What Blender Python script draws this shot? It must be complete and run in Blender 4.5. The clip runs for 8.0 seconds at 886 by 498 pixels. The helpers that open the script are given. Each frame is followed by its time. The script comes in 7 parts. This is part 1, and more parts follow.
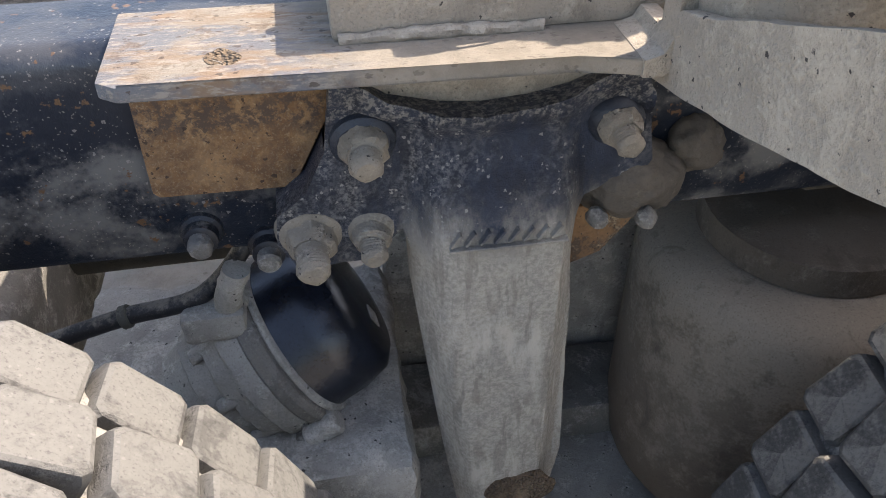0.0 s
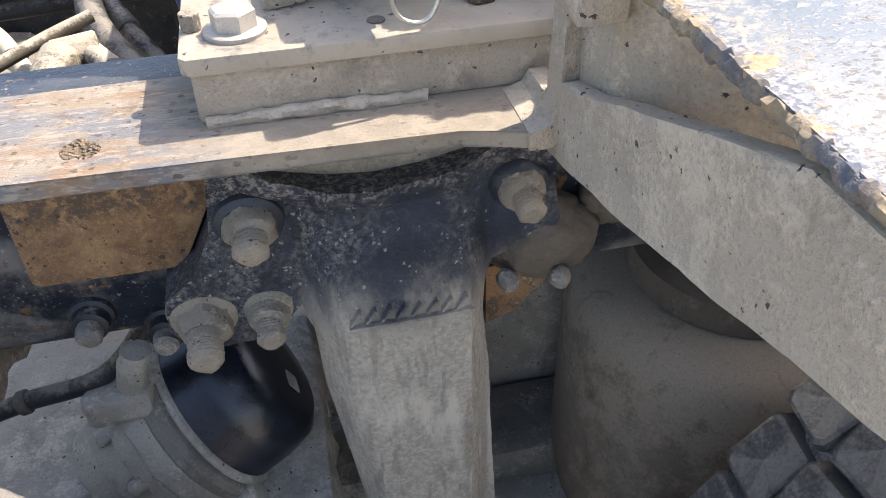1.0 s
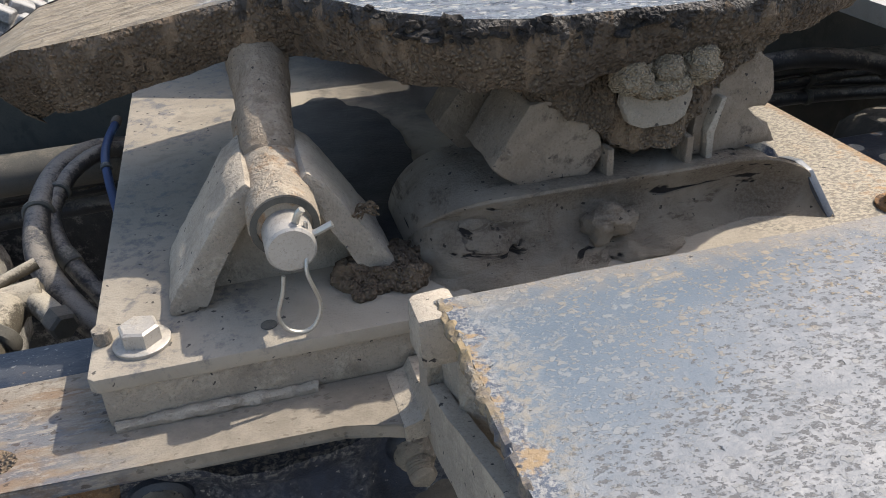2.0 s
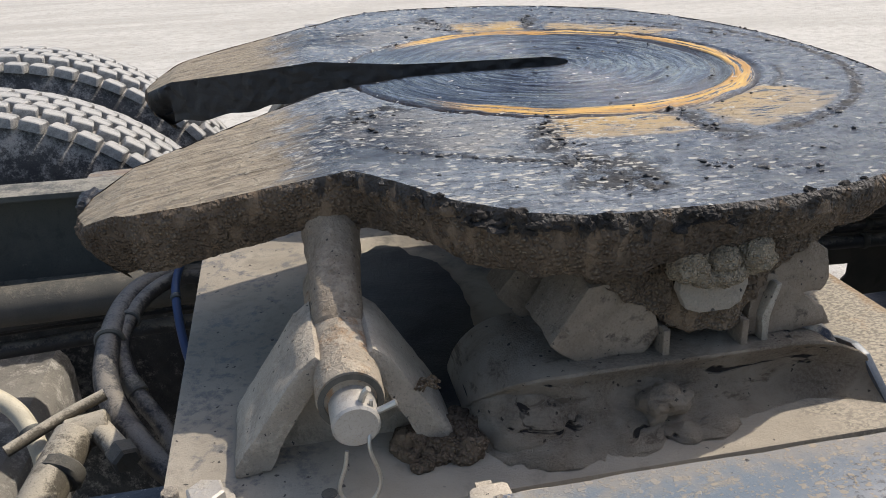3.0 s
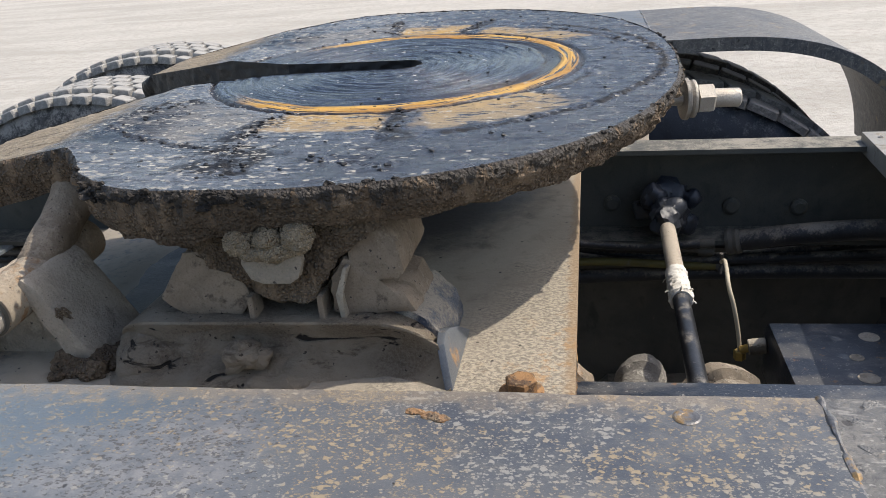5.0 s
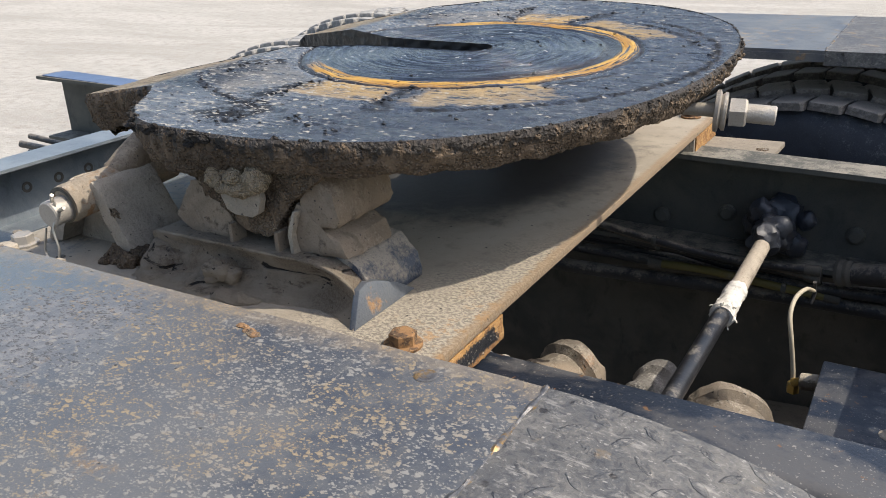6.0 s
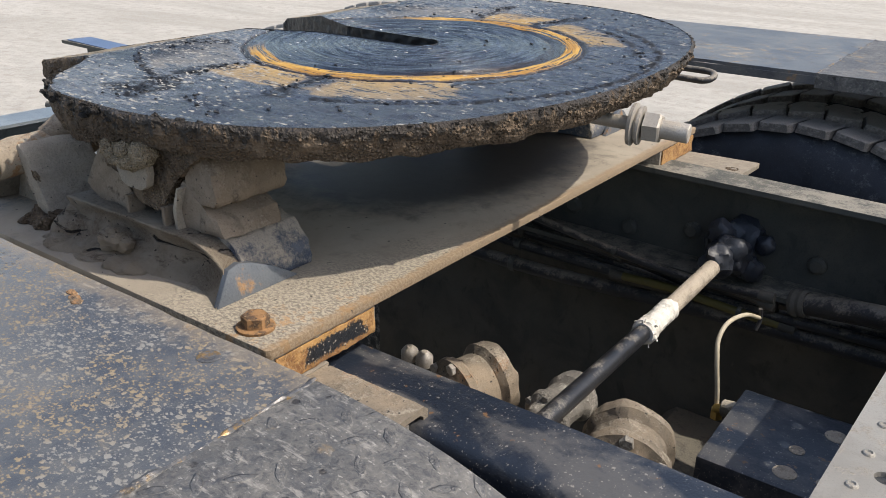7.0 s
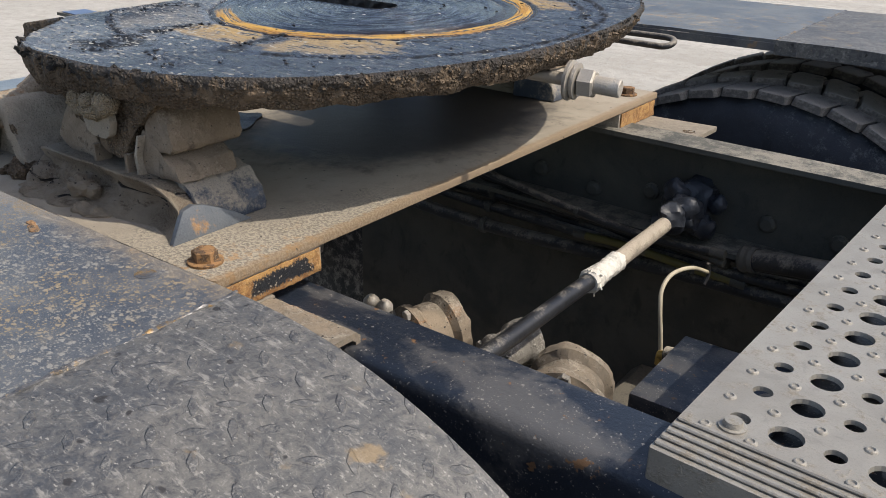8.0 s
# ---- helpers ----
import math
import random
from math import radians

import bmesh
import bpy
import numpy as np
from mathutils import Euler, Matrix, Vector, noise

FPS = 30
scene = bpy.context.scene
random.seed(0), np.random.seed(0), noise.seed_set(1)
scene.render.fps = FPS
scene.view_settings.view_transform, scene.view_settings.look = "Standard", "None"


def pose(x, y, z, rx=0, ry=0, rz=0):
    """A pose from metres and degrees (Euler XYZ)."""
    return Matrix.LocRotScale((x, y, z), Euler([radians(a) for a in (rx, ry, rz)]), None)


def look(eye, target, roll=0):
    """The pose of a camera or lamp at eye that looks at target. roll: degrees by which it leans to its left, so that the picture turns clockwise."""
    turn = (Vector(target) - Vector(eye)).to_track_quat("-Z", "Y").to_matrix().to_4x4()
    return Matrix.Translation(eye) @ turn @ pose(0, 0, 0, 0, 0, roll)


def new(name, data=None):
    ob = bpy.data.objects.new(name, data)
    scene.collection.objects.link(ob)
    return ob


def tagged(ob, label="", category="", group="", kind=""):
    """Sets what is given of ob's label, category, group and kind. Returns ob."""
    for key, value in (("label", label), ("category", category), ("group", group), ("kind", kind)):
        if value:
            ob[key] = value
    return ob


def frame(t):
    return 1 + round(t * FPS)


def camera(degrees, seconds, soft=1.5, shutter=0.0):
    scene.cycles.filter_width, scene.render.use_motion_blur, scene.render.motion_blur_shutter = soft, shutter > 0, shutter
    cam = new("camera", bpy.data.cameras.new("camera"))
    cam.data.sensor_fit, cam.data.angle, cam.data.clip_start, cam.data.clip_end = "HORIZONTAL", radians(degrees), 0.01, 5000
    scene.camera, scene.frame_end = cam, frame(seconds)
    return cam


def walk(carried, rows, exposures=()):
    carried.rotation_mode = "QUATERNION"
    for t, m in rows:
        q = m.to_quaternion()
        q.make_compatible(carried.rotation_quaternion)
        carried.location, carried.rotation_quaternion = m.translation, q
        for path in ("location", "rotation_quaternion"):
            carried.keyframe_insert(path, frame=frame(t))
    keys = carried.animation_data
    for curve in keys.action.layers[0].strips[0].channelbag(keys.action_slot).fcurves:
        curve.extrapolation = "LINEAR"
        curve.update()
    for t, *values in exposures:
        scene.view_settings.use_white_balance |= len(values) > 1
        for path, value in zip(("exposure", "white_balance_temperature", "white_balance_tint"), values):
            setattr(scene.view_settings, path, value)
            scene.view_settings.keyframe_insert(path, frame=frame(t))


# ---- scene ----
cam = camera(56.3, 8.0, soft=0.9)
PATH = [
    (0, (-0.35, -0.918, 1.266), (-0.092, 0.623, 0.017), -0.2),
    (0.5, (-0.328, -0.868, 1.263), (-0.104, 0.668, 0.002), -0.4),
    (1, (-0.293, -0.879, 1.285), (0.024, 0.653, 0.039), -1.7),
    (1.5, (-0.235, -0.902, 1.327), (0.166, 0.691, 0.185), -2.9),
    (2, (-0.234, -0.887, 1.392), (0.186, 0.796, 0.397), -3.0),
    (2.2, (-0.24, -0.881, 1.414), (0.178, 0.846, 0.496), -3.0),
    (3.3, (-0.24, -0.891, 1.445), (0.07, 0.933, 0.686), -2.0),
    (3.5, (-0.213, -0.9, 1.441), (0.081, 0.921, 0.668), -1.9),
    (4, (-0.047, -0.965, 1.44), (0.152, 0.872, 0.675), -2.8),
    (4.5, (0.12, -1.023, 1.443), (0.046, 0.831, 0.697), -4.3),
    (4.7, (0.178, -1.008, 1.438), (-0.026, 0.839, 0.696), -5.2),
    (5.8, (0.53, -0.979, 1.449), (-0.274, 0.69, 0.695), -2.0),
    (6, (0.576, -0.971, 1.447), (-0.38, 0.616, 0.692), -2.2),
    (6.5, (0.64, -0.907, 1.447), (-0.396, 0.631, 0.697), -0.4),
    (7, (0.725, -0.878, 1.449), (-0.351, 0.622, 0.679), 1.3),
    (7.5, (0.778, -0.887, 1.446), (-0.324, 0.583, 0.655), 1.6),
    (8, (0.826, -0.893, 1.439), (-0.259, 0.578, 0.628), 1.2),
]
EXPOSURES = [(0.0, 1.75), (0.5, 1.82), (1.0, 1.88), (1.5, 1.2), (2.0, 0.9), (2.2, 0.8), (3.5, 0.55), (4.5, 0.58), (6.0, 0.65), (6.5, 0.6), (7.0, 0.55), (8.0, 0.42)]
EXPOSURES = [(t, stops, 7150 if t < 1.2 else 6800 if t < 5 else 6900, 14 if t < 1.2 else 10.5) for t, stops in EXPOSURES]
walk(cam, [(t, look(eye, target, roll)) for t, eye, target, roll in PATH], EXPOSURES)

# ---- light ----
SUN_DIR = Vector((0.10, 0.034, 0.14)).normalized()
world = bpy.data.worlds.new("sky")
scene.world = world
world.use_nodes = True
wn = world.node_tree
sky = wn.nodes.new("ShaderNodeTexSky")
sky.sky_type = 'NISHITA'
sky.sun_disc = False
sky.sun_elevation = math.asin(SUN_DIR.z)
sky.sun_rotation = math.atan2(SUN_DIR.x, SUN_DIR.y)
sky.dust_density = 2.2
wn.links.new(sky.outputs[0], wn.nodes["Background"].inputs[0])
wn.nodes["Background"].inputs[1].default_value = 0.145
sun = new("sun", bpy.data.lights.new("sun", 'SUN'))
sun.data.energy = 2.9
sun.data.angle = radians(0.6)
sun.data.color = (1.0, 0.95, 0.87)
sun.matrix_world = look(SUN_DIR * 20, (0, 0, 0))

# ---- node helpers ----


def base_mat(name, rough=0.7, metal=0.0):
    m = bpy.data.materials.new(name)
    m.use_nodes = True
    nt = m.node_tree
    b = nt.nodes["Principled BSDF"]
    b.inputs["Roughness"].default_value = rough
    b.inputs["Metallic"].default_value = metal
    return m, nt, b


def coords(nt, scale=(1, 1, 1), random_shift=False):
    tc = nt.nodes.new("ShaderNodeTexCoord")
    mp = nt.nodes.new("ShaderNodeMapping")
    mp.inputs["Scale"].default_value = scale
    nt.links.new(tc.outputs["Object"], mp.inputs[0])
    if random_shift:
        oi = nt.nodes.new("ShaderNodeObjectInfo")
        mu = nt.nodes.new("ShaderNodeMath")
        mu.operation = 'MULTIPLY'
        mu.inputs[1].default_value = 37.0
        nt.links.new(oi.outputs["Random"], mu.inputs[0])
        nt.links.new(mu.outputs[0], mp.inputs["Location"])
    return mp.outputs[0]


def fuzz(nt, vec, scale, detail=5, rough=0.6, dist=0.0):
    n = nt.nodes.new("ShaderNodeTexNoise")
    n.inputs["Scale"].default_value = scale
    n.inputs["Detail"].default_value = detail
    n.inputs["Roughness"].default_value = rough
    n.inputs["Distortion"].default_value = dist
    nt.links.new(vec, n.inputs["Vector"])
    return n.outputs[0]


def step(nt, fac, a, b, c=0.0, d=1.0):
    n = nt.nodes.new("ShaderNodeMapRange")
    n.interpolation_type = 'SMOOTHSTEP'
    for i, v in zip(("From Min", "From Max", "To Min", "To Max"), (a, b, c, d)):
        n.inputs[i].default_value = v
    nt.links.new(fac, n.inputs[0])
    return n.outputs[0]


def calc(nt, op, a, b=None):
    n = nt.nodes.new("ShaderNodeMath")
    n.operation = op
    for i, v in enumerate((a, b)):
        if v is None:
            continue
        if isinstance(v, (int, float)):
            n.inputs[i].default_value = v
        else:
            nt.links.new(v, n.inputs[i])
    return n.outputs[0]


def blend(nt, fac, a, b):
    n = nt.nodes.new("ShaderNodeMix")
    n.data_type = 'RGBA'
    for i, v in ((0, fac), (6, a), (7, b)):
        if isinstance(v, (int, float)):
            n.inputs[i].default_value = v
        elif isinstance(v, tuple):
            n.inputs[i].default_value = (*v, 1)
        else:
            nt.links.new(v, n.inputs[i])
    return n.outputs[2]


def relief(nt, bsdf, height, dist, strength=0.6, under=None):
    n = nt.nodes.new("ShaderNodeBump")
    n.inputs["Distance"].default_value = dist
    n.inputs["Strength"].default_value = strength
    nt.links.new(height, n.inputs["Height"])
    if under is not None:
        nt.links.new(under, n.inputs["Normal"])
    nt.links.new(n.outputs[0], bsdf.inputs["Normal"])
    return n.outputs[0]


def shaken(nt, vec, scale, amount):
    """The coordinates pushed about by noise, so that cells get ragged outlines."""
    n = nt.nodes.new("ShaderNodeTexNoise")
    n.inputs["Scale"].default_value = scale
    n.inputs["Detail"].default_value = 3
    nt.links.new(vec, n.inputs["Vector"])
    a = nt.nodes.new("ShaderNodeVectorMath")
    a.operation = 'MULTIPLY_ADD'
    nt.links.new(n.outputs["Color"], a.inputs[0])
    a.inputs[1].default_value = (amount, amount, amount)
    nt.links.new(vec, a.inputs[2])
    return a.outputs[0]


def specks(nt, vec, scale, share, size=0.42, ragged=0.6):
    """Separate ragged spots: one in some of the cells, of differing size."""
    vo = nt.nodes.new("ShaderNodeTexVoronoi")
    vo.inputs["Scale"].default_value = scale
    nt.links.new(shaken(nt, vec, scale * 1.7, ragged / scale), vo.inputs["Vector"])
    sep = nt.nodes.new("ShaderNodeSeparateColor")
    nt.links.new(vo.outputs["Color"], sep.inputs[0])
    edge = calc(nt, 'MULTIPLY', step(nt, sep.outputs[1], 0.0, 1.0, 0.45, 1.0), size)
    inside = step(nt, calc(nt, 'SUBTRACT', vo.outputs["Distance"], edge), -0.09, 0.02, 1.0, 0.0)
    return calc(nt, 'MULTIPLY', inside, calc(nt, 'LESS_THAN', sep.outputs[0], share))


def between(nt, val, lo, hi, soft):
    return calc(nt, 'MULTIPLY', step(nt, val, lo - soft, lo + soft), step(nt, val, hi - soft, hi + soft, 1.0, 0.0))


def upness(nt):
    g = nt.nodes.new("ShaderNodeNewGeometry")
    s = nt.nodes.new("ShaderNodeSeparateXYZ")
    nt.links.new(g.outputs["Normal"], s.inputs[0])
    return s.outputs[2]


def worn(name, base, alt, dust, cover=0.5, rust=(0.28, 0.12, 0.04), rust_cut=0.66, up=0.15, rough=0.75, metal=0.0,
         grain=260.0, relief_m=0.0012, pits=0.0, size=1.0, shift=False, gloss=None):
    """Painted or bare metal under dust: two paint tones, rust spots, a broken coat of dust and dark pits."""
    m, nt, b = base_mat(name, rough, metal)
    v = coords(nt, (1, 1, 1), shift)
    broad = fuzz(nt, v, 9 * size, 6, 0.65, 0.4)
    mid = fuzz(nt, v, 42 * size, 6, 0.65)
    fine = fuzz(nt, v, grain, 4, 0.7)
    col = blend(nt, step(nt, broad, 0.35, 0.65), base, alt)
    spot = calc(nt, 'ADD', calc(nt, 'MULTIPLY', mid, 0.6), calc(nt, 'MULTIPLY', broad, 0.4))
    col = blend(nt, step(nt, spot, rust_cut - 0.05, rust_cut + 0.03), col, rust)
    d = calc(nt, 'ADD', calc(nt, 'MULTIPLY', mid, 0.45), calc(nt, 'MULTIPLY', fine, 0.25))
    d = calc(nt, 'ADD', d, calc(nt, 'MULTIPLY', fuzz(nt, v, 5.3 * size, 4, 0.6), 0.3))
    if up:
        d = calc(nt, 'ADD', d, calc(nt, 'MULTIPLY', upness(nt), up))
    cut = 0.66 - 0.3 * cover
    mask = step(nt, d, cut, cut + 0.13)
    tone = blend(nt, fine, tuple(c * 0.82 for c in dust), tuple(min(1, c * 1.15) for c in dust))
    col = blend(nt, calc(nt, 'MULTIPLY', mask, 0.95), col, tone)
    if pits:
        hole = specks(nt, v, 260 * size, calc(nt, 'MULTIPLY', step(nt, mid, 0.36, 0.62), 0.30 * pits), 0.40, 1.3)
        col = blend(nt, hole, col, (0.035, 0.03, 0.028))
    col = blend(nt, calc(nt, 'MULTIPLY', specks(nt, v, 430 * size, 0.12, 0.44, 1.0), calc(nt, 'MULTIPLY', mask, 0.45)), col, tuple(min(0.6, c * 1.35) for c in dust))
    micro = fuzz(nt, v, 560, 4, 0.75)
    dark_mark = fuzz(nt, coords(nt, (1, 1, 0.6), shift), 26 * size, 6, 0.7, 0.5)
    col = blend(nt, step(nt, micro, 0.48, 0.32, 0.0, 0.5), col, tuple(c * 0.55 for c in base))
    col = blend(nt, step(nt, micro, 0.56, 0.74, 0.0, 0.28), col, tuple(min(0.6, c * 1.25) for c in dust) if cover > 0.3 else alt)
    col = blend(nt, step(nt, dark_mark, 0.45, 0.34, 0.0, 0.5), col, tuple(c * 0.6 for c in base))
    nt.links.new(col, b.inputs["Base Color"])
    if gloss is not None:
        nt.links.new(step(nt, mask, 0.0, 1.0, gloss, 0.9), b.inputs["Roughness"])
    h = calc(nt, 'ADD', calc(nt, 'ADD', calc(nt, 'MULTIPLY', fine, 0.5), calc(nt, 'MULTIPLY', micro, 0.35)), calc(nt, 'ADD', mid, mask))
    relief(nt, b, h, relief_m * 0.55)
    return m


DUST = (0.34, 0.29, 0.228)
RUST = (0.30, 0.135, 0.045)

M = {}
M["dusty_steel"] = worn("dusty_steel", (0.27, 0.232, 0.185), (0.34, 0.292, 0.232), (0.40, 0.345, 0.272), 0.7, (0.2, 0.12, 0.07), 0.66, 0.1, 0.85, pits=0.30, relief_m=0.0045)
M["dusty_plate"] = worn("dusty_plate", (0.10, 0.10, 0.10), (0.23, 0.196, 0.152), DUST, 0.55, RUST, 0.63, 0.06, 0.8, pits=1.1, relief_m=0.003, grain=420.0)
M["rust_plate"] = worn("rust_plate", (0.30, 0.165, 0.075), (0.20, 0.115, 0.06), (0.40, 0.30, 0.19), 0.50, (0.09, 0.062, 0.045), 0.55, 0.0, 0.9, pits=1.3, relief_m=0.003, size=1.8, grain=380.0)
M["black_cast"] = worn("black_cast", (0.012, 0.014, 0.019), (0.03, 0.036, 0.048), (0.27, 0.245, 0.21), 0.22, (0.06, 0.045, 0.035), 0.75, 0.1, 0.5, relief_m=0.003, gloss=0.38)
M["dusty_cast"] = worn("dusty_cast", (0.15, 0.14, 0.125), (0.21, 0.195, 0.17), (0.42, 0.395, 0.35), 0.62, (0.12, 0.09, 0.06), 0.72, 0.0, 0.9, relief_m=0.004)
M["rail_inside"] = worn("rail_inside", (0.060, 0.062, 0.056), (0.095, 0.092, 0.076), (0.24, 0.22, 0.18), 0.24, (0.08, 0.055, 0.035), 0.7, 0.16, 0.7)
M["edge_rust"] = worn("edge_rust", (0.035, 0.055, 0.095), (0.24, 0.18, 0.10), (0.30, 0.285, 0.25), 0.5, (0.05, 0.05, 0.055), 0.6, 0.0, 0.8, size=2.0, relief_m=0.004)
M["orange_rust"] = worn("orange_rust", (0.32, 0.175, 0.072), (0.22, 0.118, 0.055), (0.42, 0.30, 0.165), 0.52, (0.075, 0.045, 0.028), 0.52, 0.0, 0.9, relief_m=0.003, pits=0.9, size=1.8)
M["rubber"] = worn("rubber", (0.02, 0.02, 0.022), (0.035, 0.034, 0.034), (0.22, 0.21, 0.195), 0.3, (0.03, 0.03, 0.03), 0.9, 0.1, 0.8)
# dusty tread toned down to offset sun and high exposure at the near tyre
M["tread_dust_dim"] = worn("tread_dust_dim", (0.06, 0.058, 0.055), (0.10, 0.096, 0.09), (0.155, 0.149, 0.138), 0.70, (0.07, 0.07, 0.07), 0.70, 0.1, 0.9, shift=True, relief_m=0.002)
M["tread_side"] = worn("tread_side", (0.03, 0.03, 0.032), (0.07, 0.068, 0.065), (0.30, 0.28, 0.255), 0.5, (0.03, 0.03, 0.03), 0.9, 0.15, 0.85)
M["bag_rubber"] = worn("bag_rubber", (0.140, 0.113, 0.086), (0.175, 0.145, 0.112), (0.255, 0.218, 0.172), 0.62, (0.03, 0.03, 0.03), 0.9, 0.3, 0.85, relief_m=0.0006)
M["hose"] = worn("hose", (0.016, 0.017, 0.020), (0.034, 0.034, 0.036), (0.205, 0.18, 0.145), 0.42, (0.03, 0.03, 0.03), 0.9, 0.15, 0.5)
M["bare_steel"] = worn("bare_steel", (0.36, 0.33, 0.29), (0.45, 0.42, 0.38), (0.42, 0.37, 0.3), 0.45, (0.25, 0.17, 0.1), 0.68, 0.05, 0.5, metal=0.35)
M["wire_steel"] = worn("wire_steel", (0.5, 0.48, 0.44), (0.4, 0.38, 0.34), (0.45, 0.4, 0.34), 0.3, (0.3, 0.25, 0.2), 0.75, 0.0, 0.4, metal=0.8)
M["aluminium"] = worn("aluminium", (0.34, 0.32, 0.283), (0.27, 0.252, 0.22), (0.235, 0.208, 0.168), 0.50, (0.24, 0.2, 0.15), 0.66, 0.0, 0.5, metal=0.35, gloss=0.45)
M["white_wrap"] = worn("white_wrap", (0.66, 0.64, 0.58), (0.55, 0.52, 0.46), (0.5, 0.46, 0.38), 0.35, (0.3, 0.26, 0.2), 0.72, 0.0, 0.95, relief_m=0.004)
M["beige_hose"] = worn("beige_hose", (0.48, 0.43, 0.32), (0.4, 0.35, 0.26), (0.45, 0.4, 0.32), 0.3, (0.3, 0.2, 0.1), 0.75, 0.0, 0.6)
M["brass"] = worn("brass", (0.45, 0.31, 0.1), (0.38, 0.26, 0.09), (0.4, 0.34, 0.24), 0.2, (0.2, 0.14, 0.06), 0.75, 0.0, 0.4, metal=0.8)
M["yellow_hose"] = worn("yellow_hose", (0.15, 0.12, 0.028), (0.10, 0.085, 0.028), (0.15, 0.13, 0.09), 0.5, (0.1, 0.08, 0.04), 0.75, 0.0, 0.6)
M["galvanised"] = worn("galvanised", (0.16, 0.19, 0.22), (0.26, 0.29, 0.31), (0.34, 0.31, 0.27), 0.35, (0.2, 0.15, 0.1), 0.74, 0.0, 0.4, metal=0.3, gloss=0.3)
M["black_gloss"] = worn("black_gloss", (0.008, 0.010, 0.016), (0.014, 0.018, 0.028), (0.30, 0.28, 0.25), 0.06, (0.03, 0.03, 0.03), 0.9, 0.05, 0.25, gloss=0.2)
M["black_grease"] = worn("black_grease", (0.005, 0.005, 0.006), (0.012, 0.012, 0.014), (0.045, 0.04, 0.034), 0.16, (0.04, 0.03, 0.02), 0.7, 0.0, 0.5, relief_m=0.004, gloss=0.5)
M["brown_dust"] = worn("brown_dust", (0.085, 0.07, 0.055), (0.11, 0.092, 0.072), (0.16, 0.138, 0.11), 0.5, (0.06, 0.045, 0.03), 0.72, 0.0, 0.9)
M["inner_dark"] = worn("inner_dark", (0.07, 0.067, 0.058), (0.11, 0.10, 0.082), (0.14, 0.125, 0.1), 0.2, (0.05, 0.04, 0.03), 0.7, 0.2, 0.85)


def ground_material():
    m, nt, b = base_mat("pale_ground", 0.95)
    v = coords(nt)
    broad = fuzz(nt, coords(nt, (0.5, 1.6, 1)), 0.7, 5, 0.6, 0.6)
    fine = fuzz(nt, v, 30, 5, 0.7)
    grit = fuzz(nt, v, 9, 6, 0.75)
    col = blend(nt, step(nt, broad, 0.35, 0.68), (0.465, 0.443, 0.402), (0.36, 0.34, 0.303))
    col = blend(nt, step(nt, grit, 0.4, 0.72), col, (0.33, 0.305, 0.27))
    col = blend(nt, step(nt, fine, 0.6, 0.72), col, (0.25, 0.23, 0.2))
    nt.links.new(col, b.inputs["Base Color"])
    relief(nt, b, calc(nt, 'ADD', grit, fine), 0.02)
    return m


RING_X, RING_Y, RING_SCALE = 0.047, -0.008, 1.045  # centre of the worn rings on the coupling, and their size


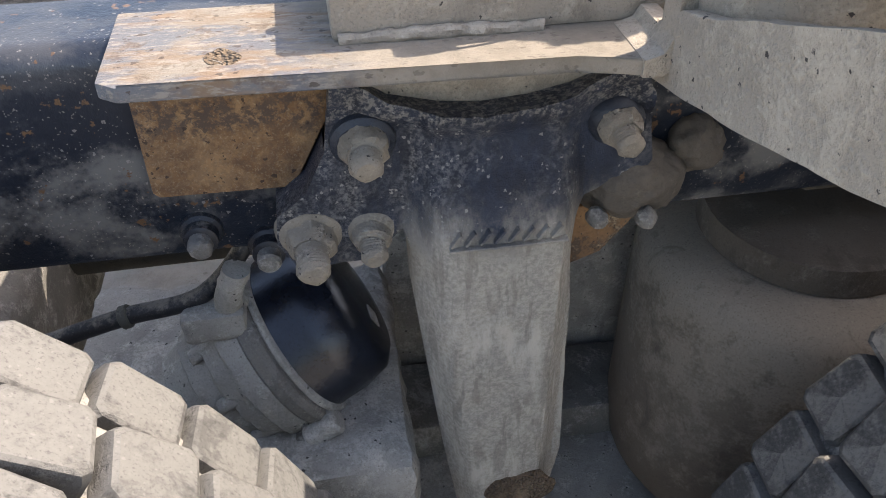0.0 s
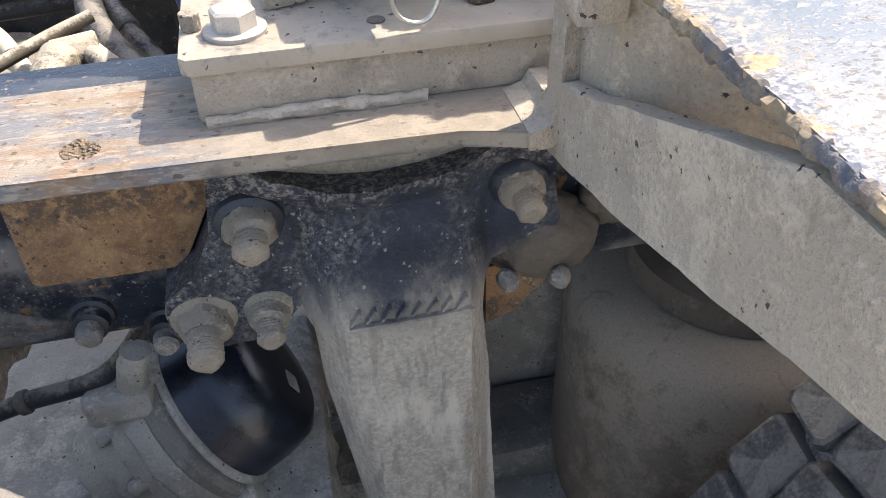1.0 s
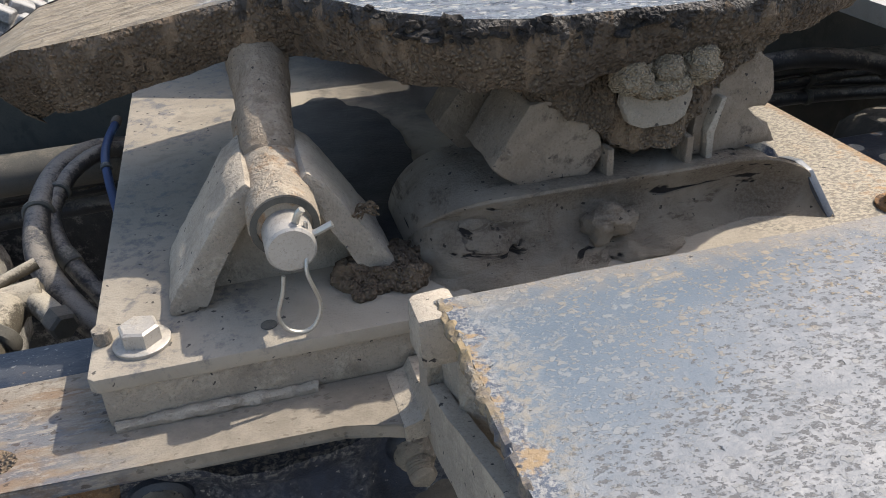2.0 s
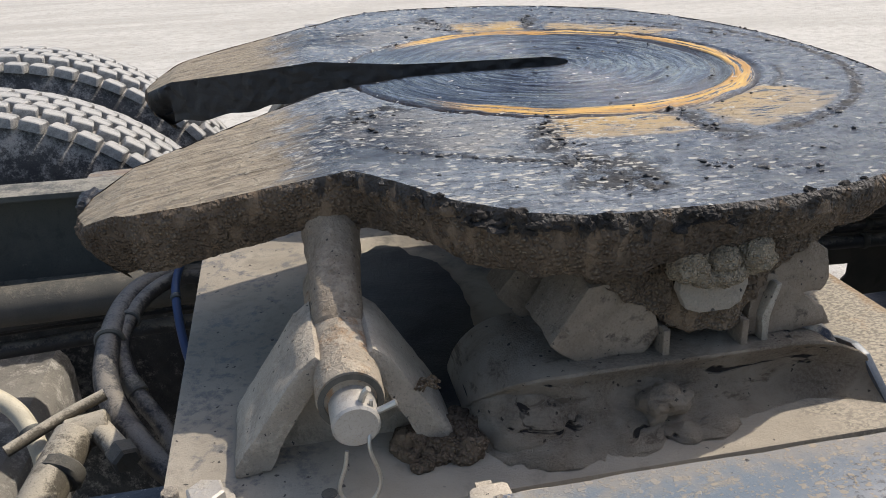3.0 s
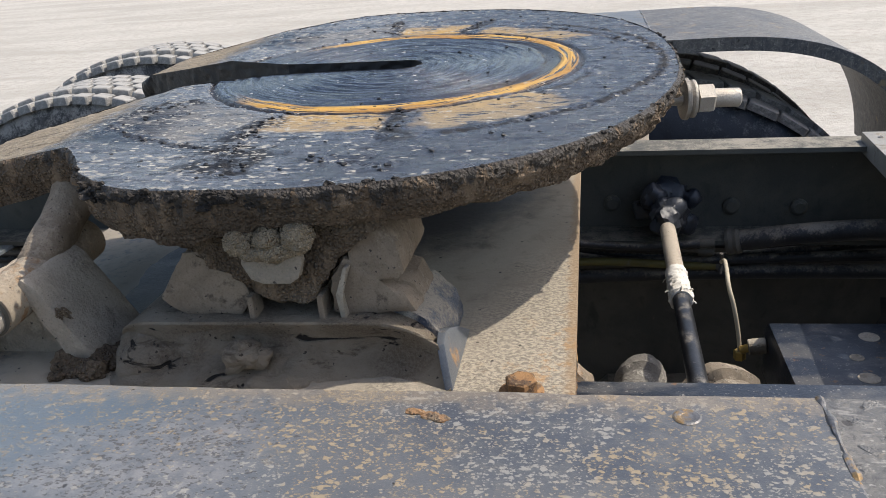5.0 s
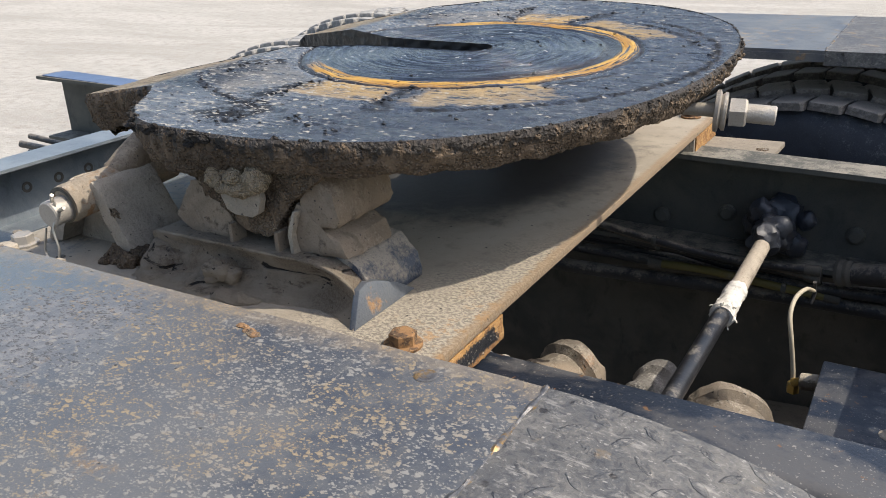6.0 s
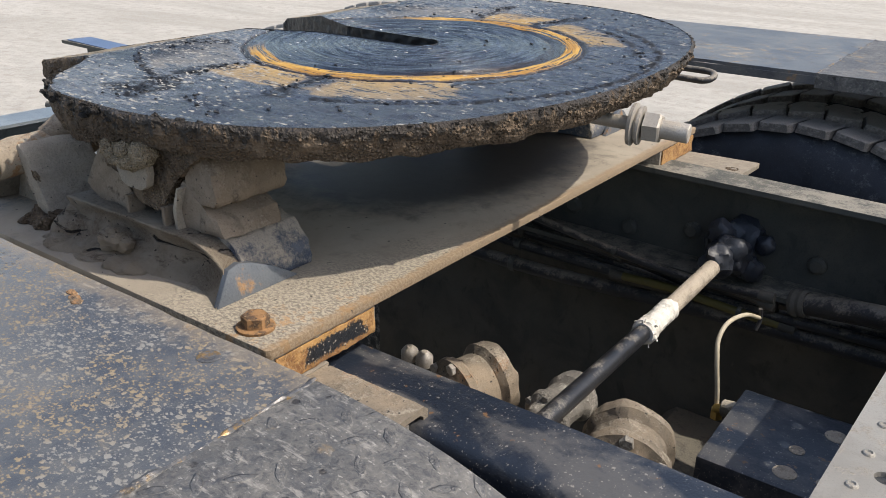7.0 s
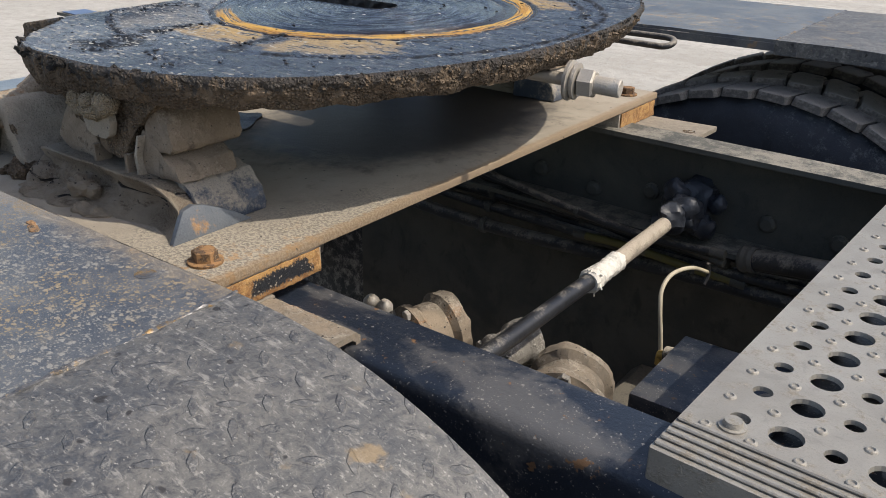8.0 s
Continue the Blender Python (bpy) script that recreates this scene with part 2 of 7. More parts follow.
def grease_material():
    """Fifth wheel face: wet black grease in rings, an orange worn ring, tan worn patches, chalky dashes."""
    m, nt, b = base_mat("greased_plate", 0.3)
    tc = nt.nodes.new("ShaderNodeTexCoord")
    sh = nt.nodes.new("ShaderNodeMapping")
    sh.inputs["Location"].default_value = (-RING_X, -RING_Y, 0)
    nt.links.new(tc.outputs["Object"], sh.inputs[0])
    sep = nt.nodes.new("ShaderNodeSeparateXYZ")
    nt.links.new(sh.outputs[0], sep.inputs[0])
    x, y = sep.outputs[0], sep.outputs[1]
    v = coords(nt)
    wob = fuzz(nt, v, 7, 3, 0.5)
    r = calc(nt, 'SQRT', calc(nt, 'ADD', calc(nt, 'MULTIPLY', x, x), calc(nt, 'MULTIPLY', y, y)))
    r = calc(nt, 'ADD', r, calc(nt, 'MULTIPLY', calc(nt, 'SUBTRACT', wob, 0.5), 0.016))
    r = calc(nt, 'MULTIPLY', r, 1 / RING_SCALE)
    ang = calc(nt, 'MULTIPLY', calc(nt, 'ARCTAN2', y, x), 180 / math.pi)
    deg = calc(nt, 'ADD', ang, calc(nt, 'MULTIPLY', calc(nt, 'SUBTRACT', fuzz(nt, v, 30, 4, 0.6), 0.5), 14.0))
    mid = fuzz(nt, v, 26, 5, 0.65)
    fine = fuzz(nt, v, 240, 4, 0.7)

    def polar_noise(k_r, k_a, detail, dist=0.0):
        p = nt.nodes.new("ShaderNodeCombineXYZ")
        nt.links.new(calc(nt, 'MULTIPLY', r, k_r), p.inputs[0])
        nt.links.new(calc(nt, 'MULTIPLY', ang, k_a), p.inputs[1])
        return fuzz(nt, p.outputs[0], 1.0, detail, 0.6, dist)

    swirl = polar_noise(230.0, 0.045, 4, 0.4)
    swirl_wide = polar_noise(60.0, 0.03, 3)
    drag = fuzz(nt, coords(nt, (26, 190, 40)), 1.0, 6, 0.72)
    black, navy = (0.003, 0.004, 0.007), (0.016, 0.022, 0.036)
    # inside the ring: swirled wet grease, ridges coloured blue-grey for the reflected sky
    col = blend(nt, step(nt, swirl, 0.38, 0.45), black, navy)
    col = blend(nt, calc(nt, 'MULTIPLY', step(nt, swirl, 0.50, 0.56), step(nt, swirl_wide, 0.42, 0.56, 0.15, 0.85)), col, (0.062, 0.080, 0.118))
    # outer field: thin grey coat dragged along the truck, paled rearwards as painted glare
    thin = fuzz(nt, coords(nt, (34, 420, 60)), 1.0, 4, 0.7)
    glare_film = calc(nt, 'MULTIPLY', step(nt, drag, 0.36, 0.44), step(nt, mid, 0.28, 0.44, 0.45, 1.0))
    field = blend(nt, glare_film, (0.005, 0.008, 0.016), blend(nt, step(nt, x, -0.12, 0.10), (0.125, 0.142, 0.166), (0.046, 0.060, 0.088)))
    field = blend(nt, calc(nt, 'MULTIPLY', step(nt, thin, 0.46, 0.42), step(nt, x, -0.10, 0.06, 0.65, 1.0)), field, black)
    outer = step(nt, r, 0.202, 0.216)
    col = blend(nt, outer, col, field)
    # worn patches beyond the ring
    patches = None
    for a0, a1, r0, r1, tone, share in ((-107, -82, 0.212, 0.272, (0.44, 0.29, 0.11), 0.95), (-74, -43, 0.214, 0.285, (0.40, 0.28, 0.13), 0.9), (-140, -111, 0.222, 0.318, (0.17, 0.17, 0.165), 0.75),
                                        (79, 101, 0.215, 0.285, (0.46, 0.29, 0.09), 0.95), (33, 72, 0.214, 0.262, (0.42, 0.28, 0.11), 0.85), (106, 138, 0.222, 0.31, (0.17, 0.17, 0.165), 0.7)):
        k = calc(nt, 'MULTIPLY', between(nt, deg, a0, a1, 2.0), between(nt, r, r0, r1, 0.004))
        k = calc(nt, 'MULTIPLY', k, step(nt, calc(nt, 'ADD', drag, calc(nt, 'MULTIPLY', mid, 0.4)), 0.60, 0.70, 0.03, share))
        fade = step(nt, r, r0, r1, 0.0, 1.0)
        col = blend(nt, k, col, blend(nt, fade, tone, tuple(0.5 * c + 0.5 * g for c, g in zip(tone, (0.20, 0.19, 0.175)))))
        patches = k if patches is None else calc(nt, 'MAXIMUM', patches, k)
    # grease pressed into the grooves that part the patches
    cut = calc(nt, 'MULTIPLY', between(nt, deg, -110, -104, 1.5), between(nt, r, 0.225, 0.31, 0.004))
    for a0, a1, r0, r1 in ((-80.5, -76.5, 0.214, 0.31), (-146, -139, 0.225, 0.32), (-136, -98, 0.322, 0.331), (-106, -96, 0.31, 0.385), (100.5, 105, 0.22, 0.35), (75, 78.5, 0.215, 0.33), (-70, 60, 0.292, 0.303), (-42, -20, 0.225, 0.232), (20, 60, 0.268, 0.276)):
        cut = calc(nt, 'MAXIMUM', cut, calc(nt, 'MULTIPLY', between(nt, deg, a0, a1, 1.5), between(nt, r, r0, r1, 0.003)))
    cut = calc(nt, 'MULTIPLY', cut, step(nt, fuzz(nt, v, 90, 4, 0.6), 0.42, 0.50, 0.12, 1.0))
    col = blend(nt, cut, col, black)
    bend = calc(nt, 'MULTIPLY', between(nt, x, -0.315, -0.175, 0.02), between(nt, calc(nt, 'ABSOLUTE', y), 0.18, 0.31, 0.03))
    col = blend(nt, calc(nt, 'MULTIPLY', bend, step(nt, calc(nt, 'ADD', drag, calc(nt, 'MULTIPLY', mid, 0.6)), 0.90, 0.80, 0.25, 0.95)), col, (0.012, 0.018, 0.030))
    # smooth blue-grey band along the front edge
    rim = calc(nt, 'MULTIPLY', step(nt, r, 0.306, 0.312), step(nt, x, -0.04, 0.06))
    col = blend(nt, calc(nt, 'MULTIPLY', rim, 0.65), col, blend(nt, step(nt, swirl, 0.35, 0.65), (0.022, 0.028, 0.040), (0.060, 0.070, 0.088)))
    # the orange ring, streaked along its round and fading to the rear
    ring = between(nt, calc(nt, 'ADD', r, calc(nt, 'MULTIPLY', calc(nt, 'SUBTRACT', swirl, 0.5), 0.014)), 0.184, 0.205, 0.002)
    ring = calc(nt, 'MULTIPLY', ring, step(nt, swirl, 0.40, 0.49, 0.05, 1.0))
    ring = calc(nt, 'MULTIPLY', ring, step(nt, x, -0.165, -0.10))
    col = blend(nt, ring, col, blend(nt, step(nt, swirl_wide, 0.4, 0.6), (0.40, 0.20, 0.03), (0.55, 0.32, 0.065)))
    moat = calc(nt, 'MULTIPLY', between(nt, r, 0.166, 0.184, 0.003), step(nt, calc(nt, 'ABSOLUTE', ang), 35, 75, 1.0, 0.0))
    col = blend(nt, moat, col, (0.016, 0.010, 0.008))
    col = blend(nt, calc(nt, 'MULTIPLY', between(nt, r, 0.206, 0.212, 0.0015), step(nt, fine, 0.38, 0.5, 0.3, 1.0)), col, (0.022, 0.014, 0.010))
    # chalk dashes along the truck, mostly over the rear half
    where = calc(nt, 'MULTIPLY', step(nt, r, 0.20, 0.225, 0.03, 1.0), step(nt, x, -0.06, 0.10, 0.72, 0.16))
    where = calc(nt, 'MULTIPLY', where, step(nt, mid, 0.40, 0.60, 0.25, 1.4))
    dash = specks(nt, coords(nt, (0.42, 1.0, 1.0)), 290, where, 0.50, 1.1)
    col = blend(nt, calc(nt, 'MULTIPLY', dash, 0.9), col, (0.45, 0.425, 0.375))
    grit = specks(nt, v, 330, 0.05, 0.42)
    col = blend(nt, grit, col, black)
    # dry mud on the ramps with streaks of grease
    tip = calc(nt, 'ADD', x, calc(nt, 'MULTIPLY', calc(nt, 'SUBTRACT', mid, 0.5), 0.16))
    tip = calc(nt, 'ADD', tip, calc(nt, 'MULTIPLY', calc(nt, 'SUBTRACT', drag, 0.5), 0.12))
    dry = step(nt, tip, -0.31, -0.255, 1.0, 0.0)
    col = blend(nt, dry, col, blend(nt, step(nt, drag, 0.35, 0.6), (0.15, 0.118, 0.080), (0.31, 0.255, 0.178)))
    pale = specks(nt, coords(nt, (0.6, 1.0, 1.0)), 260, 0.22, 0.42, 1.2)
    col = blend(nt, calc(nt, 'MULTIPLY', calc(nt, 'MULTIPLY', pale, dry), 0.75), col, (0.40, 0.35, 0.26))
    smear = step(nt, fuzz(nt, coords(nt, (30, 130, 40)), 1.0, 5, 0.75, 0.4), 0.60, 0.66)
    smear = calc(nt, 'MULTIPLY', smear, step(nt, x, -0.42, -0.30, 0.55, 1.0))
    col = blend(nt, calc(nt, 'MULTIPLY', smear, dry), col, (0.022, 0.019, 0.017))
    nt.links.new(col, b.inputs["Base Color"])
    matt = calc(nt, 'MAXIMUM', calc(nt, 'MAXIMUM', calc(nt, 'MAXIMUM', patches, dry), calc(nt, 'MULTIPLY', cut, 0.7)), calc(nt, 'MAXIMUM', ring, dash))
    wet = calc(nt, 'ADD', calc(nt, 'MULTIPLY', glare_film, calc(nt, 'MULTIPLY', outer, 0.13)), step(nt, mid, 0.35, 0.65, 0.10, 0.20))
    nt.links.new(calc(nt, 'MINIMUM', calc(nt, 'ADD', wet, calc(nt, 'MULTIPLY', matt, 0.45)), 0.95), b.inputs["Roughness"])
    crust = step(nt, fine, 0.52, 0.72)
    h = calc(nt, 'MULTIPLY', swirl, step(nt, r, 0.19, 0.26, 1.5, 0.25))
    h = calc(nt, 'ADD', h, calc(nt, 'MULTIPLY', drag, step(nt, r, 0.18, 0.24, 0.10, 0.85)))
    h = calc(nt, 'ADD', h, calc(nt, 'MULTIPLY', mid, 0.5))
    h = calc(nt, 'ADD', h, calc(nt, 'MULTIPLY', crust, step(nt, r, 0.18, 0.24, 0.04, 0.30)))
    h = calc(nt, 'ADD', h, calc(nt, 'MULTIPLY', cut, calc(nt, 'MULTIPLY', mid, 0.8)))
    h = calc(nt, 'SUBTRACT', h, calc(nt, 'MULTIPLY', moat, 0.7))
    relief(nt, b, h, 0.0038, 1.0)
    return m


def mud_material(name, dark, mid_c, pale, crumb=190.0, depth=0.008, runs=False):
    """Caked mud: granules of two sizes, smooth runs between them, few dark gaps."""
    m, nt, b = base_mat(name, 0.97)
    v = coords(nt)
    broad = fuzz(nt, v, 22, 5, 0.6)
    run = fuzz(nt, coords(nt, (1, 1, 0.25)), 60, 4, 0.6)
    fine = fuzz(nt, v, 520, 3, 0.7)
    vo = nt.nodes.new("ShaderNodeTexVoronoi")
    vo.inputs["Scale"].default_value = crumb
    nt.links.new(shaken(nt, v, crumb, 0.7 / crumb), vo.inputs["Vector"])
    clod = step(nt, vo.outputs["Distance"], 0.0, 0.7, 1.0, 0.0)
    rough_k = step(nt, run, 0.36, 0.50)
    col = blend(nt, step(nt, broad, 0.36, 0.64), dark, mid_c)
    col = blend(nt, calc(nt, 'MULTIPLY', calc(nt, 'MULTIPLY', step(nt, clod, 0.5, 0.9), rough_k), step(nt, broad, 0.38, 0.62)), col, pale)
    col = blend(nt, calc(nt, 'MULTIPLY', step(nt, clod, 0.08, 0.30, 0.65, 0.0), rough_k), col, tuple(c * 0.4 for c in dark))
    col = blend(nt, calc(nt, 'MULTIPLY', fine, 0.4), col, mid_c)
    if runs:
        sep = nt.nodes.new("ShaderNodeSeparateXYZ")
        nt.links.new(v, sep.inputs[0])
        below = calc(nt, 'SUBTRACT', sep.outputs[2], calc(nt, 'ADD', calc(nt, 'MULTIPLY', sep.outputs[1], 0.031), calc(nt, 'MULTIPLY', sep.outputs[0], -0.010)))
        drip = fuzz(nt, coords(nt, (1, 1, 0.12)), 85, 4, 0.65)
        grease = step(nt, calc(nt, 'ADD', below, calc(nt, 'MULTIPLY', calc(nt, 'SUBTRACT', drip, 0.5), 0.075)), 1.2705, 1.2755)
        col = blend(nt, calc(nt, 'MULTIPLY', grease, 0.92), col, blend(nt, fine, (0.012, 0.010, 0.009), (0.045, 0.037, 0.030)))
        nt.links.new(step(nt, grease, 0, 1, 0.97, 0.5), b.inputs["Roughness"])
        rough_k = calc(nt, 'MULTIPLY', rough_k, step(nt, grease, 0, 1, 1.0, 0.3))
    nt.links.new(col, b.inputs["Base Color"])
    h = calc(nt, 'MULTIPLY', clod, step(nt, rough_k, 0, 1, 0.15, 0.9))
    relief(nt, b, calc(nt, 'ADD', h, calc(nt, 'ADD', broad, calc(nt, 'MULTIPLY', fine, 0.35))), depth * 0.8, 1.0)
    return m


def deck_material():
    """Worn blue-grey paint: fine pale and rusty flecks in drifts, glare painted as a pale layer with dark elongated
    chips towards the rear.
    """
    m, nt, b = base_mat("deck_paint", 0.45)
    v = coords(nt)
    sep = nt.nodes.new("ShaderNodeSeparateXYZ")
    nt.links.new(v, sep.inputs[0])
    x, y = sep.outputs[0], sep.outputs[1]
    broad = fuzz(nt, coords(nt, (1, 1.3, 1)), 5.5, 5, 0.62, 0.6)
    mid = fuzz(nt, v, 19, 5, 0.65)
    small = fuzz(nt, v, 75, 5, 0.7)
    grain = fuzz(nt, v, 520, 4, 0.75)
    long = coords(nt, (0.75, 1.0, 1.0))
    rear = step(nt, x, -0.06, 0.16, 1.0, 0.0)
    front = step(nt, x, 0.08, 0.34)
    col = blend(nt, step(nt, broad, 0.36, 0.62), (0.058, 0.066, 0.080), (0.100, 0.106, 0.114))
    col = blend(nt, step(nt, small, 0.36, 0.66, 0.0, 0.35), col, (0.118, 0.119, 0.117))
    col = blend(nt, calc(nt, 'MULTIPLY', rear, 0.75), col, blend(nt, mid, (0.078, 0.112, 0.146), (0.120, 0.158, 0.192)))
    # pale layer over the rear outer part, sun glare put into the colour
    place = calc(nt, 'MULTIPLY', step(nt, x, 0.0, 0.18, 1.0, 0.0), step(nt, calc(nt, 'ADD', calc(nt, 'MULTIPLY', x, -0.6), y), -0.70, -0.52, 1.0, 0.0))
    glare_film = step(nt, calc(nt, 'ADD', place, calc(nt, 'MULTIPLY', calc(nt, 'SUBTRACT', mid, 0.5), 0.9)), 0.15, 0.95)
    col = blend(nt, calc(nt, 'MULTIPLY', glare_film, 0.85), col, blend(nt, step(nt, small, 0.34, 0.66), (0.118, 0.125, 0.136), (0.212, 0.210, 0.211)))
    dense_k = calc(nt, 'MULTIPLY', step(nt, glare_film, 0.0, 0.7), step(nt, fuzz(nt, coords(nt, (0.6, 1.1, 1.0)), 34, 4, 0.65), 0.34, 0.62, 0.25, 1.0))
    flat_cells = coords(nt, (0.6, 1.0, 1.0))
    chips = specks(nt, flat_cells, 290, dense_k, 0.50, 1.5)
    chips = calc(nt, 'MAXIMUM', chips, specks(nt, flat_cells, 480, dense_k, 0.50, 1.5))
    chips = calc(nt, 'MAXIMUM', chips, specks(nt, flat_cells, 165, calc(nt, 'MULTIPLY', dense_k, 0.30), 0.40, 1.8))
    chips = calc(nt, 'MULTIPLY', chips, step(nt, grain, 0.34, 0.54, 0.25, 1.0))
    col = blend(nt, calc(nt, 'MULTIPLY', chips, 0.82), col, (0.060, 0.059, 0.061))
    # drifts of small pale and rusty flecks in the bare paint
    open_paint = step(nt, glare_film, 0.1, 0.7, 1.0, 0.35)
    drift = step(nt, calc(nt, 'ADD', calc(nt, 'MULTIPLY', mid, 0.45), calc(nt, 'MULTIPLY', small, 0.55)), 0.33, 0.58)
    share = calc(nt, 'MULTIPLY', open_paint, step(nt, drift, 0.0, 1.0, 0.14, 0.95))
    flecks = specks(nt, long, 235, share, 0.48, 1.3)
    flecks = calc(nt, 'MAXIMUM', flecks, specks(nt, long, 520, share, 0.46, 1.2))
    tint = blend(nt, step(nt, fuzz(nt, v, 11, 4, 0.6), 0.47, 0.57), (0.265, 0.258, 0.238), (0.300, 0.232, 0.142))
    col = blend(nt, calc(nt, 'MULTIPLY', flecks, step(nt, x, -0.10, 0.14, 0.40, 0.78)), col, tint)
    # soft streaks of tan primer
    tan = step(nt, calc(nt, 'ADD', calc(nt, 'MULTIPLY', fuzz(nt, coords(nt, (0.55, 1.5, 1.0)), 42, 6, 0.72, 0.4), 0.7), calc(nt, 'MULTIPLY', grain, 0.3)), 0.55, 0.66)
    tan = calc(nt, 'MULTIPLY', calc(nt, 'MULTIPLY', tan, open_paint), step(nt, broad, 0.42, 0.58, 0.15, 1.0))
    col = blend(nt, calc(nt, 'MULTIPLY', tan, 0.55), col, blend(nt, grain, (0.20, 0.155, 0.100), (0.34, 0.28, 0.19)))
    # few small rust blooms
    bloom = step(nt, calc(nt, 'ADD', calc(nt, 'MULTIPLY', fuzz(nt, v, 17, 3, 0.5), 0.62), calc(nt, 'MULTIPLY', small, 0.38)), 0.60, 0.68)
    rust = calc(nt, 'MULTIPLY', bloom, step(nt, grain, 0.36, 0.60))
    col = blend(nt, calc(nt, 'MULTIPLY', rust, 0.75), col, blend(nt, grain, (0.22, 0.12, 0.05), (0.38, 0.26, 0.13)))
    dust = calc(nt, 'MULTIPLY', front, step(nt, calc(nt, 'ADD', calc(nt, 'MULTIPLY', broad, 0.6), calc(nt, 'MULTIPLY', small, 0.4)), 0.40, 0.60))
    col = blend(nt, calc(nt, 'MULTIPLY', dust, 0.35), col, blend(nt, grain, (0.14, 0.134, 0.123), (0.20, 0.190, 0.172)))
    # tan dust along the inner edge and flaking paint along the rear edge
    inner = step(nt, calc(nt, 'ADD', y, calc(nt, 'MULTIPLY', calc(nt, 'SUBTRACT', small, 0.5), 0.06)), -0.585, -0.562)
    col = blend(nt, calc(nt, 'MULTIPLY', inner, 0.42), col, blend(nt, grain, (0.20, 0.150, 0.095), (0.34, 0.275, 0.19)))
    back = calc(nt, 'ADD', x, calc(nt, 'MULTIPLY', calc(nt, 'ADD', y, 0.56), -0.0174))
    back = calc(nt, 'ADD', back, calc(nt, 'MULTIPLY', calc(nt, 'SUBTRACT', small, 0.5), 0.055))
    scuff = calc(nt, 'MULTIPLY', step(nt, back, -0.142, -0.122, 1.0, 0.0), step(nt, fuzz(nt, v, 170, 5, 0.75), 0.42, 0.62, 0.05, 1.0))
    col = blend(nt, calc(nt, 'MULTIPLY', scuff, 0.75), col, blend(nt, step(nt, mid, 0.44, 0.58), (0.235, 0.235, 0.228), (0.235, 0.200, 0.145)))
    strip = step(nt, back, -0.150, -0.145, 1.0, 0.0)
    flake = blend(nt, step(nt, fuzz(nt, v, 380, 4, 0.7), 0.42, 0.60), (0.040, 0.056, 0.088), (0.25, 0.245, 0.23))
    flake = blend(nt, step(nt, fuzz(nt, v, 60, 4, 0.65), 0.53, 0.62, 0.0, 0.85), flake, (0.30, 0.19, 0.075))
    col = blend(nt, calc(nt, 'MULTIPLY', strip, 0.85), col, flake)
    pits = specks(nt, v, 150, 0.022, 0.26, 0.8)
    col = blend(nt, calc(nt, 'MULTIPLY', pits, 0.85), col, (0.018, 0.018, 0.02))
    nt.links.new(col, b.inputs["Base Color"])
    marks = calc(nt, 'MAXIMUM', calc(nt, 'MAXIMUM', flecks, rust), calc(nt, 'MAXIMUM', tan, scuff))
    nt.links.new(calc(nt, 'ADD', step(nt, marks, 0, 1, 0.36, 0.7), calc(nt, 'ADD', calc(nt, 'MULTIPLY', glare_film, 0.10), calc(nt, 'MULTIPLY', chips, 0.25))), b.inputs["Roughness"])
    h = calc(nt, 'ADD', calc(nt, 'ADD', mid, calc(nt, 'MULTIPLY', grain, 0.45)), calc(nt, 'SUBTRACT', calc(nt, 'MULTIPLY', marks, 0.4), calc(nt, 'ADD', pits, calc(nt, 'MULTIPLY', chips, 0.3))))
    relief(nt, b, h, 0.0007, 0.8)
    return m


